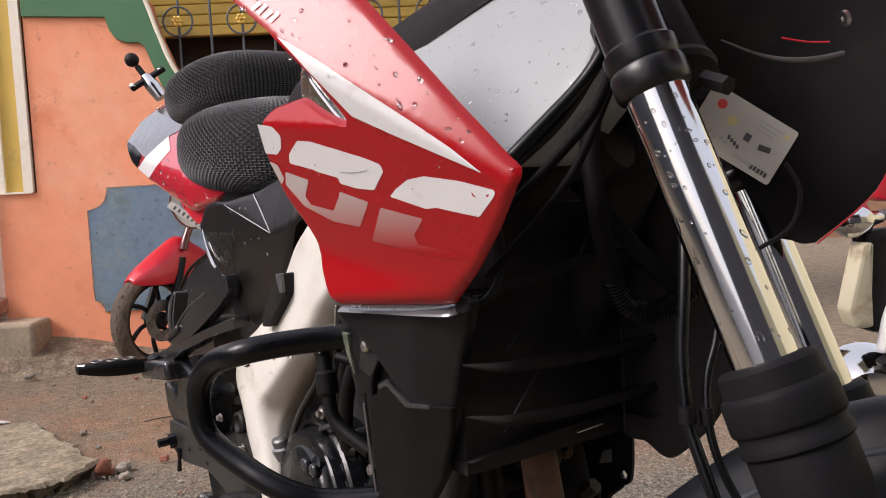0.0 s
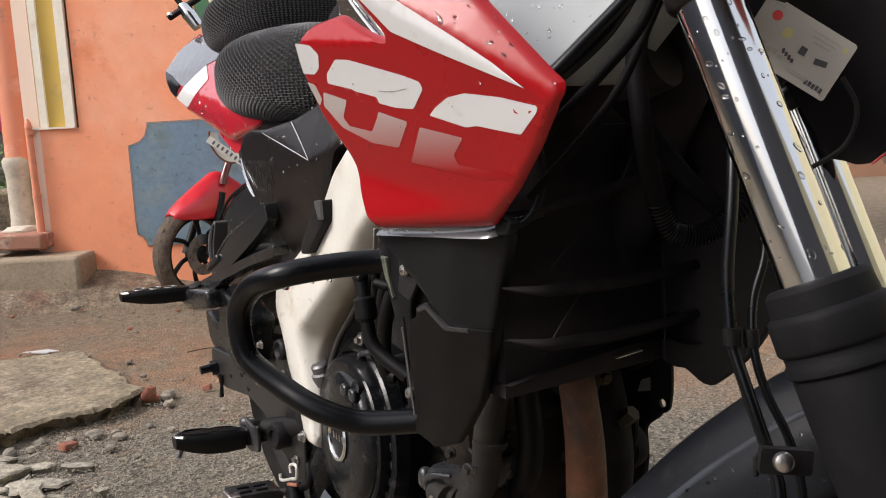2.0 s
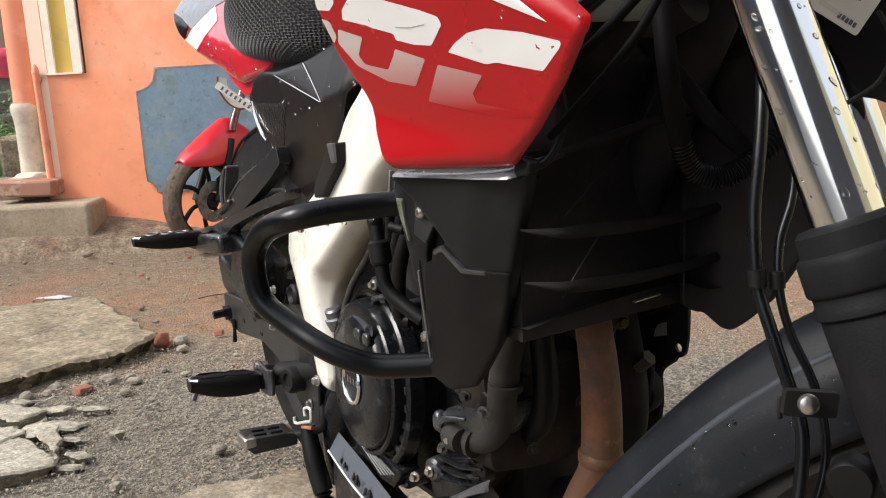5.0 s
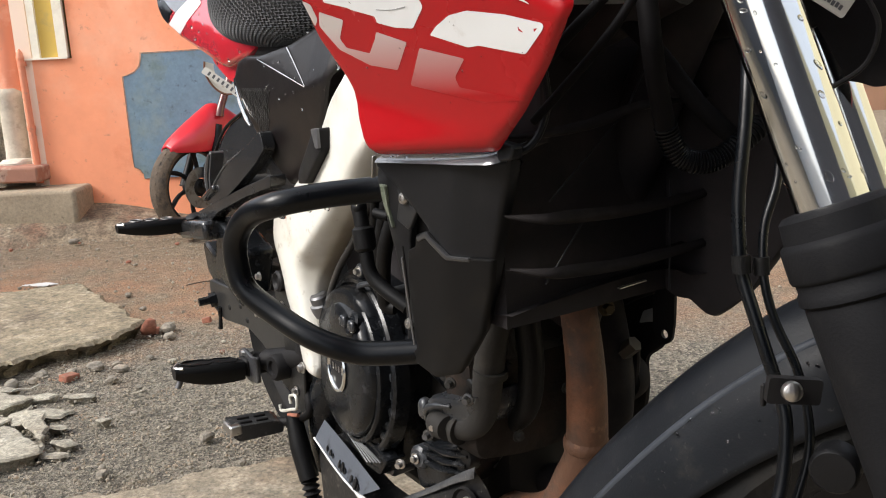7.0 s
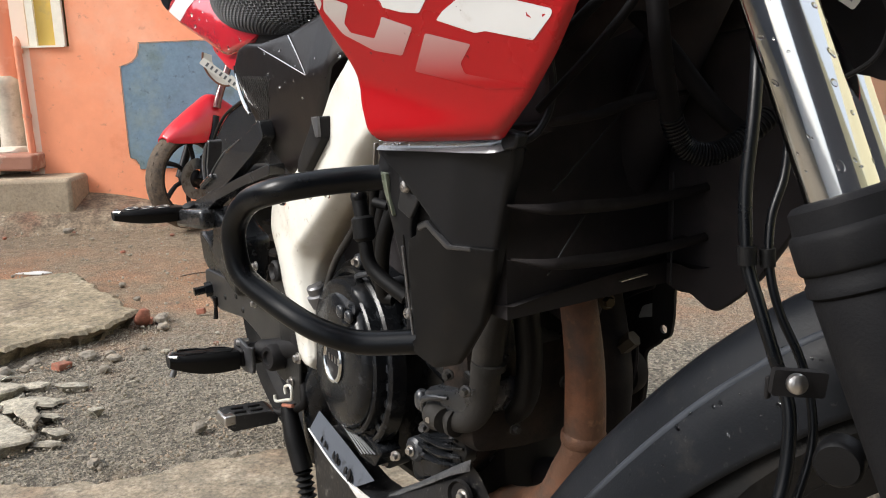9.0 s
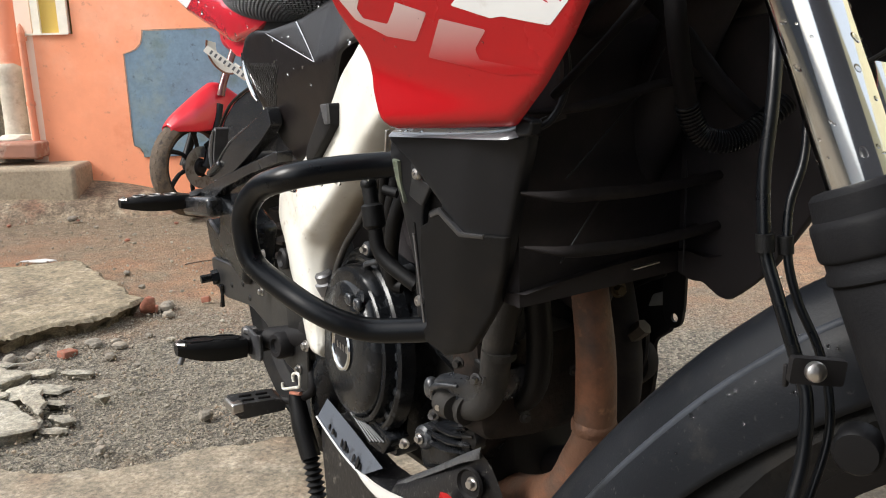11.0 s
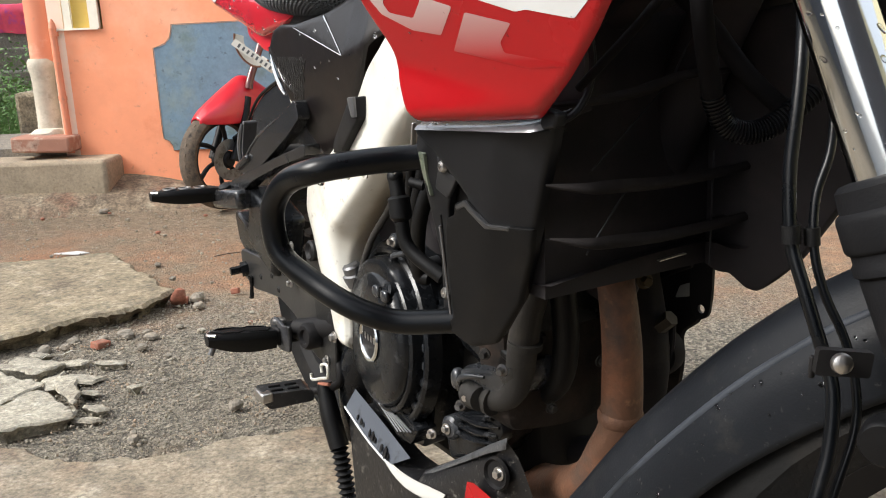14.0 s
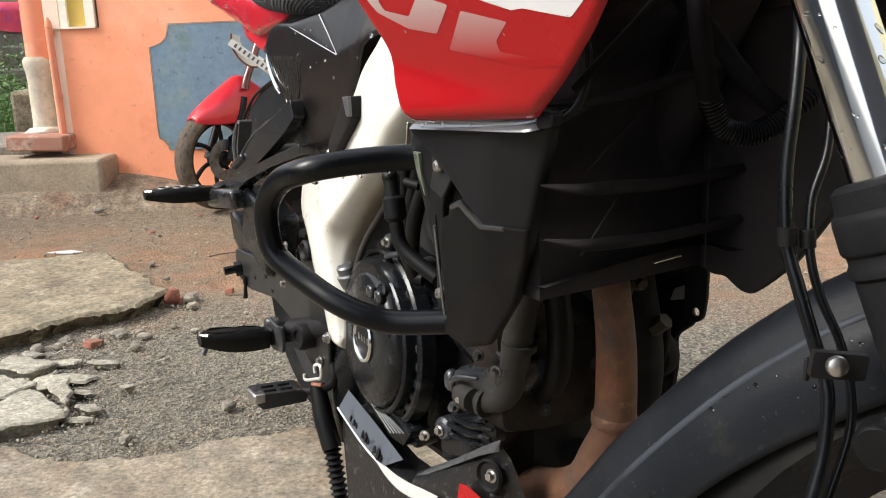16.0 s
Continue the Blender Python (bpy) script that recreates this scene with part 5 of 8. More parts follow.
part("mount_clamp", box((-1.892, -0.035, 1.128), (0.016, 0.085, 0.011), (35, 20, 0)), DARK, bike, bevel=0.003)
part("mount_ball", join(tube([(-1.893, -0.042, 1.135), (-1.904, -0.052, 1.155)], 0.0065, 12), ellipsoid((-1.912, -0.06, 1.17), (0.0155, 0.0155, 0.0155), 2, 18, 12)), DARK, bike, "black ball mount")
for sx in (-1,):
    part("clamp_screw", bolt((-1.885, -0.01, 1.142), (-0.3, 0, 1), 0.005, 0.006), STEEL, bike)
    part("clamp_screw", bolt((-1.894, -0.068, 1.109), (-0.3, 0, 1), 0.005, 0.006), STEEL, bike)

# crash guard hoop
HOOP = [(-0.735, -0.16, 0.722), (-0.755, -0.2, 0.719), (-0.772, -0.228, 0.717), (-0.789, -0.27, 0.715), (-0.81, -0.308, 0.709), (-0.857, -0.32, 0.693), (-0.888, -0.325, 0.665), (-0.893, -0.325, 0.635), (-0.884, -0.32, 0.608), (-0.854, -0.3, 0.583), (-0.822, -0.283, 0.566), (-0.799, -0.262, 0.553), (-0.781, -0.238, 0.545), (-0.752, -0.205, 0.546), (-0.72, -0.17, 0.55)]
part("crash_guard", tube(HOOP, 0.0131, 20, 6), GLOSS, bike, "black bent steel crash guard hoop")

WORN = mat("worn_pedal_metal", (0.3, 0.29, 0.28), 0.36, 0.9, 0.3, 30, 0.08, 200, stain=((0.03, 0.028, 0.026), 20, 0.2))
WET_CAST = mat("wet_black_casting", (0.012, 0.0122, 0.0132), 0.24, 0, 0.35, 22, 0.08, 160, coat=0.35, spec=0.4, stain=[((0.028, 0.026, 0.025), 12, 0.2), ((0.09, 0.09, 0.092), 70, 0.05)])
# ---- pegs, hanger, pedal ----
hanger = part("peg_hanger", prism(rounded([(-1.2427, 0.682), (-1.244, 0.664), (-1.3667, 0.634), (-1.498, 0.594), (-1.5487, 0.5716), (-1.63, 0.562), (-1.64, 0.572), (-1.6, 0.585), (-1.5035, 0.613), (-1.4401, 0.63), (-1.36, 0.652)], 0.006, 3), -0.138, -0.112, "XZ"), WET_CAST, bike, "black cast pillion peg hanger", bevel=0.004)
part("hanger_arm", prism(rounded([(-1.274, 0.747), (-1.324, 0.725), (-1.4508, 0.676), (-1.5293, 0.63), (-1.574, 0.602), (-1.4905, 0.608), (-1.3751, 0.66), (-1.3072, 0.693), (-1.262, 0.72)], 0.006, 3), -0.136, -0.116, "XZ"), WET_CAST, hanger, bevel=0.003)
part("arm_edge", tube([(-1.56, -0.137, 0.611), (-1.5293, -0.137, 0.631), (-1.4508, -0.137, 0.677), (-1.36, -0.137, 0.711)], [0.0012, 0.0017, 0.0014, 0.0006], 6, 4), ALLOY, hanger)
part("top_plate", box((-1.535, -0.128, 0.624), (0.07, 0.03, 0.012), (0, -22, 0)), WET_CAST, hanger, bevel=0.004)
part("bolt", lathe([(0.015, 0), (0.015, 0.006), (0.012, 0.008), (0.0, 0.008)], (-1.635, -0.142, 0.565), (0.1, -0.35, 1), 6), PLASTIC, hanger, "black hexagon bolt head")
part("peg_knuckle", box((-1.6, -0.13, 0.55), (0.13, 0.062, 0.036), (0, -6, 4)), WET_CAST, hanger, bevel=0.008)


def peg(name, tip, root, label, nub=False):
    a, b = Vector(root), Vector(tip)
    d = b - a
    rows = []
    g = 1.3 if nub else 1.0
    for k, (w, up, dn) in enumerate(((0.017, 0.009, 0.016), (0.021, 0.01, 0.018), (0.022, 0.01, 0.018), (0.02, 0.009, 0.015), (0.012, 0.005, 0.009))):
        p = a + d * (k / 4)
        up, dn = up * (1.1 if nub else 1.0), dn * g
        rows.append([(p.x + w, p.y, p.z), (p.x + w * 0.75, p.y, p.z + up), (p.x - w * 0.75, p.y, p.z + up), (p.x - w, p.y, p.z), (p.x - w * 0.6, p.y, p.z - dn), (p.x + w * 0.6, p.y, p.z - dn), (p.x + w, p.y, p.z)])
    V, Fc = patch(rows, 5, 2)
    W = 13
    Fc = list(Fc) + [tuple(range(W)), tuple(range(len(V) - W, len(V)))]
    p_ = part(name, (V, Fc), RUBBER, bike, label)
    if nub:
        side = ((0.06, 0.0), (0.13, 0.012), (0.36, 0.014), (0.46, 0.007), (0.56, 0.014), (0.8, 0.012), (0.9, 0.0))
        ring = [(a.x + d.x * u + s, a.y + d.y * u, a.z + d.z * u + 0.0115) for u, s in side + tuple((u, -s) for u, s in side[::-1][1:])]
        part("tread", tube(ring, 0.0017, 6, 1), RUBBER, p_)
    for k in () if nub else (0.2, 0.42, 0.64):
        c = a + d * (k + 0.08)
        ring = [(c.x + 0.012 * math.cos(t) * 1.0, c.y + d.y * 0.09 * math.sin(t), c.z + 0.0108) for t in [2 * math.pi * q / 12 for q in range(13)]]
        part("tread", tube(ring, 0.0016, 6, 1), WORN, p_, "worn metal tread edge")
    part("tip_plate", tube([(b.x + 0.014, b.y + 0.012, b.z + 0.006), (b.x, b.y + 0.002, b.z + 0.005), (b.x - 0.014, b.y + 0.012, b.z + 0.006)], 0.0028, 8), STEEL, p_)
    if nub:
        part("nub", tube([(b.x, b.y + 0.014, b.z - 0.008), (b.x, b.y + 0.004, b.z - 0.028)], 0.005, 10), ALLOY, p_, "worn metal feeler")


peg("pillion_peg", (-1.668, -0.277, 0.562), (-1.66, -0.15, 0.556), "ribbed black rubber pillion peg")
peg("rider_peg", (-1.33, -0.293, 0.38), (-1.335, -0.18, 0.362), "black rubber rider peg", True)
part("rider_peg_bracket", join(box((-1.34, -0.158, 0.358), (0.034, 0.04, 0.03)), tube([(-1.335, -0.14, 0.362), (-1.29, -0.122, 0.372), (-1.2, -0.11, 0.4)], [0.018, 0.02, 0.018], 12)), DARK, bike, "black cast rider peg bracket", bevel=0.006)
clevis = part("peg_clevis", prism(rounded([(-1.375, 0.345), (-1.37, 0.378), (-1.345, 0.388), (-1.31, 0.38), (-1.285, 0.388), (-1.29, 0.34), (-1.33, 0.334)], 0.008, 3), -0.172, -0.166, "XZ"), mat("scuffed_clevis", (0.06, 0.06, 0.064), 0.4, 0.5, 0.35, 40, 0.12, 200, stain=((0.015, 0.014, 0.013), 25, 0.25)), bike, "scuffed grey peg clevis plate", bevel=0.003)
part("clevis_pin", lathe([(0.011, 0), (0.011, 0.003), (0.007, 0.004), (0.0, 0.004)], (-1.34, -0.172, 0.362), (0, -1, 0.1), 18), DARK, clevis)
heel = part("heel_plate", prism(rounded([(-1.3, 0.5), (-1.25, 0.51), (-1.2, 0.4), (-1.21, 0.3), (-1.245, 0.3), (-1.27, 0.36), (-1.275, 0.43)], 0.01, 3), -0.128, -0.122, "XZ"), mat("dusty_plate_black", (0.011, 0.0108, 0.0108), 0.42, 0, 0.3, 14, 0.08, 200, spec=0.3, stain=[((0.022, 0.02, 0.018), 9, 0.25), ((0.06, 0.056, 0.05), 60, 0.05)]), bike, "dusty black frame side plate", bevel=0.004)
for x, z in ((-1.262, 0.47), (-1.235, 0.335)):
    part("bolt", bolt((x, -0.129, z), (0, -1, 0), 0.0055, 0.006), STEEL, heel)
part("peg_boss", lathe([(0.021, -0.03), (0.022, 0.008), (0.018, 0.014), (0.012, 0.014), (0.01, 0.009), (0.0, 0.009)], (-1.272, -0.14, 0.368), (0.15, -1, 0.1), 22), DARK, bike, "round black pivot boss")
part("peg_pin", lathe([(0.012, 0), (0.012, 0.006), (0.008, 0.008)], (-1.345, -0.165, 0.376), (0, 0, 1), 6), STEEL, bike)
PD = [(-0.234, 0.296), (-0.16, 0.288), (-0.15, 0.28), (-0.152, 0.266), (-0.225, 0.27), (-0.236, 0.282)]
pedal = part("brake_pedal", ([(-1.25 - d, y, z + (0.006 if d else 0)) for d in (0.0, 0.034) for y, z in rounded(PD, 0.003, 2)], [tuple(range(18)), tuple(range(18, 36))] + [(i, (i + 1) % 18, 18 + (i + 1) % 18, 18 + i) for i in range(18)]), mat("worn_dark_pedal", (0.055, 0.055, 0.056), 0.38, 0.6, 0.3, 40, 0.1, 200, stain=[((0.26, 0.255, 0.25), 60, 0.12), ((0.012, 0.011, 0.01), 20, 0.25)]), bike, "slotted worn metal brake pedal pad", angle=50)
part("worn_end", join(prism([(-1.2485, -0.2385), (-1.2485, -0.219), (-1.2865, -0.222), (-1.2865, -0.2385)], 0.281, 0.2975)), STEEL, pedal, "pale worn metal end", bevel=0.003)
for i in range(2):
    for j in range(2):
        part("slot", box((-1.26 - 0.013 * j, -0.209 + 0.027 * i, 0.2955 - 0.003 * i + 0.0023 * j), (0.006, 0.02, 0.004), (-6, -10, 0)), DARK, pedal, bevel=0.001)
part("pedal_lever", tube([(-1.265, -0.155, 0.28), (-1.24, -0.14, 0.285), (-1.2, -0.125, 0.31), (-1.22, -0.12, 0.35)], 0.007, 10), DARK, bike)
spring = part("pedal_spring", tube([(-1.246, -0.155, 0.315), (-1.241, -0.155, 0.3065), (-1.1995, -0.155, 0.322), (-1.179, -0.155, 0.331), (-1.178, -0.155, 0.35), (-1.2, -0.155, 0.344), (-1.2, -0.155, 0.332)], 0.0025, 8), mat("bright_zinc", (0.6, 0.59, 0.53), 0.35, 0.3, 0.15, 40, 0.05, 200), bike, "bright bent wire spring hook")
part("red_sleeve", tube([(-1.2217, -0.152, 0.3055), (-1.2, -0.152, 0.3115), (-1.183, -0.152, 0.3165)], 0.003, 8), BRICK, spring, "short red rubber sleeve")
# rubber sleeve with a bellows, beside the pedal
part("brake_link", tube([(-1.23, -0.14, 0.3), (-1.211, -0.142, 0.254), (-1.188, -0.14, 0.205)], [0.012, 0.016, 0.016], 14), RUBBER, bike)
part("bellows", lathe([((0.009, 0.015)[k % 2], 0.0048 * k) for k in range(19)], (-1.19, -0.14, 0.205), (0.3, 0, -0.95), 18), RUBBER, bike, "black rubber bellows")
part("link_rod", tube([(-1.17, -0.138, 0.125), (-1.15, -0.138, 0.1), (-1.12, -0.138, 0.1)], 0.004, 8), STEEL, bike)

# ---- engine ----
part("crankcase", box((-0.98, 0.02, 0.36), (0.34, 0.14, 0.26)), DARK, bike, "black engine block with dust and scuffs", bevel=0.02)
part("cylinder", box((-0.86, 0.0, 0.53), (0.2, 0.17, 0.2), (0, 18, 0)), ENGINE, bike, bevel=0.02)
part("cylinder_head", box((-0.8, 0.0, 0.68), (0.18, 0.16, 0.14), (0, 18, 0)), ENGINE, bike, bevel=0.02)
PUMP = mat("pump_metal", (0.03, 0.032, 0.036), 0.28, 0.2, 0.3, 30, 0.08, 180, coat=0.3, stain=((0.09, 0.085, 0.078), 40, 0.14))
FLANGE = [(-1.18, 0.4), (-1.17, 0.48), (-1.12, 0.545), (-1.045, 0.57), (-0.99, 0.55), (-0.955, 0.5), (-0.95, 0.42), (-0.965, 0.35), (-0.98, 0.285), (-1.04, 0.27), (-1.1, 0.3), (-1.16, 0.34)]
BODY = [(-1.165, 0.41), (-1.15, 0.48), (-1.1, 0.53), (-1.045, 0.545), (-1.0, 0.525), (-0.978, 0.48), (-0.974, 0.41), (-0.984, 0.345), (-1.0, 0.3), (-1.05, 0.29), (-1.11, 0.315), (-1.155, 0.36)]
clutch = part("clutch_cover", panel(rounded(FLANGE, 0.02, 3), lambda x, z: -0.09, 0.05, 0.006), ENGINE, bike, "glossy black round clutch cover with dusty edges")
part("cover_step", panel(rounded(BODY, 0.03, 4), lambda x, z: -0.124 + 0.25 * max(0.0, x + 1.02), 0.034, 0.009), ENGINE, clutch)
CAX = Vector((-0.1, -1.0, 0.06)).normalized()
CC = Vector((-1.062, -0.134, 0.424))
part("cover_drum", lathe([(0.099, -0.05), (0.099, -0.012), (0.094, -0.004), (0.086, 0.0), (0.05, 0.002), (0.0, 0.002)], CC, CAX, 48), ENGINE, clutch, "domed round outer cover")
for r_, h_, w_ in ((0.104, -0.016, 0.0045), (0.122, -0.03, 0.006)):
    part("cover_ring", lathe([(r_ - w_, h_ - 0.02), (r_ + w_, h_ - 0.02), (r_ + w_, h_), (r_ + 0.4 * w_, h_ + 0.6 * w_), (r_ - 0.4 * w_, h_ + 0.6 * w_), (r_ - w_, h_), (r_ - w_, h_ - 0.02)], CC, CAX, 56), ENGINE, clutch)
cu = Vector((1, 0, 0)) - CAX * CAX.x
cu.normalize()
cv = CAX.cross(cu)
cv = cv if cv.z > 0 else -cv
WORN_EDGE = mat("worn_black_enamel", (0.03, 0.032, 0.036), 0.32, 0.1, 0.4, 60, 0.1, 220, spec=0.4, stain=[((0.11, 0.11, 0.112), 70, 0.1), ((0.006, 0.006, 0.006), 20, 0.2)])
for k in range(9):
    a = radians(-58 + 13 * k)
    p = CC + 0.113 * (math.cos(a) * cu + math.sin(a) * cv) - CAX * 0.036
    tooth = moved(box((0, 0, 0), (0.016, 0.013, 0.012)), Matrix.Translation(p) @ Matrix.Rotation(-a, 4, "Y"))
    part("cover_tooth", tooth, WORN_EDGE, clutch, "worn rim block", bevel=0.003)
badge = part("badge", lathe([(0.031, 0.0), (0.0345, 0.003), (0.033, 0.0055), (0.0295, 0.0055), (0.0275, 0.003), (0.0275, 0.0)], CC + CAX * 0.001, CAX, 40), CHROME, clutch, "silver ringed round badge")
part("badge_disc", lathe([(0.0275, 0.0), (0.0275, 0.0015), (0.0, 0.002)], CC + CAX * 0.001, CAX, 28), DARK, badge)
part("badge_bars", join(*[moved(box((0, 0, 0), (0.0055, 0.0012, 0.009)), Matrix.Translation(CC + CAX * 0.0032 + cu * (0.011 * i - 0.015)) @ Matrix.Rotation(radians(-17), 4, "Z")) for i in range(4)]), STEEL, badge)
for x, z in ((-0.9646, 0.4076), (-0.9817, 0.3401), (-0.995, 0.2838), (-0.955, 0.478), (-0.985, 0.535), (-1.05, 0.56)):
    boss = part("bolt_boss", lathe([(0.012, -0.03), (0.011, 0.002), (0.009, 0.005)], (x, -0.094, z), (0.1, -1, 0), 14), WORN_EDGE, clutch)
    part("bolt", bolt((x, -0.098, z), (0.1, -1, 0), 0.005, 0.006), STEEL, boss)
cap = part("filler_cap", lathe([(0.017, -0.012), (0.017, 0.0), (0.014, 0.003), (0.0, 0.004)], (-1.018, -0.131, 0.498), (-0.1, -0.9, 0.4), 24), ENGINE, clutch, "scuffed oil filler cap")
for o in (-0.0115, 0.0115):
    part("cap_wing", ellipsoid((-1.018 + o, -0.1375, 0.5 - 0.1 * o), (0.009, 0.0045, 0.0085), 2.6, 16, 10), PUMP, cap, "pale scuffed wing")
for k, (x, z, l) in enumerate(((-1.03, 0.534, 0.03), (-0.995, 0.546, 0.024), (-0.973, 0.53, 0.02))):
    part("cable_stay", tube([(x, -0.1, z), (x + 0.004, -0.112, z + 0.012), (x + l, -0.105, z + 0.02)], 0.004, 8, 4), WORN_EDGE, clutch)
part("oil_cap", lathe([(0.017, 0), (0.018, 0.018), (0.014, 0.02), (0.014, 0.03), (0.011, 0.033)], (-1.145, -0.11, 0.48), (0, -0.3, 0.95), 20), ALLOY, bike, "grey metal cap")
fin_base = part("generator_cover", panel(rounded([(-1.085, 0.325), (-1.07, 0.338), (-1.01, 0.33), (-0.96, 0.316), (-0.985, 0.285), (-1.03, 0.285)], 0.006, 3), lambda x, z: -0.122, 0.03, 0.003), ENGINE, bike, "finned lower cover")
for i in range(5):
    part("cooling_fin", tube([(-1.07 + 0.0137 * i, -0.126, 0.3228 - 0.0007 * i), (-1.0102 + 0.0096 * i, -0.126, 0.2971 + 0.0034 * i)], 0.0016, 6, 2), WORN_EDGE, fin_base)
pump = part("pump_cover", panel(rounded([(-0.8475, 0.4347), (-0.838, 0.45), (-0.8153, 0.4575), (-0.785, 0.463), (-0.7465, 0.4777), (-0.747, 0.454), (-0.772, 0.42), (-0.8, 0.408), (-0.8364, 0.4098), (-0.85, 0.42)], 0.008, 4), lambda x, z: -0.13 + 0.2 * max(0.0, x + 0.82) - 0.2 * max(0.0, z - 0.45), 0.06, 0.01, 0.012), PUMP, bike, "glossy black water pump cover with dust")
part("pump_nose", ellipsoid((-0.845, -0.127, 0.432), (0.0095, 0.009, 0.014), 2.3, 16, 10), PUMP, pump)
part("pump_rib", tube([(-0.832, -0.134, 0.424), (-0.826, -0.137, 0.44), (-0.81, -0.136, 0.449), (-0.785, -0.13, 0.454)], [0.003, 0.004, 0.004, 0.002], 10), PUMP, pump)
part("pump_neck", lathe([(0.0165, -0.006), (0.0185, 0.0), (0.0185, 0.008), (0.0165, 0.011), (0.0155, 0.022)], (-0.818, -0.124, 0.423), (0.98, -0.1, -0.02), 24), HOSE, pump)
for x, z, m_ in ((-0.8138, 0.4222, STEEL), (-0.775, 0.487, HOSE), (-0.742, 0.478, ALLOY), (-0.9016, 0.3397, STEEL), (-0.83, 0.405, ALLOY)):
    part("bolt", bolt((x, -0.134, z), (0.5, -1, 0), 0.0046, 0.007), m_, pump)
part("pump_bracket", box((-0.765, -0.105, 0.482), (0.03, 0.02, 0.012), (0, 14, 0)), RUBBER, pump, bevel=0.004)
part("pump_lug", lathe([(0.011, -0.03), (0.011, 0.0), (0.008, 0.002)], (-0.8138, -0.131, 0.4222), (0.5, -1, 0), 18), PUMP, pump)
case = part("lower_case", panel(rounded([(-0.93, 0.325), (-0.9, 0.357), (-0.8067, 0.394), (-0.79, 0.372), (-0.83, 0.32), (-0.92, 0.285)], 0.014, 4), lambda x, z: -0.1, 0.05, 0.008), ENGINE, bike, "dusty black lower engine case")
part("case_seam", tube([(-0.925, -0.102, 0.32), (-0.895, -0.102, 0.35), (-0.81, -0.102, 0.385)], 0.0025, 8, 4), ENGINE, case)
for z_, x_ in ((0.365, -0.885), (0.352, -0.89), (0.338, -0.9)):
    part("case_rib", tube([(x_, -0.106, z_), (x_ + 0.05, -0.107, z_ + 0.006), (x_ + 0.085, -0.1, z_ + 0.012)], [0.003, 0.0045, 0.002], 8, 4), ENGINE, case)
part("case_boss", lathe([(0.016, -0.02), (0.016, 0.004), (0.012, 0.008), (0.006, 0.008), (0.005, 0.004), (0.0, 0.004)], (-0.9, -0.104, 0.341), (0.15, -1, 0.05), 20), WORN_EDGE, case)
part("bolt", bolt((-0.9, -0.113, 0.341), (0.15, -1, 0.05), 0.005, 0.005), STEEL, case)
part("water_hose", tube([(-0.73, -0.085, 0.62), (-0.7347, -0.095, 0.5661), (-0.7405, -0.1, 0.535), (-0.7497, -0.1, 0.4997), (-0.757, -0.1, 0.4633), (-0.764, -0.104, 0.44), (-0.776, -0.11, 0.427), (-0.8, -0.118, 0.421)], [0.018, 0.0178, 0.0175, 0.0175, 0.017, 0.0165, 0.0155, 0.014], 18), HOSE, bike, "dusty grey rubber coolant hose")
part("hose_clip", lathe([(0.02, 0), (0.02, 0.008)], (-0.7467, -0.1, 0.4957), (0.15, 0, 1), 20), HOSE, bike)
part("hose_clip", lathe([(0.0175, 0), (0.0175, 0.006)], (-0.785, -0.117, 0.421), (-0.95, -0.15, 0), 20), HOSE, bike)
part("water_hose", tube([(-0.72, -0.07, 0.58), (-0.73, -0.055, 0.5), (-0.75, -0.05, 0.44), (-0.8, -0.05, 0.4)], 0.015, 14), RUBBER, bike, "black rubber coolant hose")
part("spark_cap", join(ellipsoid((-0.914, -0.162, 0.674), (0.0095, 0.0095, 0.008), 2.4, 16, 10), tube([(-0.914, -0.162, 0.672), (-0.908, -0.162, 0.65)], 0.009, 14), tube([(-0.9, -0.15, 0.668), (-0.885, -0.14, 0.664)], 0.006, 10), lathe([(0.0095, 0), (0.0135, 0.003), (0.0135, 0.026), (0.01, 0.03)], (-0.9085, -0.162, 0.652), (0.18, 0, -1), 16), tube([(-0.902, -0.163, 0.622), (-0.892, -0.16, 0.59), (-0.85, -0.14, 0.56)], 0.009, 10)), RUBBER, bike, "black rubber spark plug cap")
for i, off in enumerate((0.0, 0.014, 0.03)):
    part("engine_hose", tube([(-0.93 + off, -0.13 + off, 0.7), (-0.96 + off, -0.12, 0.62), (-0.99 + off, -0.11, 0.57 - off), (-0.95, -0.1, 0.53)], 0.006 + 0.002 * i, 10), RUBBER, bike)
exhaust = part("exhaust_header", tube([(-0.725, -0.04, 0.64), (-0.6656, -0.045, 0.6088), (-0.6609, -0.045, 0.5770), (-0.6534, -0.045, 0.5321), (-0.6502, -0.045, 0.4892), (-0.6526, -0.045, 0.4251), (-0.6716, -0.045, 0.3828), (-0.7042, -0.045, 0.3316), (-0.8, -0.03, 0.28), (-0.95, -0.02, 0.25)], [0.018, 0.0185, 0.0195, 0.0205, 0.0215, 0.0225, 0.0235, 0.025, 0.026, 0.026], 22, 6), RUST, bike, "rusty brown exhaust header pipe")
part("pipe_collar", lathe([(0.0225, 0), (0.0245, 0.003), (0.0245, 0.012), (0.0225, 0.015)], (-0.6526, -0.045, 0.4251), (0.05, 0, 1), 22), RUST, exhaust)
part("second_pipe", tube([(-0.73, 0.05, 0.6), (-0.7, 0.05, 0.45), (-0.74, 0.04, 0.34), (-0.9, 0.02, 0.27)], 0.019, 18), PIT, bike)
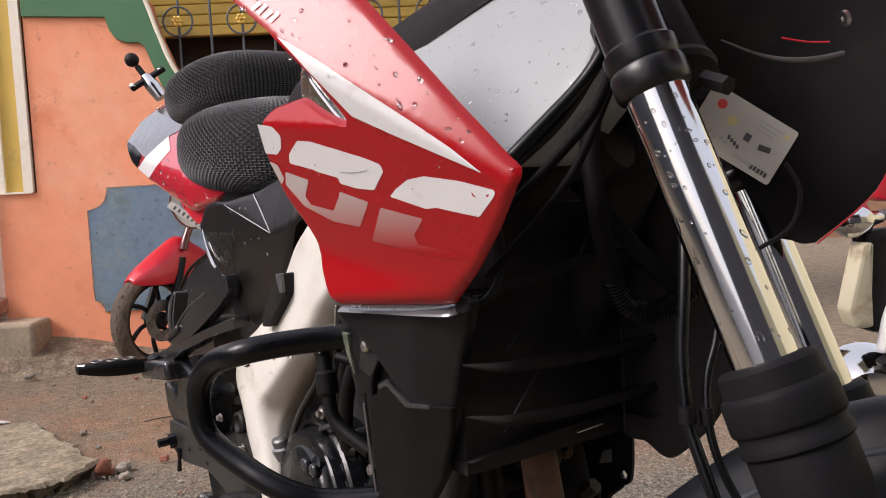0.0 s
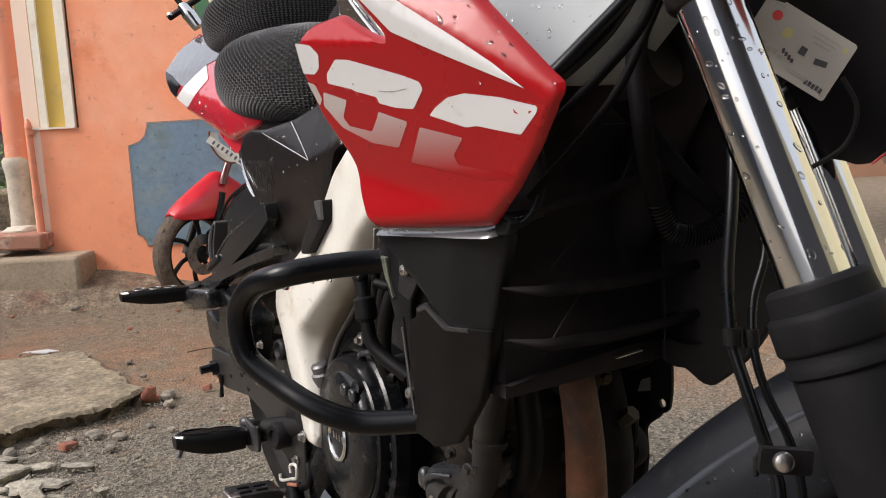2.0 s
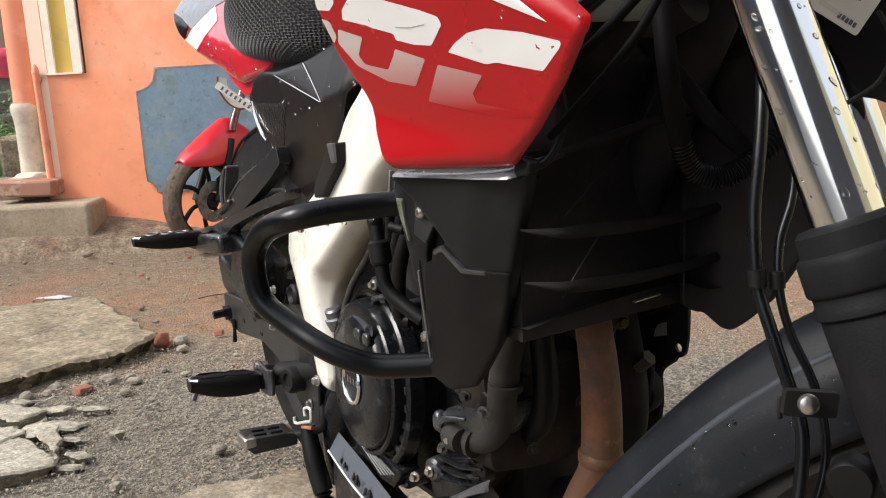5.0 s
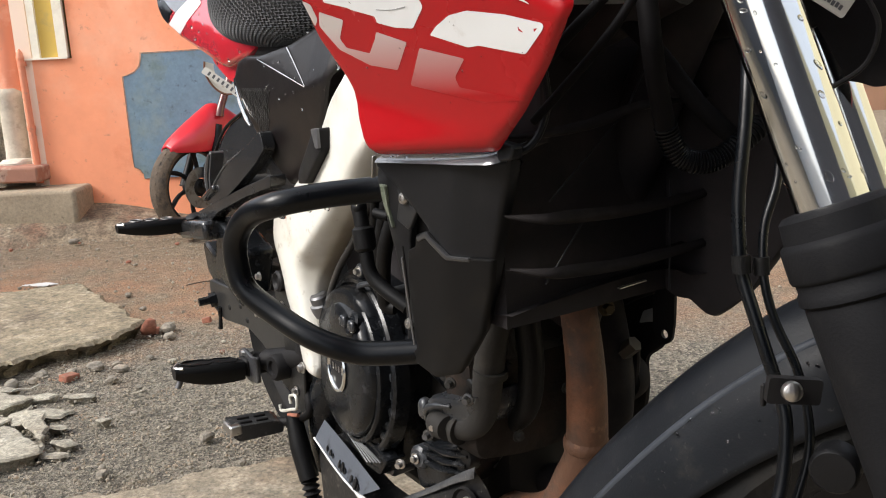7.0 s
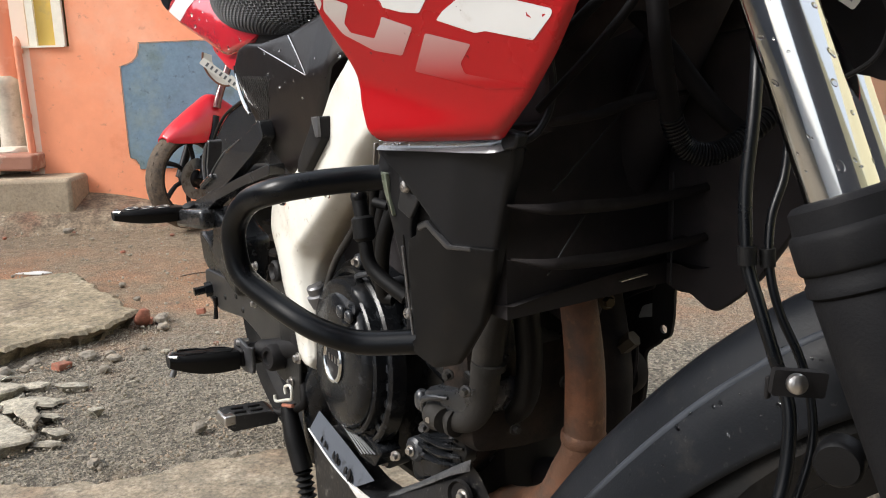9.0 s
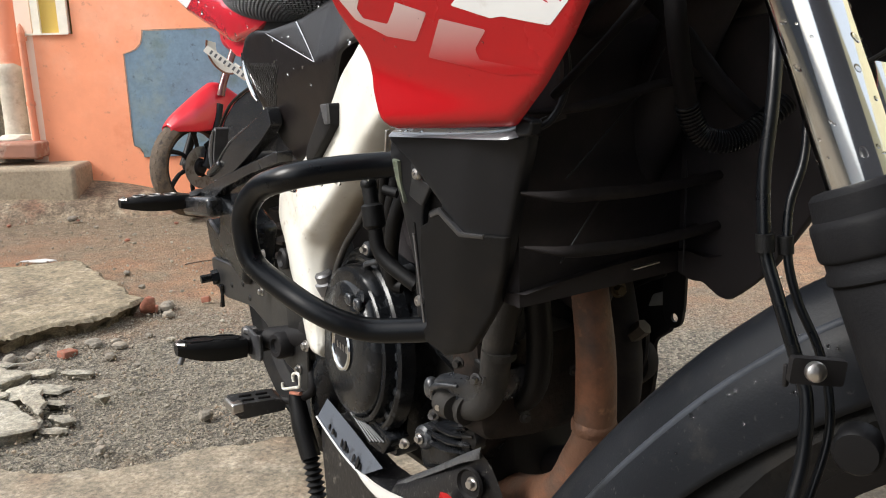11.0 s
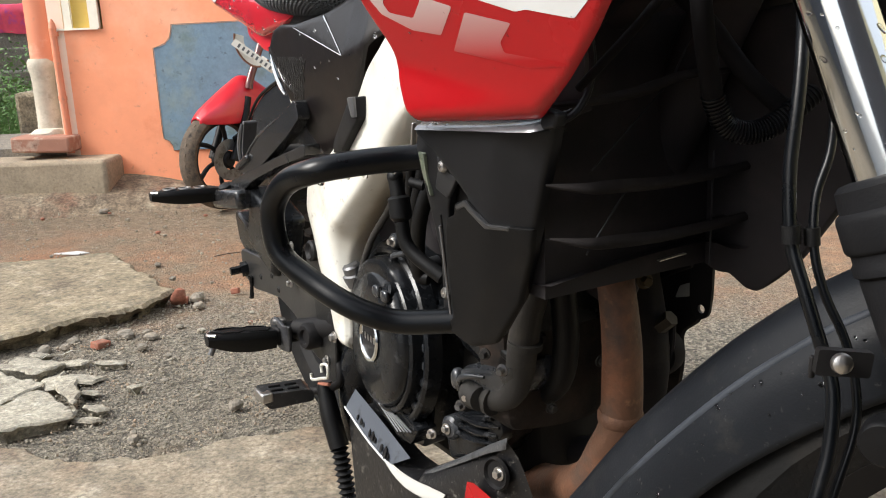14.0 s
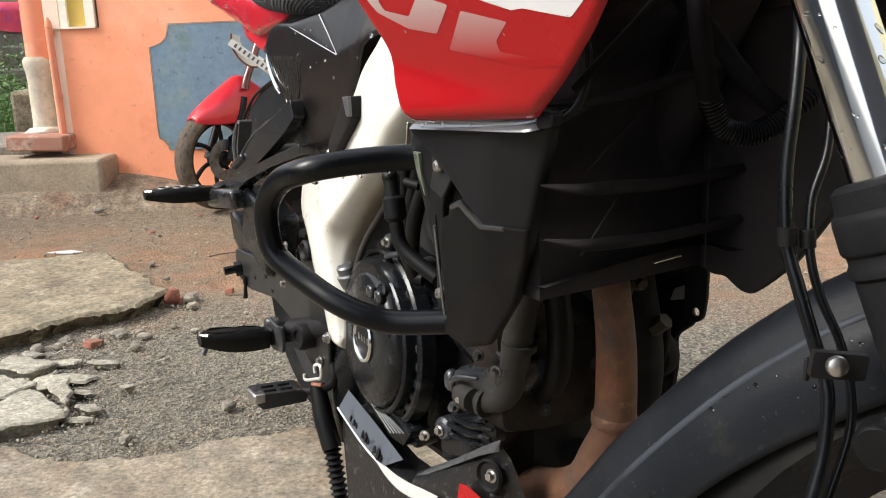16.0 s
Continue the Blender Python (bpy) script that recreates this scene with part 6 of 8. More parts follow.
GRIME = mat("engine_grime", (0.02, 0.0145, 0.0115), 0.8, 0.0, 0.35, 14, 0.4, 120, spec=0.2, stain=[((0.042, 0.027, 0.019), 9, 0.2), ((0.008, 0.007, 0.0065), 22, 0.3)])
front = part("engine_front", panel(rounded([(-0.12, 0.56), (0.03, 0.54), (0.06, 0.42), (0.03, 0.37), (-0.035, 0.372), (-0.11, 0.385)], 0.02, 4), lambda y, z: 0.0, 0.05, 0.01, 0.03), GRIME, bike, "grimy brown engine front")
front.matrix_local = Matrix(((0, -1, 0, -0.765), (1, 0, 0, 0), (0, 0, 1, 0), (0, 0, 0, 1)))
for k in range(5):
    part("cylinder_fin", box((-0.758 + 0.002 * k, -0.04, 0.405 + 0.033 * k), (0.03, 0.15, 0.006), (0, 8, 0)), GRIME, front)
for o in front.children:
    o.matrix_parent_inverse = front.matrix_local.inverted()
for y, z in ((-0.075, 0.5), (-0.06, 0.41), (0.015, 0.45)):
    part("bolt", bolt((-0.752, y, z), (1, 0, 0), 0.005, 0.006), HOSE, bike)
part("brass_bolt", bolt((-0.64, -0.0266, 0.583), (1, -0.3, 0), 0.006, 0.008), mat("dull_brass", (0.05, 0.036, 0.018), 0.45, 0.7, 0.25, 40, 0.1, 200), bike, "dull brass bolt")
# left of the engine: pump, fitting and the drilled bracket
housing = part("regulator", panel(rounded([(-0.7959, 0.56), (-0.7482, 0.568), (-0.698, 0.566), (-0.6934, 0.5224), (-0.6841, 0.4984), (-0.7132, 0.4762), (-0.7097, 0.4407), (-0.7151, 0.4029), (-0.755, 0.3683), (-0.7937, 0.3544)], 0.01, 4), lambda x, z: 0.108, 0.014, 0.006, 0.02, taper=0.008), PIT, bike, "dull black housing behind the exhaust pipe")
# pale panel that paints the lit pocket beside the housing
part("lit_pocket", panel(rounded([(-0.7146, 0.5356), (-0.6956, 0.5441), (-0.6906, 0.534), (-0.6937, 0.5273), (-0.7215, 0.5187)], 0.003, 3), lambda x, z: 0.1055, 0.002, 0.001), mat("lit_pocket_grey", (0.3, 0.3, 0.28), 0.6, 0.1, 0.3, 30, 0.1, 200), housing, "pale grey panel painted for a lit pocket")
part("housing_cap", lathe([(0.0, 0.012), (0.026, 0.01), (0.03, 0.004), (0.03, -0.01)], (-0.712, 0.07, 0.462), (0.35, -1, 0), 28), PIT, housing)
part("housing_rib", tube([(-0.74, 0.066, 0.4), (-0.705, 0.066, 0.425), (-0.69, 0.068, 0.47), (-0.69, 0.07, 0.51)], 0.004, 8), PIT, housing)
part("radiator_stay", prism(rounded([(-0.77, 0.6), (-0.69, 0.6), (-0.662, 0.575), (-0.69, 0.562), (-0.72, 0.545), (-0.77, 0.54)], 0.006, 3), 0.07, 0.074, "XZ"), PIT, bike, "black lower radiator stay", bevel=0.002)
fit_ = part("hose_fitting", tube([(-0.712, 0.045, 0.486), (-0.684, 0.05, 0.507)], 0.008, 6, 1), HOSE, bike, "dull brass hose fitting")
part("fitting_nut", tube([(-0.69, 0.049, 0.503), (-0.675, 0.052, 0.517)], 0.0095, 6, 1), mat("dusty_brass", (0.026, 0.02, 0.013), 0.6, 0.3, 0.3, 40, 0.15, 200), fit_)


def drilled(outline, centre, r, lo, hi, n=24):
    """A flat plate in x, z with one round hole through it."""
    ring_ = [(centre[0] + r * math.cos(2 * math.pi * k / n), centre[1] + r * math.sin(2 * math.pi * k / n)) for k in range(n)]
    bm = bmesh.new()
    loops = []
    for poly in (outline, ring_):
        vs = [bm.verts.new((a, b, 0)) for a, b in poly]
        loops.append(vs)
        for i in range(len(vs)):
            bm.edges.new((vs[i], vs[(i + 1) % len(vs)]))
    bmesh.ops.triangle_fill(bm, edges=bm.edges[:], use_beauty=True)
    bm.verts.index_update()
    flat_ = [(v.co.x, v.co.y) for v in bm.verts]
    tri = [tuple(v.index for v in f.verts) for f in bm.faces]
    walls = [[v.index for v in l] for l in loops]
    bm.free()
    m = len(flat_)
    V = [(a, lo, b) for a, b in flat_] + [(a, hi, b) for a, b in flat_]
    Fc = tri + [tuple(i + m for i in reversed(f)) for f in tri]
    for l in walls:
        Fc += [(l[i], l[(i + 1) % len(l)], l[(i + 1) % len(l)] + m, l[i] + m) for i in range(len(l))]
    return V, Fc


part("bracket", drilled(rounded([(-0.694, 0.625), (-0.659, 0.625), (-0.6605, 0.535), (-0.664, 0.512), (-0.674, 0.504), (-0.687, 0.507), (-0.6925, 0.525)], 0.006, 4), (-0.6747, 0.5176), 0.0052, 0.099, 0.103), DARK, bike, "black drilled bracket")

# ---- belly pan ----
BELLY = mat("muddy_belly_plastic", (0.0075, 0.0075, 0.0085), 0.33, 0, 0.3, 20, 0.1, 160, spec=0.35, stain=[((0.022, 0.02, 0.017), 12, 0.18), ((0.11, 0.105, 0.092), 60, 0.07), ((0.2, 0.19, 0.17), 150, 0.05)])
belly = part("belly_pan", panel(rounded([(-1.16, 0.25), (-1.152, 0.285), (-1.075, 0.262), (-1.012, 0.248), (-0.95, 0.25), (-0.9, 0.2), (-0.95, 0.13), (-1.13, 0.12)], 0.008, 3), lambda x, z: -0.135 - 0.08 * (0.25 - z) * (z < 0.25), 0.05, 0.006), BELLY, bike, "scratched black belly pan")
part("belly_edge", patch([[(-1.135, -0.13, 0.32), (-1.05, -0.13, 0.298), (-0.975, -0.128, 0.272)], [(-1.152, -0.14, 0.288), (-1.075, -0.142, 0.264), (-1.012, -0.14, 0.25)]], 3, 6), mat("grey_lip_paint", (0.085, 0.095, 0.115), 0.35, 0.2, 0.1, 20, 0.05, 200, stain=((0.012, 0.012, 0.012), 34, 0.12)), belly, "grey painted lip with chipped paint")
for u, r in ((0.22, 0.006), (0.3, 0.008), (0.36, 0.005), (0.5, 0.007), (0.56, 0.009), (0.62, 0.006), (0.76, 0.008), (0.84, 0.01), (0.9, 0.007)):
    p_ = Vector((-1.15, -0.1405, 0.289)).lerp(Vector((-1.014, -0.141, 0.2515)), u) + Vector((0.006, 0.0012, 0.0035))
    part("paint_chip", moved(blob((0, 0, 0), r, int(u * 100), 0.12, 9), Matrix.Translation(p_) @ Vector((-0.3, -0.9, 0.35)).to_track_quat("Z", "Y").to_matrix().to_4x4()), DARK, belly)
part("belly_seam", tube([(-1.152, -0.142, 0.288), (-1.075, -0.144, 0.264), (-1.012, -0.142, 0.25), (-0.97, -0.136, 0.245)], 0.0016, 8), WHITE_DECAL, belly, "pale edge line")
part("belly_front", patch([[(-0.954, -0.117, 0.26), (-0.854, -0.115, 0.322), (-0.798, -0.112, 0.353), (-0.772, -0.11, 0.374)], [(-0.95, -0.14, 0.23), (-0.86, -0.13, 0.28), (-0.79, -0.12, 0.32), (-0.745, -0.105, 0.345)], [(-0.95, -0.14, 0.14), (-0.86, -0.13, 0.17), (-0.77, -0.11, 0.2), (-0.72, -0.08, 0.22)]], 4, 4), BELLY, bike, "muddy black front of the belly pan")
part("belly_lip", patch([[(-0.9472, -0.117, 0.2625), (-0.8519, -0.117, 0.3245), (-0.7963, -0.116, 0.3622), (-0.7623, -0.115, 0.3838)], [(-0.948, -0.1215, 0.2595), (-0.8525, -0.1215, 0.3205), (-0.797, -0.12, 0.3575), (-0.761, -0.118, 0.378)], [(-0.949, -0.1235, 0.255), (-0.853, -0.1235, 0.315), (-0.797, -0.122, 0.351), (-0.76, -0.119, 0.371)]], 3, 6), mat("scraped_grey_lip", (0.075, 0.076, 0.08), 0.38, 0.3, 0.4, 40, 0.12, 200, stain=[((0.018, 0.017, 0.016), 40, 0.3), ((0.3, 0.3, 0.3), 70, 0.08)]), bike, "scraped pale upper lip of the belly pan")
part("belly_hole", lathe([(0.02, 0), (0.018, 0.004), (0.008, -0.012), (0.0, -0.012)], (-0.775, -0.122, 0.335), (0.2, -1, 0.1), 22), DARK, bike)
part("bolt", bolt((-0.772, -0.121, 0.336), (0.2, -1, 0.1), 0.0055, 0.006), STEEL, bike)
part("belly_stripe", sticker([(-0.8172, 0.3109), (-0.8028, 0.3145), (-0.7709, 0.3102), (-0.7581, 0.2999), (-0.8228, 0.2688), (-0.8237, 0.2856)], lambda x, z: -0.1335 + 0.05 * (x + 0.82), 0.004), RED, belly, "red graphic")
part("belly_stripe", tube([(-1.036, -0.1405, 0.254), (-1.0, -0.1415, 0.2472), (-0.959, -0.142, 0.2465), (-0.914, -0.1405, 0.2525), (-0.873, -0.1385, 0.2615)], [0.0015, 0.005, 0.0075, 0.0085, 0.006], 10, 5, 0.2), INK_PALE, belly, "scuffed pale curved graphic")

# ---- rear end behind the pegs ----
part("inner_fender", prism(rounded([(-1.61, 0.765), (-1.5, 0.76), (-1.38, 0.7), (-1.4, 0.6), (-1.4322, 0.5869), (-1.78, 0.53), (-1.8387, 0.5482), (-1.75, 0.6549), (-1.6957, 0.7155)], 0.02, 3), -0.028, 0.0, "XZ"), WET_CAST, bike, "black inner splash guard", bevel=0.004)
hugger = part("hugger", prism(rounded([(-1.49, 0.775), (-1.6105, 0.7396), (-1.6727, 0.7067), (-1.7348, 0.6522), (-1.782, 0.59), (-1.8, 0.548), (-1.7611, 0.5501), (-1.69, 0.59), (-1.5837, 0.662), (-1.46, 0.7), (-1.44, 0.745)], 0.014, 3), -0.06, -0.01, "XZ"), WET_CAST, bike, "black inner mudguard", bevel=0.004)
part("hugger_lip", tube([(-1.49, -0.062, 0.775), (-1.6105, -0.062, 0.7396), (-1.6727, -0.062, 0.7067), (-1.7348, -0.062, 0.6522), (-1.78, -0.062, 0.592)], 0.003, 8), PLASTIC, hugger)
part("hugger_edge", tube([(-1.43, -0.07, 0.748), (-1.428, -0.07, 0.728), (-1.418, -0.07, 0.708), (-1.4, -0.07, 0.694)], [0.012, 0.009, 0.006, 0.003], 12, 6, 0.5), CREAM, bike, "pale wheel rim lip between the arms")
disc = part("wheel_guard", prism(rounded([(-1.612, 0.692), (-1.6188, 0.6814), (-1.6387, 0.6368), (-1.6342, 0.572), (-1.624, 0.574), (-1.627, 0.637), (-1.603, 0.688)], 0.004, 3), -0.106, -0.08, "XZ"), ALLOY, bike, "scuffed grey wheel guard edge", bevel=0.003)
part("guard_rim", tube([(-1.61, -0.108, 0.686), (-1.625, -0.108, 0.665), (-1.637, -0.108, 0.635), (-1.634, -0.108, 0.592)], [0.002, 0.005, 0.005, 0.002], 8, 6), LIP_GREY, disc, "worn bright rim")
plate_low = part("caliper_plate", prism(rounded([(-1.705, 0.5024), (-1.6769, 0.5092), (-1.6092, 0.4857), (-1.572, 0.4472), (-1.5913, 0.4321), (-1.6479, 0.4248), (-1.69, 0.4459)], 0.012, 3), -0.108, -0.08, "XZ"), ENGINE, bike, "grey scuffed caliper plate", bevel=0.004)
part("plate_rib", tube([(-1.668, -0.11, 0.504), (-1.615, -0.11, 0.482), (-1.585, -0.11, 0.445)], 0.004, 8, 6), ALLOY, plate_low)
swing = part("swingarm", prism(rounded([(-1.67, 0.435), (-1.5442, 0.44), (-1.3626, 0.455), (-1.2, 0.44), (-1.2, 0.3), (-1.33, 0.315), (-1.4, 0.365), (-1.47, 0.38), (-1.6, 0.366), (-1.665, 0.38)], 0.012, 3), -0.115, -0.07, "XZ"), mat("swingarm_grey", (0.016, 0.0155, 0.0155), 0.42, 0.0, 0.2, 18, 0.06, 200, stain=[((0.03, 0.027, 0.024), 12, 0.25), ((0.006, 0.006, 0.006), 70, 0.06)]), bike, "grey black flat swingarm", bevel=0.006)
for x, z in ((-1.5, 0.415), (-1.42, 0.42), (-1.47, 0.395), (-1.56, 0.4)):
    part("mud_spot", lathe([(0.006, 0), (0.004, 0.002), (0.0, 0.002)], (x, -0.115, z), (0, -1, 0), 10), DARK, swing)
part("axle_nut", join(tube([(-1.645, -0.1, 0.4), (-1.65, -0.146, 0.396)], 0.008, 6, 1), tube([(-1.64, -0.112, 0.4), (-1.643, -0.126, 0.398)], 0.0145, 6, 1), tube([(-1.61, -0.118, 0.39), (-1.612, -0.118, 0.37), (-1.618, -0.118, 0.345)], [0.006, 0.0035, 0.005], 8)), ENGINE, bike, "black axle nut with a tab washer")
part("brake_caliper", box((-1.5, -0.1, 0.5), (0.14, 0.06, 0.12), (0, 20, 0)), ENGINE, bike, bevel=0.012)
for x, z in ((-1.42, 0.46), (-1.36, 0.5), (-1.46, 0.56), (-1.38, 0.43)):
    part("bolt", bolt((x, -0.125, z), (0, -1, 0), 0.005, 0.006), STEEL, bike)
part("fluid_pot", box((-1.42, -0.08, 0.63), (0.05, 0.04, 0.06)), HOSE, bike, bevel=0.008)
part("pivot_plate", panel(rounded([(-1.27, 0.52), (-1.2, 0.5), (-1.16, 0.38), (-1.2, 0.3), (-1.3, 0.33), (-1.32, 0.45)], 0.015, 3), lambda x, z: -0.11, 0.03, 0.006), ENGINE, bike)
part("frame_knob", lathe([(0.016, 0), (0.017, 0.012), (0.013, 0.015), (0.008, 0.01)], (-1.255, -0.125, 0.512), (0, -1, 0.1), 20), DARK, bike)
part("frame_leg", tube([(-1.15, -0.07, 0.4), (-1.2, -0.09, 0.32), (-1.22, -0.09, 0.2)], [0.04, 0.035, 0.025], 14), ENGINE, bike)
part("pivot_bolt", lathe([(0.02, 0), (0.02, 0.01), (0.012, 0.014)], (-1.215, -0.115, 0.405), (0, -1, 0), 18), DARK, bike)
part("stand_leg", tube([(-1.2, 0.12, 0.3), (-1.15, 0.24, 0.14), (-1.12, 0.3, 0.015)], 0.011, 12), DARK, bike)


def wheel(parent_ob, c, axle, radius, width, spokes, tyre_label, rubber=None):
    ax = Vector(axle).normalized()
    w = width / 2
    t = part("tyre", lathe([(radius * 0.76, -w * 0.7), (radius * 0.86, -w), (radius * 0.95, -w * 0.8), (radius, -w * 0.3), (radius, w * 0.3), (radius * 0.95, w * 0.8), (radius * 0.86, w), (radius * 0.76, w * 0.7), (radius * 0.76, -w * 0.7)], c, ax, 48), rubber or TYRE, parent_ob, tyre_label)
    ring = part("rim", lathe([(radius * 0.77, -w * 0.75), (radius * 0.7, -w * 0.5), (radius * 0.68, 0), (radius * 0.7, w * 0.5), (radius * 0.77, w * 0.75), (radius * 0.77, -w * 0.75)], c, ax, 48), DARK, parent_ob)
    s = ax.orthogonal().normalized()
    u = ax.cross(s)
    for k in range(spokes):
        a = 2 * math.pi * k / spokes
        d = math.cos(a) * s + math.sin(a) * u
        e = math.cos(a + 0.22) * s + math.sin(a + 0.22) * u
        part("spoke", tube([Vector(c) + d * radius * 0.12, Vector(c) + d * radius * 0.4, Vector(c) + e * radius * 0.7], [0.014, 0.011, 0.013], 8, 3), DARK, ring)
    part("hub", lathe([(0.03, -w * 1.1), (0.045, -w * 0.8), (0.045, w * 0.8), (0.03, w * 1.1)], c, ax, 20), DARK, parent_ob)


wheel(bike, (-1.68, 0.1, 0.29), (0, 1, 0), 0.285, 0.11, 5, "black rear tyre", TYRE_BLACK)

# ---- steering: f ahead, l to the left, z up, turned to the left of the frame ----
FD, LD = Vector((0.931, 0.365, 0)), Vector((-0.365, 0.931, 0))
MID = Vector((-0.3545, -0.0479, 0))
S = lambda f, l, z: MID + FD * f + LD * l + Vector((0, 0, z))
RAKE = Vector((0.3593, 0.0809, -0.9297))
FORK = Vector((-0.2942, -0.1855, 0.7585))
for sidesign, word in ((-1, "near"), (1, "far")):
    top = FORK if sidesign < 0 else Vector((-0.3803, 0.0304, 0.6882))
    fork = part("fork_tube", lathe([(0.0203, -0.46), (0.0203, 0.02)], top, RAKE, 40), CHROME, bike, "wet chromed fork tube")
    part("fork_seal", lathe([(0.0206, 0.006), (0.028, 0.007), (0.031, 0.01), (0.032, 0.022), (0.0345, 0.024), (0.0352, 0.027), (0.0354, 0.043), (0.0345, 0.045), (0.033, 0.046), (0.033, 0.051), (0.0345, 0.053), (0.0345, 0.058), (0.032, 0.06)], top, RAKE, 36), SEAL, bike, "black rubber dust seal")
    part("fork_lower", lathe([(0.031, 0.058), (0.0325, 0.062), (0.032, 0.09), (0.03, 0.2), (0.029, 0.4), (0.031, 0.48), (0.02, 0.49)], top, RAKE, 32), SEAL, bike, "black fork lower leg")
    yoke = part("yoke_clamp", lathe([(0.0215, -0.2180), (0.0246, -0.2150), (0.0246, -0.2040), (0.0238, -0.2020), (0.0252, -0.1995), (0.0252, -0.1880), (0.0238, -0.1845), (0.0213, -0.1825)], top + RAKE * 0.009, RAKE, 36), YOKE, bike, "glossy black fork clamp")
    part("yoke_ring", lathe([(0.0225, -0.2230), (0.0275, -0.2215), (0.0292, -0.2170), (0.0275, -0.2125), (0.0225, -0.2110)], top + RAKE * 0.009, RAKE + 0.32 * LD * sidesign, 36), DARK, yoke)
    part("fork_shroud", lathe([(0.0215, -0.4040), (0.0215, -0.2120)], top + RAKE * 0.009, RAKE, 32), YOKE, bike)
part("yoke_bridge", tube([(-0.385, -0.19, 0.965), S(-0.13, 0.0, 0.99), S(-0.115, 0.1, 0.975)], 0.024, 14), DARK, bike)
part("yoke_bolt", join(tube([S(-0.036, -0.106, 0.93), S(-0.018, -0.116, 0.923)], 0.0065, 6, 1)), DARK, bike, "dark hex bolt head")

# mudguard over the front wheel
PATHF = [(-0.335, 0.3), (-0.3, 0.345), (-0.262, 0.393), (-0.215, 0.461), (-0.164, 0.524), (-0.117, 0.575), (-0.075, 0.613), (-0.037, 0.643), (0.03, 0.68), (0.12, 0.7), (0.22, 0.69), (0.32, 0.64), (0.4, 0.56)]
SECT = [(0.0, 0.01), (-0.022, 0.0045), (-0.04, -0.017), (-0.05, -0.031), (-0.0555, -0.058), (-0.058, -0.084)]
rows = []
for i, (f, z) in enumerate(PATHF):
    a, b = PATHF[max(i - 1, 0)], PATHF[min(i + 1, len(PATHF) - 1)]
    t = Vector((b[0] - a[0], b[1] - a[1])).normalized()
    nrm = Vector((-t.y, t.x))
    if nrm.y < 0:
        nrm = -nrm
    deep = [0.95, 0.9, 0.85, 0.8, 0.8, 0.85, 0.88, 0.9, 0.9, 0.9, 0.8, 0.7, 0.6][i]
    sec = [(l, d * (deep if d < -0.04 else 1)) for l, d in SECT]
    full = [(l, d) for l, d in reversed(sec)] + [(-l, d) for l, d in sec[1:]]
    rows.append([tuple(S(f + nrm.x * d, l, z + nrm.y * d)) for l, d in full])
V, Fc = patch(rows, 4, 3)
GUARD = list(rows)
fender = part("front_fender", (V, Fc), FENDER, bike, "matt black front mudguard with rain drops")
fs = fender.modifiers.new("thick", "SOLIDIFY")
fs.thickness, fs.offset = 0.004, -1
# paler tube sunk in the fold, drawing the highlight seen along it
part("fold_highlight", tube([Vector(r[3]) + ((Vector(r[0]) + Vector(r[-1])) / 2 - Vector(r[3])).normalized() * 0.0034 for r in rows], 0.0046, 18, 5), mat("fold_highlight_grey", (0.032, 0.036, 0.044), 0.5, 0, 0.3, 14, 0.03, 300, stain=((0.017, 0.019, 0.022), 10, 0.3), spec=0.15), fender, "pale line painted for the highlight on the fold")
for k in (4, 6):
    part("clip_hole", lathe([(0.006, 0), (0.006, 0.002), (0.003, 0.001), (0.0, 0.001)], Vector(rows[k][3]) - LD * 0.004 - Vector((0, 0, 0.03)), -LD, 14), DARK, fender)
wheel(bike, S(0.16, 0, 0.33), LD, 0.33, 0.11, 5, "black front tyre", TYRE_BLACK)
part("axle", tube([S(0.16, -0.13, 0.33), S(0.16, 0.13, 0.33)], 0.012, 12), STEEL, bike)
part("fork_cap", lathe([(0.0145, -0.01), (0.0145, 0.004), (0.0125, 0.0065), (0.0, 0.007)], (-0.283, -0.182, 0.5917), -LD, 26), PLASTIC, bike, "round black cap")

# cable clamp on the fork leg, with its bolt
cl = part("cable_clamp", prism(rounded([(-0.009, -0.0085), (0.0245, -0.008), (0.0245, 0.0085), (-0.009, 0.0085)], 0.002, 2), 0, 0.006, "XZ"), DARK, bike, "black cable clamp plate")
cl.matrix_local = Matrix.Translation((-0.322, -0.184, 0.632)) @ Matrix(((0.56, 0.83, 0, 0), (0.83, -0.56, 0, 0), (0.0, 0, 1, 0), (0, 0, 0, 1)))
cl.data.transform(Matrix.Rotation(radians(6), 4, "Y"))
part("clamp_bolt", lathe([(0.0064, 0), (0.0066, 0.002), (0.006, 0.0042), (0.004, 0.0055), (0.0, 0.006)], (-0.3115, -0.187, 0.634), (0.8, -0.58, 0.12), 26), STEEL, bike, "shiny domed bolt head")
part("clamp_hook", box((-0.3285, -0.1904, 0.627), (0.003, 0.004, 0.015)), DARK, bike, bevel=0.001)
part("brake_hose", tube([(-0.46, -0.06, 0.87), (-0.42, -0.1, 0.86), (-0.392, -0.132, 0.83), (-0.382, -0.146, 0.79), (-0.378, -0.156, 0.744), (-0.372, -0.161, 0.708), (-0.368, -0.162, 0.69), (-0.358, -0.163, 0.668), (-0.348, -0.163, 0.645), (-0.338, -0.162, 0.62), (-0.33, -0.164, 0.6), (-0.325, -0.172, 0.566), (-0.324, -0.185, 0.53), (-0.325, -0.2, 0.48)], 0.0045, 12), GLOSS, bike, "glossy black brake hose")
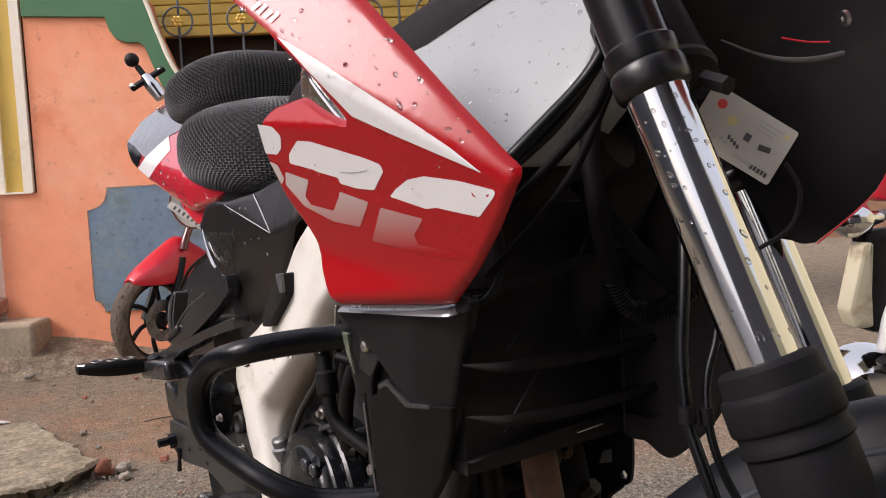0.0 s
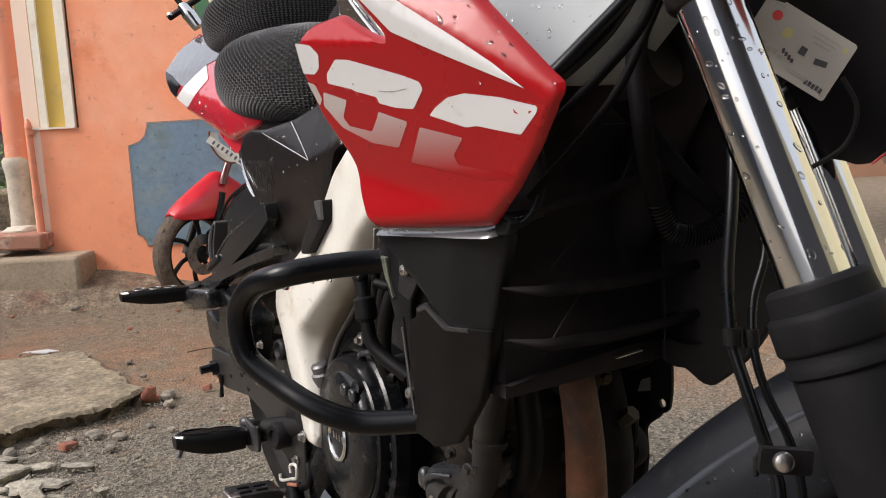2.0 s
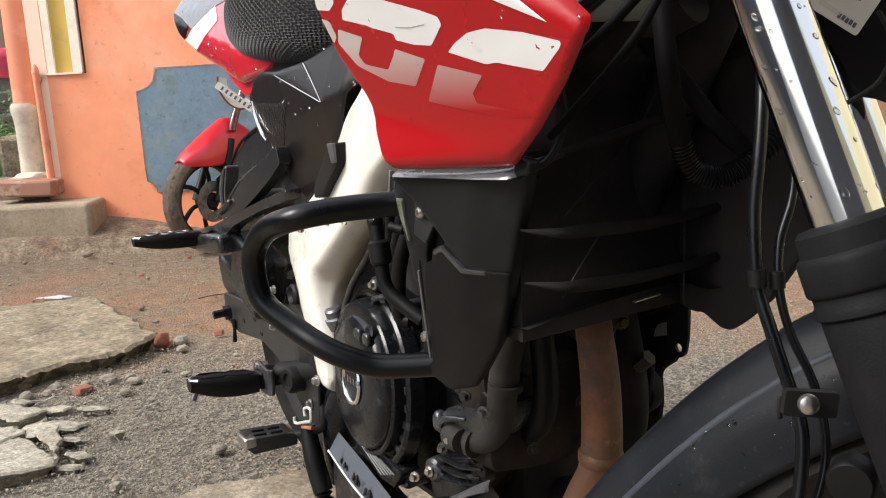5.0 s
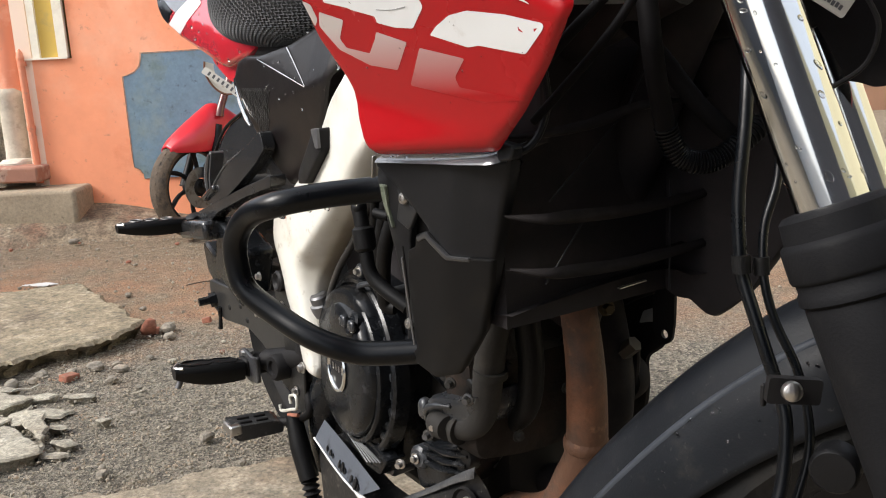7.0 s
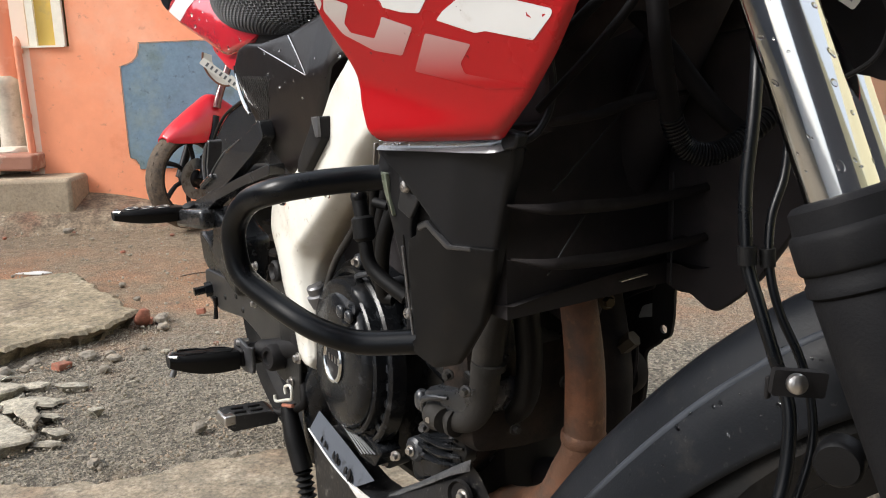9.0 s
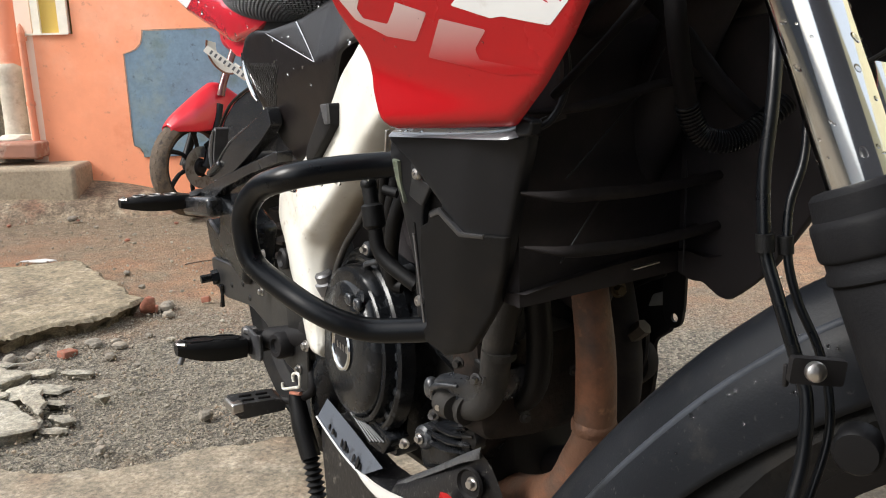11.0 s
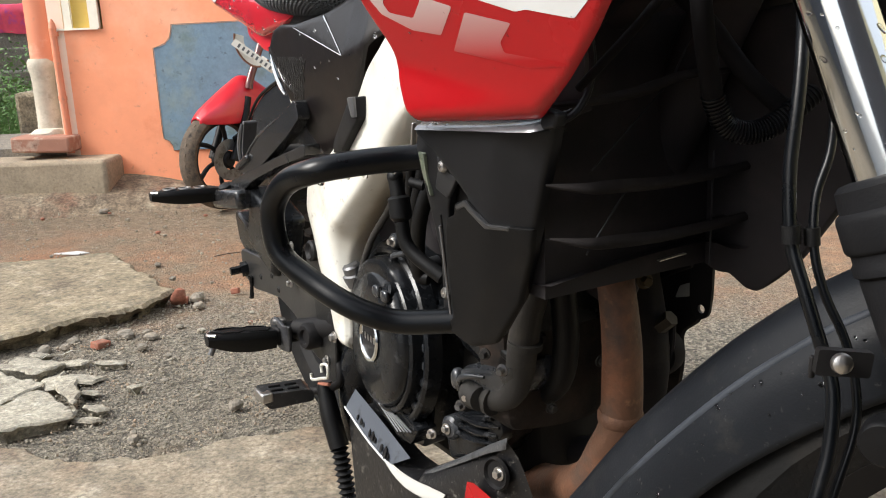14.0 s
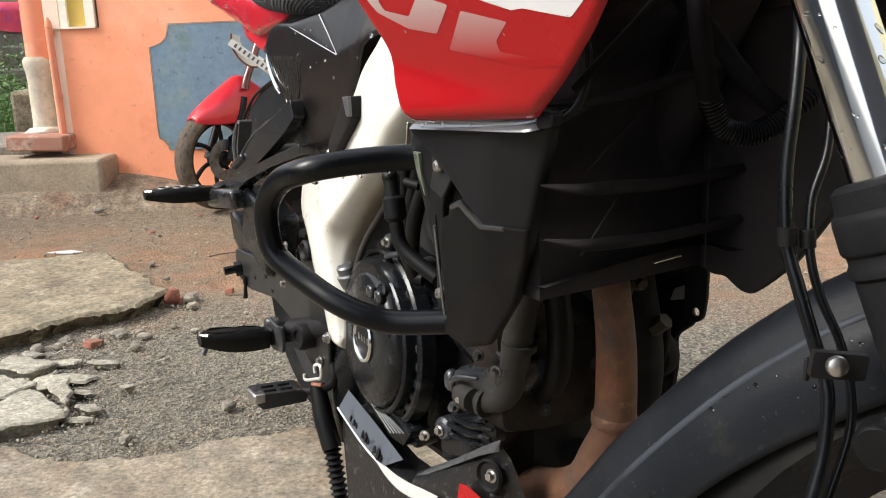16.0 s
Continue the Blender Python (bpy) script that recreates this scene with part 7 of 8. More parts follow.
part("sensor_cable", tube([(-0.44, -0.06, 0.84), (-0.4, -0.09, 0.82), (-0.374, -0.12, 0.785), (-0.366, -0.132, 0.752), (-0.366, -0.144, 0.723), (-0.36, -0.151, 0.691), (-0.351, -0.15, 0.662), (-0.337, -0.145, 0.632), (-0.327, -0.145, 0.603), (-0.322, -0.15, 0.575), (-0.322, -0.165, 0.539), (-0.324, -0.18, 0.5)], 0.0031, 10), GLOSS, bike, "black sensor cable")
part("cable_tie", join(lathe([(0.0062, -0.006), (0.0062, 0.006)], (-0.369, -0.163, 0.7), (0.1, 0, -1), 14), lathe([(0.0052, -0.006), (0.0052, 0.006)], (-0.362, -0.151, 0.698), (0.1, 0, -1), 14)), RUBBER, bike)
for k, pts in enumerate(([(-0.49, -0.235, 0.87), (-0.474, -0.222, 0.888), (-0.46, -0.2, 0.912), (-0.446, -0.178, 0.937), (-0.437, -0.163, 0.96), (-0.43, -0.14, 1.0)], [(-0.5, -0.225, 0.868), (-0.476, -0.21, 0.888), (-0.46, -0.185, 0.914), (-0.448, -0.165, 0.947), (-0.44, -0.15, 0.98)], [(-0.545, -0.215, 0.81), (-0.5, -0.2, 0.852), (-0.48, -0.18, 0.88), (-0.46, -0.15, 0.92), (-0.45, -0.13, 0.97)], [(-0.55, -0.19, 0.79), (-0.5, -0.17, 0.842), (-0.48, -0.15, 0.88), (-0.47, -0.12, 0.94)])):
    part("control_cable", tube(pts, 0.0055 - 0.0006 * k, 10), GLOSS if k < 2 else LOOM_BLACK, bike, "black control cable")

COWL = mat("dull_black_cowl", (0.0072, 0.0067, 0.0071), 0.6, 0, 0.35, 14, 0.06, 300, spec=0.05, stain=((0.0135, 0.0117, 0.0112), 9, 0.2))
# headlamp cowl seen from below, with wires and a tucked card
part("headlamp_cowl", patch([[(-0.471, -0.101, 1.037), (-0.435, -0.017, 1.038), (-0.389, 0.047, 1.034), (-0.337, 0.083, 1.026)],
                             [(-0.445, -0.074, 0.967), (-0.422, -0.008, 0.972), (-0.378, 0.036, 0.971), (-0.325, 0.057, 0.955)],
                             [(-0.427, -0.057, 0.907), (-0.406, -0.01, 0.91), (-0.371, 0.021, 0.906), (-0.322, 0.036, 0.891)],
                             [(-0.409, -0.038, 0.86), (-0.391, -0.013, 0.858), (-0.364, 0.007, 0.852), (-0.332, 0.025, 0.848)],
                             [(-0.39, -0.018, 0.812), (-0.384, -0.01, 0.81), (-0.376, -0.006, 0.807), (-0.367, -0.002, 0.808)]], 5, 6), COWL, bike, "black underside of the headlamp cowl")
part("cowl_edge", tube([(-0.335, 0.085, 1.02), (-0.325, 0.058, 0.955), (-0.322, 0.037, 0.891), (-0.332, 0.026, 0.848), (-0.366, -0.002, 0.807)], 0.0009, 8), RED_SIDE, bike, "red cowl edge")
part("cowl_screw", lathe([(0.006, 0), (0.0055, 0.003), (0.002, 0.003), (0.0015, 0.001)], (-0.32, -0.036, 0.973), (-0.5, -0.85, -0.2), 18), STEEL, bike)
part("wire", tube([(-0.372, -0.11, 0.962), (-0.355, -0.09, 0.95), (-0.342, -0.072, 0.945), (-0.33, -0.055, 0.945), (-0.32, -0.04, 0.948)], [0.0006, 0.0012, 0.002, 0.0022, 0.002], 8), ALLOY, bike, "pale grey wire")
part("wire", tube([(-0.35, -0.07, 0.962), (-0.338, -0.056, 0.958), (-0.328, -0.045, 0.957)], 0.0007, 8), RED_SIDE, bike, "red wire")
part("wire", tube([(-0.352, -0.065, 0.872), (-0.345, -0.058, 0.85), (-0.352, -0.06, 0.825), (-0.365, -0.08, 0.81)], 0.0018, 8), DARK, bike)
part("stem", tube([S(-0.12, 0, 1.02), S(-0.07, 0, 0.92)], 0.026, 16), DARK, bike)
card = part("card", prism(rounded([(-0.043, -0.027), (0.043, -0.027), (0.043, 0.027), (-0.043, 0.027)], 0.003, 3), -0.0008, 0.0, "XY"), CARD, bike, "white plastic card tucked behind the fork")
# card axes in the bike: along its long side, across it, towards the viewer
ca, cb = Vector((-0.385, -0.098, 0.931)), Vector((-0.347, -0.051, 0.890))
cc = Vector((-0.362, -0.075, 0.859))
ux = (cb - ca).normalized()
uy = ((cb - cc) - ux * (cb - cc).dot(ux)).normalized()
uz = ux.cross(uy)
ctr = (ca + cc) / 2
card.matrix_local = Matrix(((ux.x, uy.x, uz.x, ctr.x), (ux.y, uy.y, uz.y, ctr.y), (ux.z, uy.z, uz.z, ctr.z), (0, 0, 0, 1))) @ Matrix.Scale(0.84, 4)
zt = 0.0002
part("card_mark", lathe([(0.0044, 0), (0.0044, 0.0003)], (-0.028, 0.014, 0), (0, 0, 1), 20), INK_RED, card)
part("card_mark", lathe([(0.0045, 0), (0.0045, 0.0003)], (-0.013, 0.006, 0), (0, 0, 1), 20), INK_YELLOW, card)
part("card_mark", box((0.006, 0.0, zt), (0.006, 0.007, 0.0004)), INK, card)
part("card_mark", box((0.024, -0.001, zt), (0.011, 0.005, 0.0004), (0, 0, 12)), INK, card)
part("card_mark", box((0.036, 0.018, zt), (0.004, 0.004, 0.0004)), INK_YELLOW, card)
for i in range(4):
    part("card_line", box((-0.026 + 0.006 * i, -0.012 - 0.002 * (i % 2), zt), (0.0045, 0.006 - 0.001 * i, 0.0004)), INK_PALE, card)
for i in range(3):
    part("card_line", box((0.018, 0.019 - 0.004 * i, zt), (0.026 - 0.005 * i, 0.0014, 0.0004)), INK_PALE, card)
part("card_line", box((0.012, -0.019, zt), (0.02, 0.0035, 0.0004)), INK_PALE, card)
for i in range(5):
    part("card_line", box((0.022 + 0.0036 * i, -0.0205 + 0.0004 * (i % 2), zt), (0.0026, 0.0042, 0.0004)), INK, card)
for i in range(3):
    part("card_line", box((-0.034 + 0.0034 * i, 0.0225, zt), (0.0022, 0.0028, 0.0004)), INK_PALE, card)
for i in range(4):
    part("card_line", box((-0.008 + 0.0035 * i, -0.008 - 0.0012 * i, zt), (0.0024, 0.004 - 0.0006 * (i % 2), 0.0004), (0, 0, 20)), INK, card)


# ---- rain drops ----
def drops(name, parent_ob, spots, seed):
    geos = []
    for p, nrm, r in spots:
        m = Vector(nrm).to_track_quat("Z", "Y").to_matrix().to_4x4()
        rnd_ = random.Random(seed + len(geos))
        k = rnd_.uniform(1.1, 2.2)
        g = ellipsoid((0, 0, 0), (r, r * k, r * 0.22), 2, 10, 6)
        geos.append(moved(g, Matrix.Translation(p) @ m @ Matrix.Rotation(rnd_.uniform(0.2, 1.6), 4, "Z")))
    ob = part(name, join(*geos), WATER, parent_ob)
    ob["kind"] = "stuff"


def on_panel(poly, face, n, seed, rmin=0.0008, rmax=0.0025, sel=lambda x, z: True):
    rnd_ = random.Random(seed)
    xs, zs = [p[0] for p in poly], [p[1] for p in poly]
    out = []
    for _ in range(n * 20):
        x, z = rnd_.uniform(min(xs), max(xs)), rnd_.uniform(min(zs), max(zs))
        ins = False
        for i, (ax_, az_) in enumerate(poly):
            bx_, bz_ = poly[i - 1]
            if (az_ > z) != (bz_ > z) and x < (bx_ - ax_) * (z - az_) / (bz_ - az_) + ax_:
                ins = not ins
        if ins and sel(x, z):
            nrm = Vector((face(x + 0.001, z) - face(x - 0.001, z), -0.002, face(x, z + 0.001) - face(x, z - 0.001)))
            out.append(((x, face(x, z) - 0.0008, z), nrm, rmin + (rmax - rmin) * rnd_.random() ** 2.5))
        if len(out) == n:
            break
    return out


drops("rain", shroud, on_panel(SHROUD, shroud_face, 95, 1, 0.0006, 0.0023, lambda x, z: z > 0.8766 - 0.584 * (x + 0.473)) + on_panel(SHROUD, shroud_face, 26, 2, 0.0005, 0.0012, lambda x, z: 0.8 < z < 0.95), 2)
drops("rain", duct, on_panel(DUCT, fin_face, 26, 21, 0.0007, 0.002), 21)
drops("rain", side, on_panel(SIDE, side_face, 24, 3, 0.001, 0.0032, lambda x, z: z > 0.78), 3)
drops("rain", tail, on_panel(TAIL, tail_face, 60, 4, 0.001, 0.0034), 4)
lip_rnd = random.Random(6)
drops("rain", bike, [((x, -0.2335 + 0.1122 * (x + 0.69), 0.758 + lip_rnd.uniform(-0.002, 0.002)), (0, -0.5, 1), lip_rnd.uniform(0.0008, 0.0022)) for x in (-0.722, -0.716, -0.704, -0.699, -0.694, -0.68, -0.64)], 6)
rnd = random.Random(12)
fd_ = []
for _ in range(110):
    s_, a_ = rnd.uniform(-0.22, 0.0), rnd.uniform(0, 2 * math.pi)
    o_ = RAKE.orthogonal().normalized()
    d_ = math.cos(a_) * o_ + math.sin(a_) * RAKE.cross(o_)
    fd_.append((FORK + RAKE * s_ + d_ * 0.0204, d_, 0.0006 + 0.0014 * rnd.random() ** 2))
drops("rain", bike, fd_, 7)
md_ = []
for _ in range(34):
    i_, j_, u_, v_ = rnd.randint(1, 8), rnd.randint(1, 3), rnd.random(), rnd.random()
    a_, b_, c_ = (Vector(q) for q in (GUARD[i_][j_], GUARD[i_ + 1][j_], GUARD[i_][j_ + 1]))
    n_ = (b_ - a_).cross(c_ - a_).normalized()
    n_ = n_ if n_.dot(LD) < 0 else -n_
    md_.append((a_ + (b_ - a_) * u_ + (c_ - a_) * v_ + n_ * 0.0006, n_, 0.0007 + 0.0018 * rnd.random() ** 2))
drops("rain", fender, md_, 10)
drops("rain", tank, on_panel(TANK, tank_face, 110, 8, 0.0006, 0.0024), 8)
HC = curve_through(HOOP, 8)
gd_ = [(Vector(HC[k]) + Vector((0, 0, -0.0128)), (1, -0.6, 0), r) for k, r in ((18, 0.0016), (23, 0.0026), (26, 0.0018), (31, 0.003), (36, 0.0016), (39, 0.0024))]
drops("rain", bike, gd_, 9)

# ---- the red motorcycle by the wall: front end ----
red = thing("motorcycle", "red motorcycle parked by the house wall, its front wheel dusty", "motorcycle", pose(-1.25, 4.4, 0, 0, 0, 235))
wheel(red, (0, 0, 0.255), (0, 1, 0), 0.255, 0.1, 6, "brown dusty front tyre")
for k in range(60):
    a_ = 2 * math.pi * k / 60
    part("tread_block", moved(box((0, 0, 0), (0.014, 0.02, 0.003)), Matrix.Translation((0.2535 * math.cos(a_), 0.011 * (-1) ** k, 0.255 + 0.2535 * math.sin(a_))) @ Matrix.Rotation(math.pi / 2 - a_, 4, "Y")), TYRE, red)
rows = []
for k in range(13):
    u_ = k / 12
    x_ = 0.15 - 0.5 * u_
    top_ = 0.466 + 0.205 * min(1.0, (u_ + 0.01) / 0.62) ** 0.74 - 0.35 * max(0.0, u_ - 0.62) ** 1.3
    w_ = min(1.0, 0.4 + 1.6 * u_ ** 0.7)
    low_ = min(top_ - 0.02, 0.448 - 0.014 * math.sin(math.pi * min(1.0, u_ * 1.3)))
    side_ = [(0.078, low_), (0.084, low_ + 0.35 * (top_ - low_)), (0.07, low_ + 0.72 * (top_ - low_)), (0.036, top_ - 0.014 * w_)]
    rows.append([(x_, -l * w_, h) for l, h in side_] + [(x_, 0, top_)] + [(x_, l * w_, h) for l, h in reversed(side_)])
rf = part("front_fender", patch(rows, 3, 4), RED_SIDE, red, "glossy red front mudguard")
m_ = rf.modifiers.new("thick", "SOLIDIFY")
m_.thickness = 0.006
for s_ in (-1, 1):
    part("fork_leg", tube([(0.0, 0.085 * s_, 0.255), (-0.08, 0.085 * s_, 0.42), (-0.13, 0.08 * s_, 0.56)], [0.022, 0.02, 0.018], 14), PLASTIC, red)
part("fork_shroud", tube([(-0.14, 0.08, 0.6), (-0.155, 0.08, 0.645), (-0.21, 0.08, 0.75), (-0.3, 0.08, 0.92)], [0.021, 0.02, 0.019, 0.018], 16), mat("brown_red_lacquer", (0.09, 0.022, 0.02), 0.25, 0.2, 0.3, 18, 0.02, 200, coat=0.4), red, "dull red brown upper fork tube")
part("brake_caliper", box((-0.07, 0.075, 0.33), (0.06, 0.05, 0.11), (0, 25, 0)), PLASTIC, red, bevel=0.01)
part("brake_disc", lathe([(0.05, -0.002), (0.105, -0.002), (0.105, 0.002), (0.05, 0.002), (0.05, -0.002)], (0, 0.055, 0.255), (0, 1, 0), 40), ALLOY, red, "grey brake disc")
to_red = red.matrix_world.inverted()
pc, pu = to_red @ Vector((-1.036, 4.35, 0.763)), (to_red.to_3x3() @ Vector((0.187, 0.0, -0.145))).normalized()
pn = (to_red.to_3x3() @ Vector((-0.1, -1, 0.3)))
pn = (pn - pu * pn.dot(pu)).normalized()
pv = pn.cross(pu)
plate = part("number_plate", prism(rounded([(-0.12, -0.018), (0.12, -0.018), (0.12, 0.018), (-0.12, 0.018)], 0.006, 3), -0.002, 0.002, "XY"), PLATE, red, "dirty white number plate")
plate.matrix_local = Matrix(((pu.x, pv.x, pn.x, pc.x), (pu.y, pv.y, pn.y, pc.y), (pu.z, pv.z, pn.z, pc.z), (0, 0, 0, 1)))
for i in range(8):
    part("plate_bar", box((-0.085 + 0.026 * i, 0.0, 0.0026), (0.011, 0.02, 0.001)), INK, plate)
visor = [[tuple(to_red @ Vector((-1.035 + 0.085 * math.cos(a) * q - 0.01 * q, 4.4 - 0.03 * q, 0.815 + 0.1 * q * math.sin(a) - 0.03 * math.cos(a)))) for a in [math.pi * (0.9 + 0.95 * k / 8) for k in range(9)]] for q in (1.0, 0.8, 0.55)]
part("headlamp_rim", patch(visor, 3, 2), PLATE, red, "pale cloth tied round the headlamp")
part("rim_edge", tube(visor[0], 0.005, 8, 2), mat("brown_edge", (0.12, 0.045, 0.02), 0.6, 0, 0.3, 30, 0.1, 200), red)
part("headlamp", ellipsoid((-0.36, 0.02, 0.9), (0.1, 0.1, 0.09), 2.3, 24, 14), RED_SIDE, red)

# ---- the third machine, beyond the fork ----
third = thing("motorcycle", "parked motorcycle with chrome indicator and cream panel", "motorcycle", pose(1.1, 1.63, 0, 0, 0, 0))
part("indicator", lathe([(0.0, 0), (0.018, 0.006), (0.03, 0.024), (0.034, 0.045), (0.03, 0.066), (0.016, 0.078), (0.011, 0.1)], (-0.255, 0.0, 0.752), (1, 0, 0.1), 26), CHROME, third, "chrome bullet indicator")
part("stalk", tube([(-0.16, 0.0, 0.765), (-0.02, 0.02, 0.775)], 0.011, 10), ALLOY, third)
part("cream_panel", panel(rounded([(-0.208, 0.715), (-0.186, 0.715), (-0.19, 0.62), (-0.188, 0.55), (-0.225, 0.548), (-0.238, 0.585)], 0.008, 4), lambda x, z: -0.03, 0.05, 0.008), mat("old_cream_paint", (0.42, 0.39, 0.28), 0.4, 0, 0.12, 10, 0.05, 200, stain=((0.2, 0.14, 0.08), 14, 0.2)), third, "cream side panel")
part("black_panel", panel(rounded([(-0.2, 0.735), (0.05, 0.75), (0.05, 0.5), (-0.195, 0.54)], 0.01, 3), lambda x, z: -0.02, 0.05, 0.01), DARK, third)
part("white_panel", panel(rounded([(-0.18, 0.5), (-0.172, 0.56), (-0.145, 0.635), (0.05, 0.7), (0.05, 0.48)], 0.01, 3), lambda x, z: -0.045, 0.03, 0.008), WHITE_DECAL, third, "white side panel")
part("dark_lower", panel(rounded([(-0.19, 0.485), (-0.12, 0.52), (0.05, 0.52), (0.05, 0.43), (-0.16, 0.45)], 0.01, 3), lambda x, z: -0.055, 0.03, 0.008), DARK, third)
part("red_panel", panel(rounded([(-0.16, 0.86), (0.05, 0.9), (0.05, 0.79), (-0.15, 0.79)], 0.02, 3), lambda x, z: 0.02, 0.05, 0.01), RED_SIDE, third, "red panel")
part("engine_case", lathe([(0.0, 0), (0.06, 0.01), (0.09, 0.05), (0.09, 0.12)], (-0.19, -0.03, 0.4), (0.3, 1, 0.1), 26), CHROME, third, "polished engine case")
wheel(third, (0.1, 0.1, 0.28), (0, 1, 0), 0.28, 0.1, 5, "black tyre", TYRE_BLACK)
part("swing_leg", tube([(-0.19, 0.06, 0.4), (0.1, 0.06, 0.28)], 0.03, 12), DARK, third)

# ---- broken paving, stones, brick bits ----
srnd = random.Random(17)
SEEDS = [(-1.75 + 0.2 * i + 0.1 * (j % 2) + srnd.uniform(-0.06, 0.06), 1.76 + 0.1 * j + srnd.uniform(-0.04, 0.04)) for i in range(5) for j in range(5)]
REGION = [(-1.8, 1.78), (-1.35, 1.72), (-1.05, 1.73), (-0.93, 1.82), (-0.96, 1.96), (-1.03, 2.06), (-1.1, 2.16), (-1.25, 2.24), (-1.45, 2.22), (-1.8, 2.0)]


def cell_of(k):
    """The part of the region that lies nearest to one seed, less a crack."""
    poly = REGION
    for j, q in enumerate(SEEDS):
        if j == k:
            continue
        p = Vector(SEEDS[k])
        d = (Vector(q) - p)
        gap = 0.002 + 0.0035 * ((j * k) % 4) / 3
        lim = d.length / 2 - gap
        d.normalize()
        out = []
        for i, a in enumerate(poly):
            b = poly[(i + 1) % len(poly)]
            da, db = (Vector(a) - p).dot(d) - lim, (Vector(b) - p).dot(d) - lim
            if da <= 0:
                out.append(a)
            if da * db < 0:
                t = da / (da - db)
                out.append((a[0] + (b[0] - a[0]) * t, a[1] + (b[1] - a[1]) * t))
        poly = out
        if len(poly) < 3:
            return None
    return poly


for i in range(len(SEEDS)):
    poly = cell_of(i)
    if poly and max((Vector(p) - Vector(SEEDS[i])).length for p in poly) > 0.04:
        ob = slab("paving_piece", poly, -0.03, 0.008 + 0.02 * random.Random(i).random(), CRACKED, "cracked piece of pale weathered paving", 50 + i, "", 0.011, category="paving piece", round_=0.005, tilt=(srnd.uniform(-0.06, 0.06), srnd.uniform(-0.1, 0.05)), under=0.012)
        ob["group"] = "broken paving"
CHUNKS = ((-0.977, 2.19, 0.045, 0.6), (-1.03, 2.085, 0.06, 0.5), (-1.1, 2.2, 0.072, 0.5), (-0.858, 2.018, 0.026, 0.6), (-0.913, 1.895, 0.04, 0.7), (-0.902, 1.835, 0.036, 0.6), (-0.96, 1.99, 0.03, 0.7), (-1.2, 2.26, 0.04, 0.6))
for i, (x, y, r, q) in enumerate(CHUNKS):
    rnd = random.Random(40 + i)
    a0 = rnd.uniform(0, 6)
    poly = [(x + r * rnd.uniform(0.75, 1.15) * math.cos(a0 + 2 * math.pi * (j + rnd.uniform(-0.35, 0.35)) / 7), y + q * r * rnd.uniform(0.7, 1.15) * math.sin(a0 + 2 * math.pi * (j + rnd.uniform(-0.35, 0.35)) / 7)) for j in range(7)]
    ob = slab("paving_piece", poly, -0.03, 0.002 + 0.012 * rnd.random(), CRACKED, "broken chunk of pale weathered paving", 80 + i, "", 0.008, category="paving piece", round_=0.005, tilt=(rnd.uniform(-0.15, 0.15), rnd.uniform(-0.25, 0.0)), under=0.012)
    ob["group"] = "broken paving"
for i, (x, y, r) in enumerate(((-1.082, 2.352, 0.034), (-0.972, 2.77, 0.036), (-2.35, 4.05, 0.05), (-0.82, 2.86, 0.02))):
    tagged(part("brick_piece", box((x, y, 0.004), (r * 1.5, r * 0.9, 0.02), (7, 9, 35 * i + 70)), BRICK, bevel=0.003), "broken piece of red brick on the dirt", "brick", group="brick pieces")
tagged(part("brick_piece", moved(blob((0, 0, 0), 1.0, 77, 1.0, 14), Matrix.Translation((-0.972, 2.728, 0.028)) @ Euler((0.15, 0.2, 0.5)).to_matrix().to_4x4() @ Matrix.Diagonal((0.03, 0.024, 0.036, 1))), BRICK), "broken half brick leaning on the concrete slab", "brick", group="brick pieces")
for i, (x, y, r) in enumerate(((-0.575, 1.9, 0.022), (-0.77, 1.77, 0.012), (-1.03, 2.42, 0.02), (-0.9, 2.5, 0.015), (-1.9, 4.4, 0.03), (-0.9, 2.7, 0.024), (-1.18, 2.34, 0.018), (-0.95, 2.32, 0.02), (-0.8, 2.07, 0.012), (-1.039, 2.432, 0.03), (-0.954, 2.407, 0.024), (-1.228, 2.314, 0.028), (-1.18, 2.392, 0.02), (-0.756, 1.734, 0.018), (-0.567, 1.692, 0.012), (-0.93, 2.79, 0.034), (-0.98, 2.45, 0.018), (-1.1, 2.41, 0.016), (-0.46, 1.76, 0.012), (-0.68, 2.02, 0.01), (-1.1, 3.05, 0.016), (-0.85, 2.25, 0.013))):
    tagged(part("stone", blob((x, y, r * 0.15), r, i + 3, 0.5, 11), STONE, smooth=False), "loose grey stone on the gravel", "stone", group="loose stones")
tagged(part("paper_scrap", prism([(-1.75, 3.5), (-1.64, 3.47), (-1.6, 3.5), (-1.66, 3.53)], 0.0, 0.004), WHITE_DECAL), "scrap of white paper on the dirt", "paper")
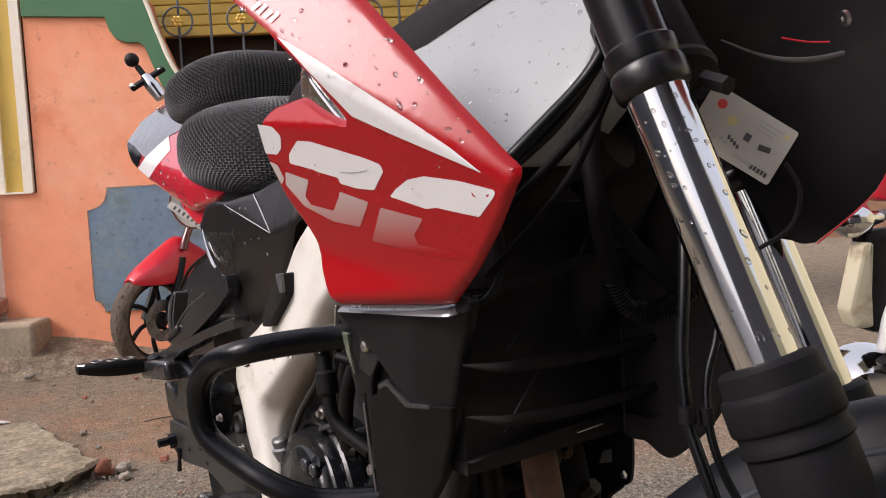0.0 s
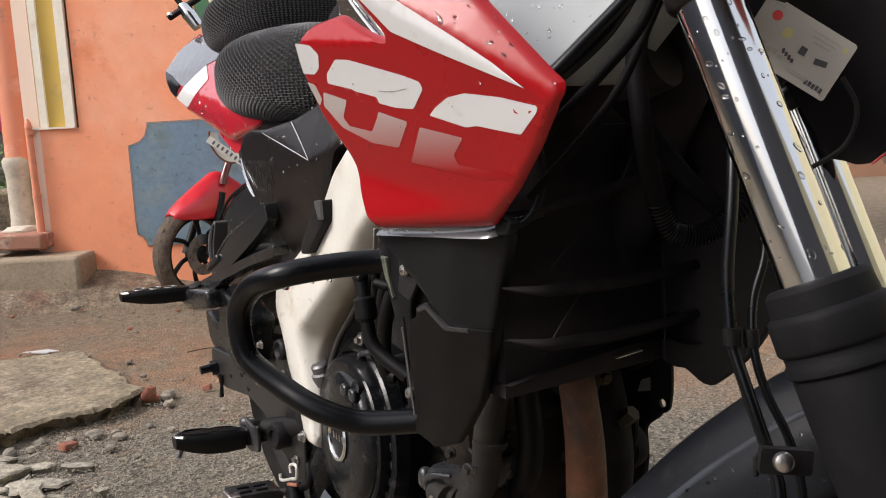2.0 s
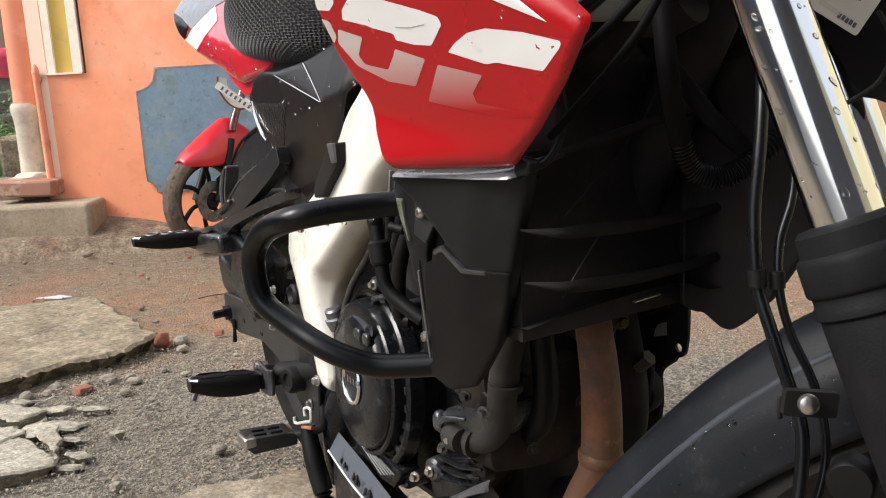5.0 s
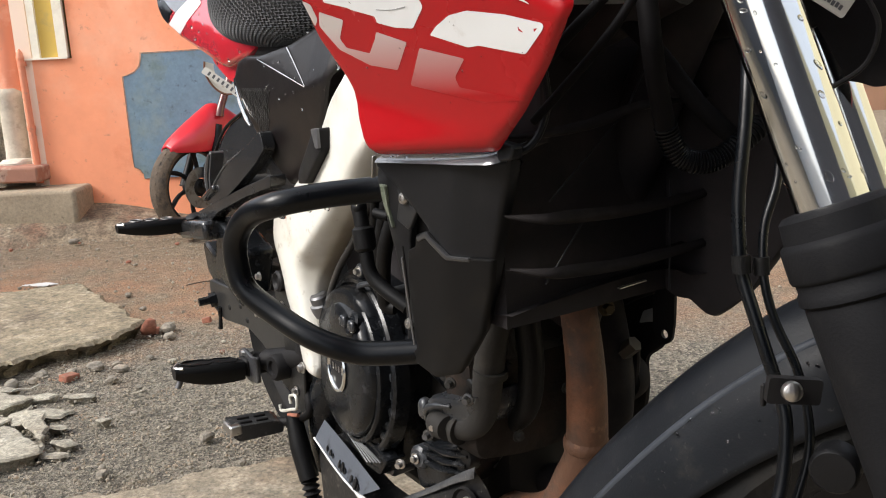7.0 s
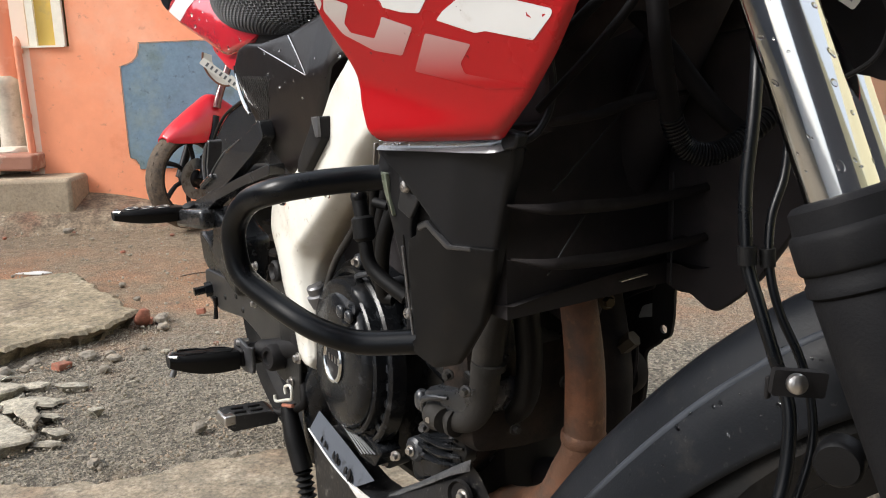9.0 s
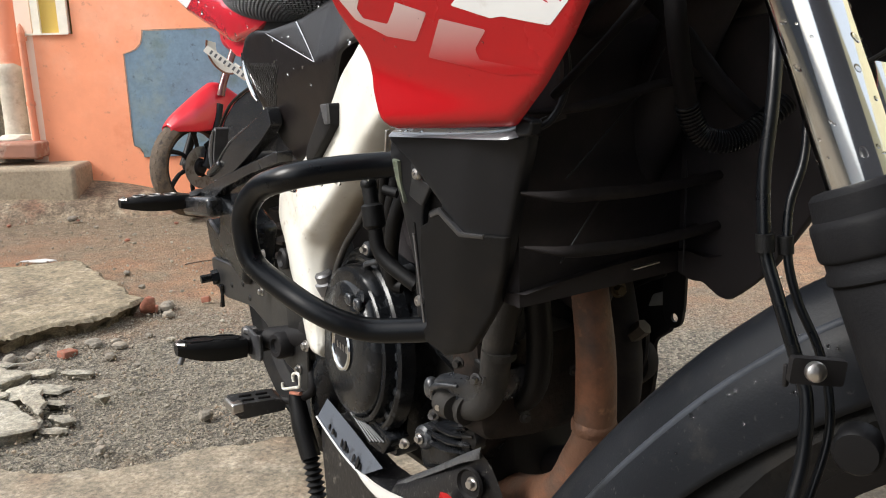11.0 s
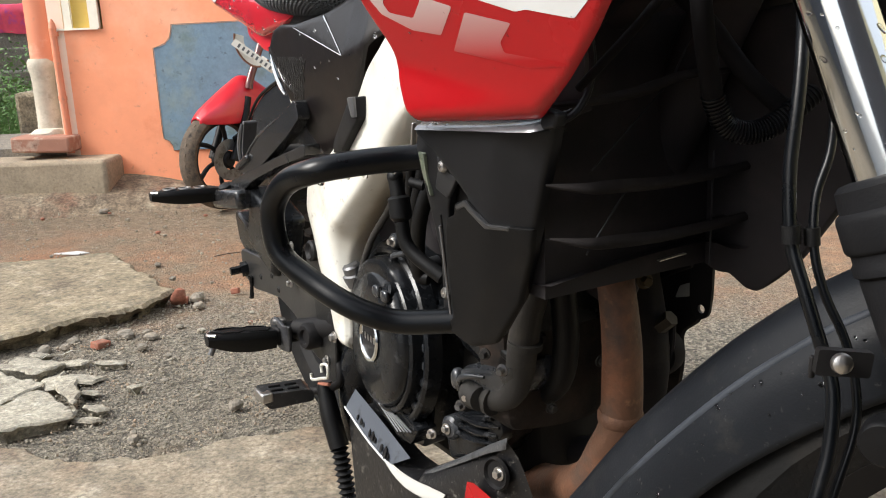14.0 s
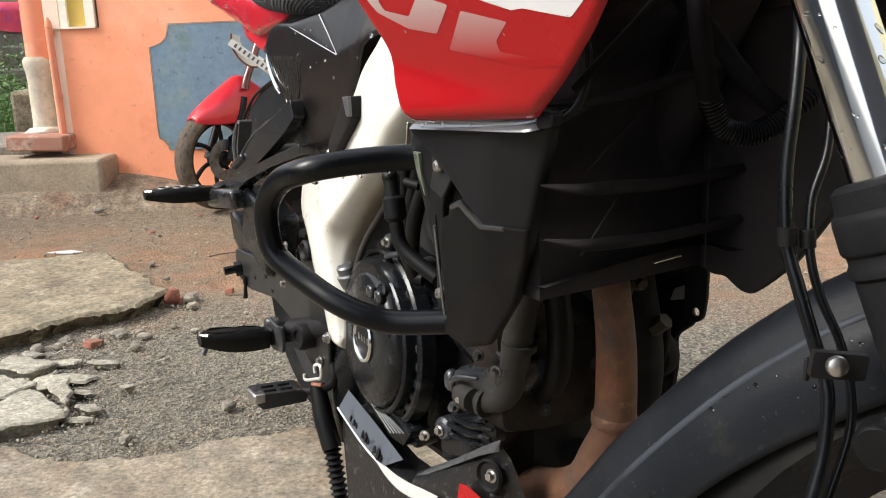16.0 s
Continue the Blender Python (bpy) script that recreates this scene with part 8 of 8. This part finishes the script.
for i in range(150):
    rnd = random.Random(900 + i)
    x, y = rnd.uniform(-2.6, 0.2), 2.0 + 2.4 * rnd.random() ** 0.8
    if x < -0.95 and 1.6 < y < 2.95 + 0.3 * (x + 1.4):
        continue
    tagged(part("chip", blob((x, y, 0.0), 0.005 + 0.014 * rnd.random() ** 3, 900 + i, 0.5, 7), (CRACKED, BRICK, CRACKED, STONE, CRACKED)[i % 5], smooth=False), "small broken chip of masonry on the dirt", "chip", group="masonry chips")
for i in range(3):
    rnd = random.Random(700 + i)
    x, y, a = rnd.uniform(-2.0, -0.7), rnd.uniform(2.6, 4.1), rnd.uniform(0, 3.1)
    tagged(part("twig", tube([(x, y, 0.006), (x + 0.06 * math.cos(a), y + 0.06 * math.sin(a), 0.012), (x + 0.13 * math.cos(a + 0.2), y + 0.13 * math.sin(a + 0.2), 0.006)], [0.003, 0.0025, 0.0015], 6, 3), BROWN), "thin dry brown twig on the dirt", "twig", group="dry twigs")
tagged(part("paper_strip", tube([(-1.18, 2.2, 0.02), (-1.165, 2.215, 0.027), (-1.14, 2.235, 0.019), (-1.118, 2.25, 0.024), (-1.1, 2.27, 0.014)], [0.002, 0.004, 0.003, 0.0045, 0.002], 8, 4, 0.35), PLATE), "crumpled white paper strip on the broken paving", "paper")
rnd = random.Random(21)
geos = []
for i in range(15000):
    if i < 10800:
        x, y = rnd.uniform(-1.35, 0.5), rnd.uniform(1.62, 2.75)
    else:
        x, y = rnd.uniform(-2.8, 1.2), rnd.uniform(2.8, 4.6)
    if x < -1.2 and 1.7 < y < 3.2:
        continue
    r = 0.002 + (0.0042 if i < 10800 else 0.0065) * rnd.random() ** 5
    V, Fc = blob((x, y, 0.002), r, i, 0.7, 5)
    geos.append((V, Fc))
tagged(part("gravel", join(*geos), mat("gravel_stones", (0.25, 0.22, 0.17), 0.9, 0, 0.7, 45, 0.2, 200, stain=[((0.34, 0.24, 0.16), 7, 0.25), ((0.38, 0.34, 0.28), 30, 0.15)]), smooth=False), "loose gravel and crumbs scattered on the yard", "gravel", kind="stuff")
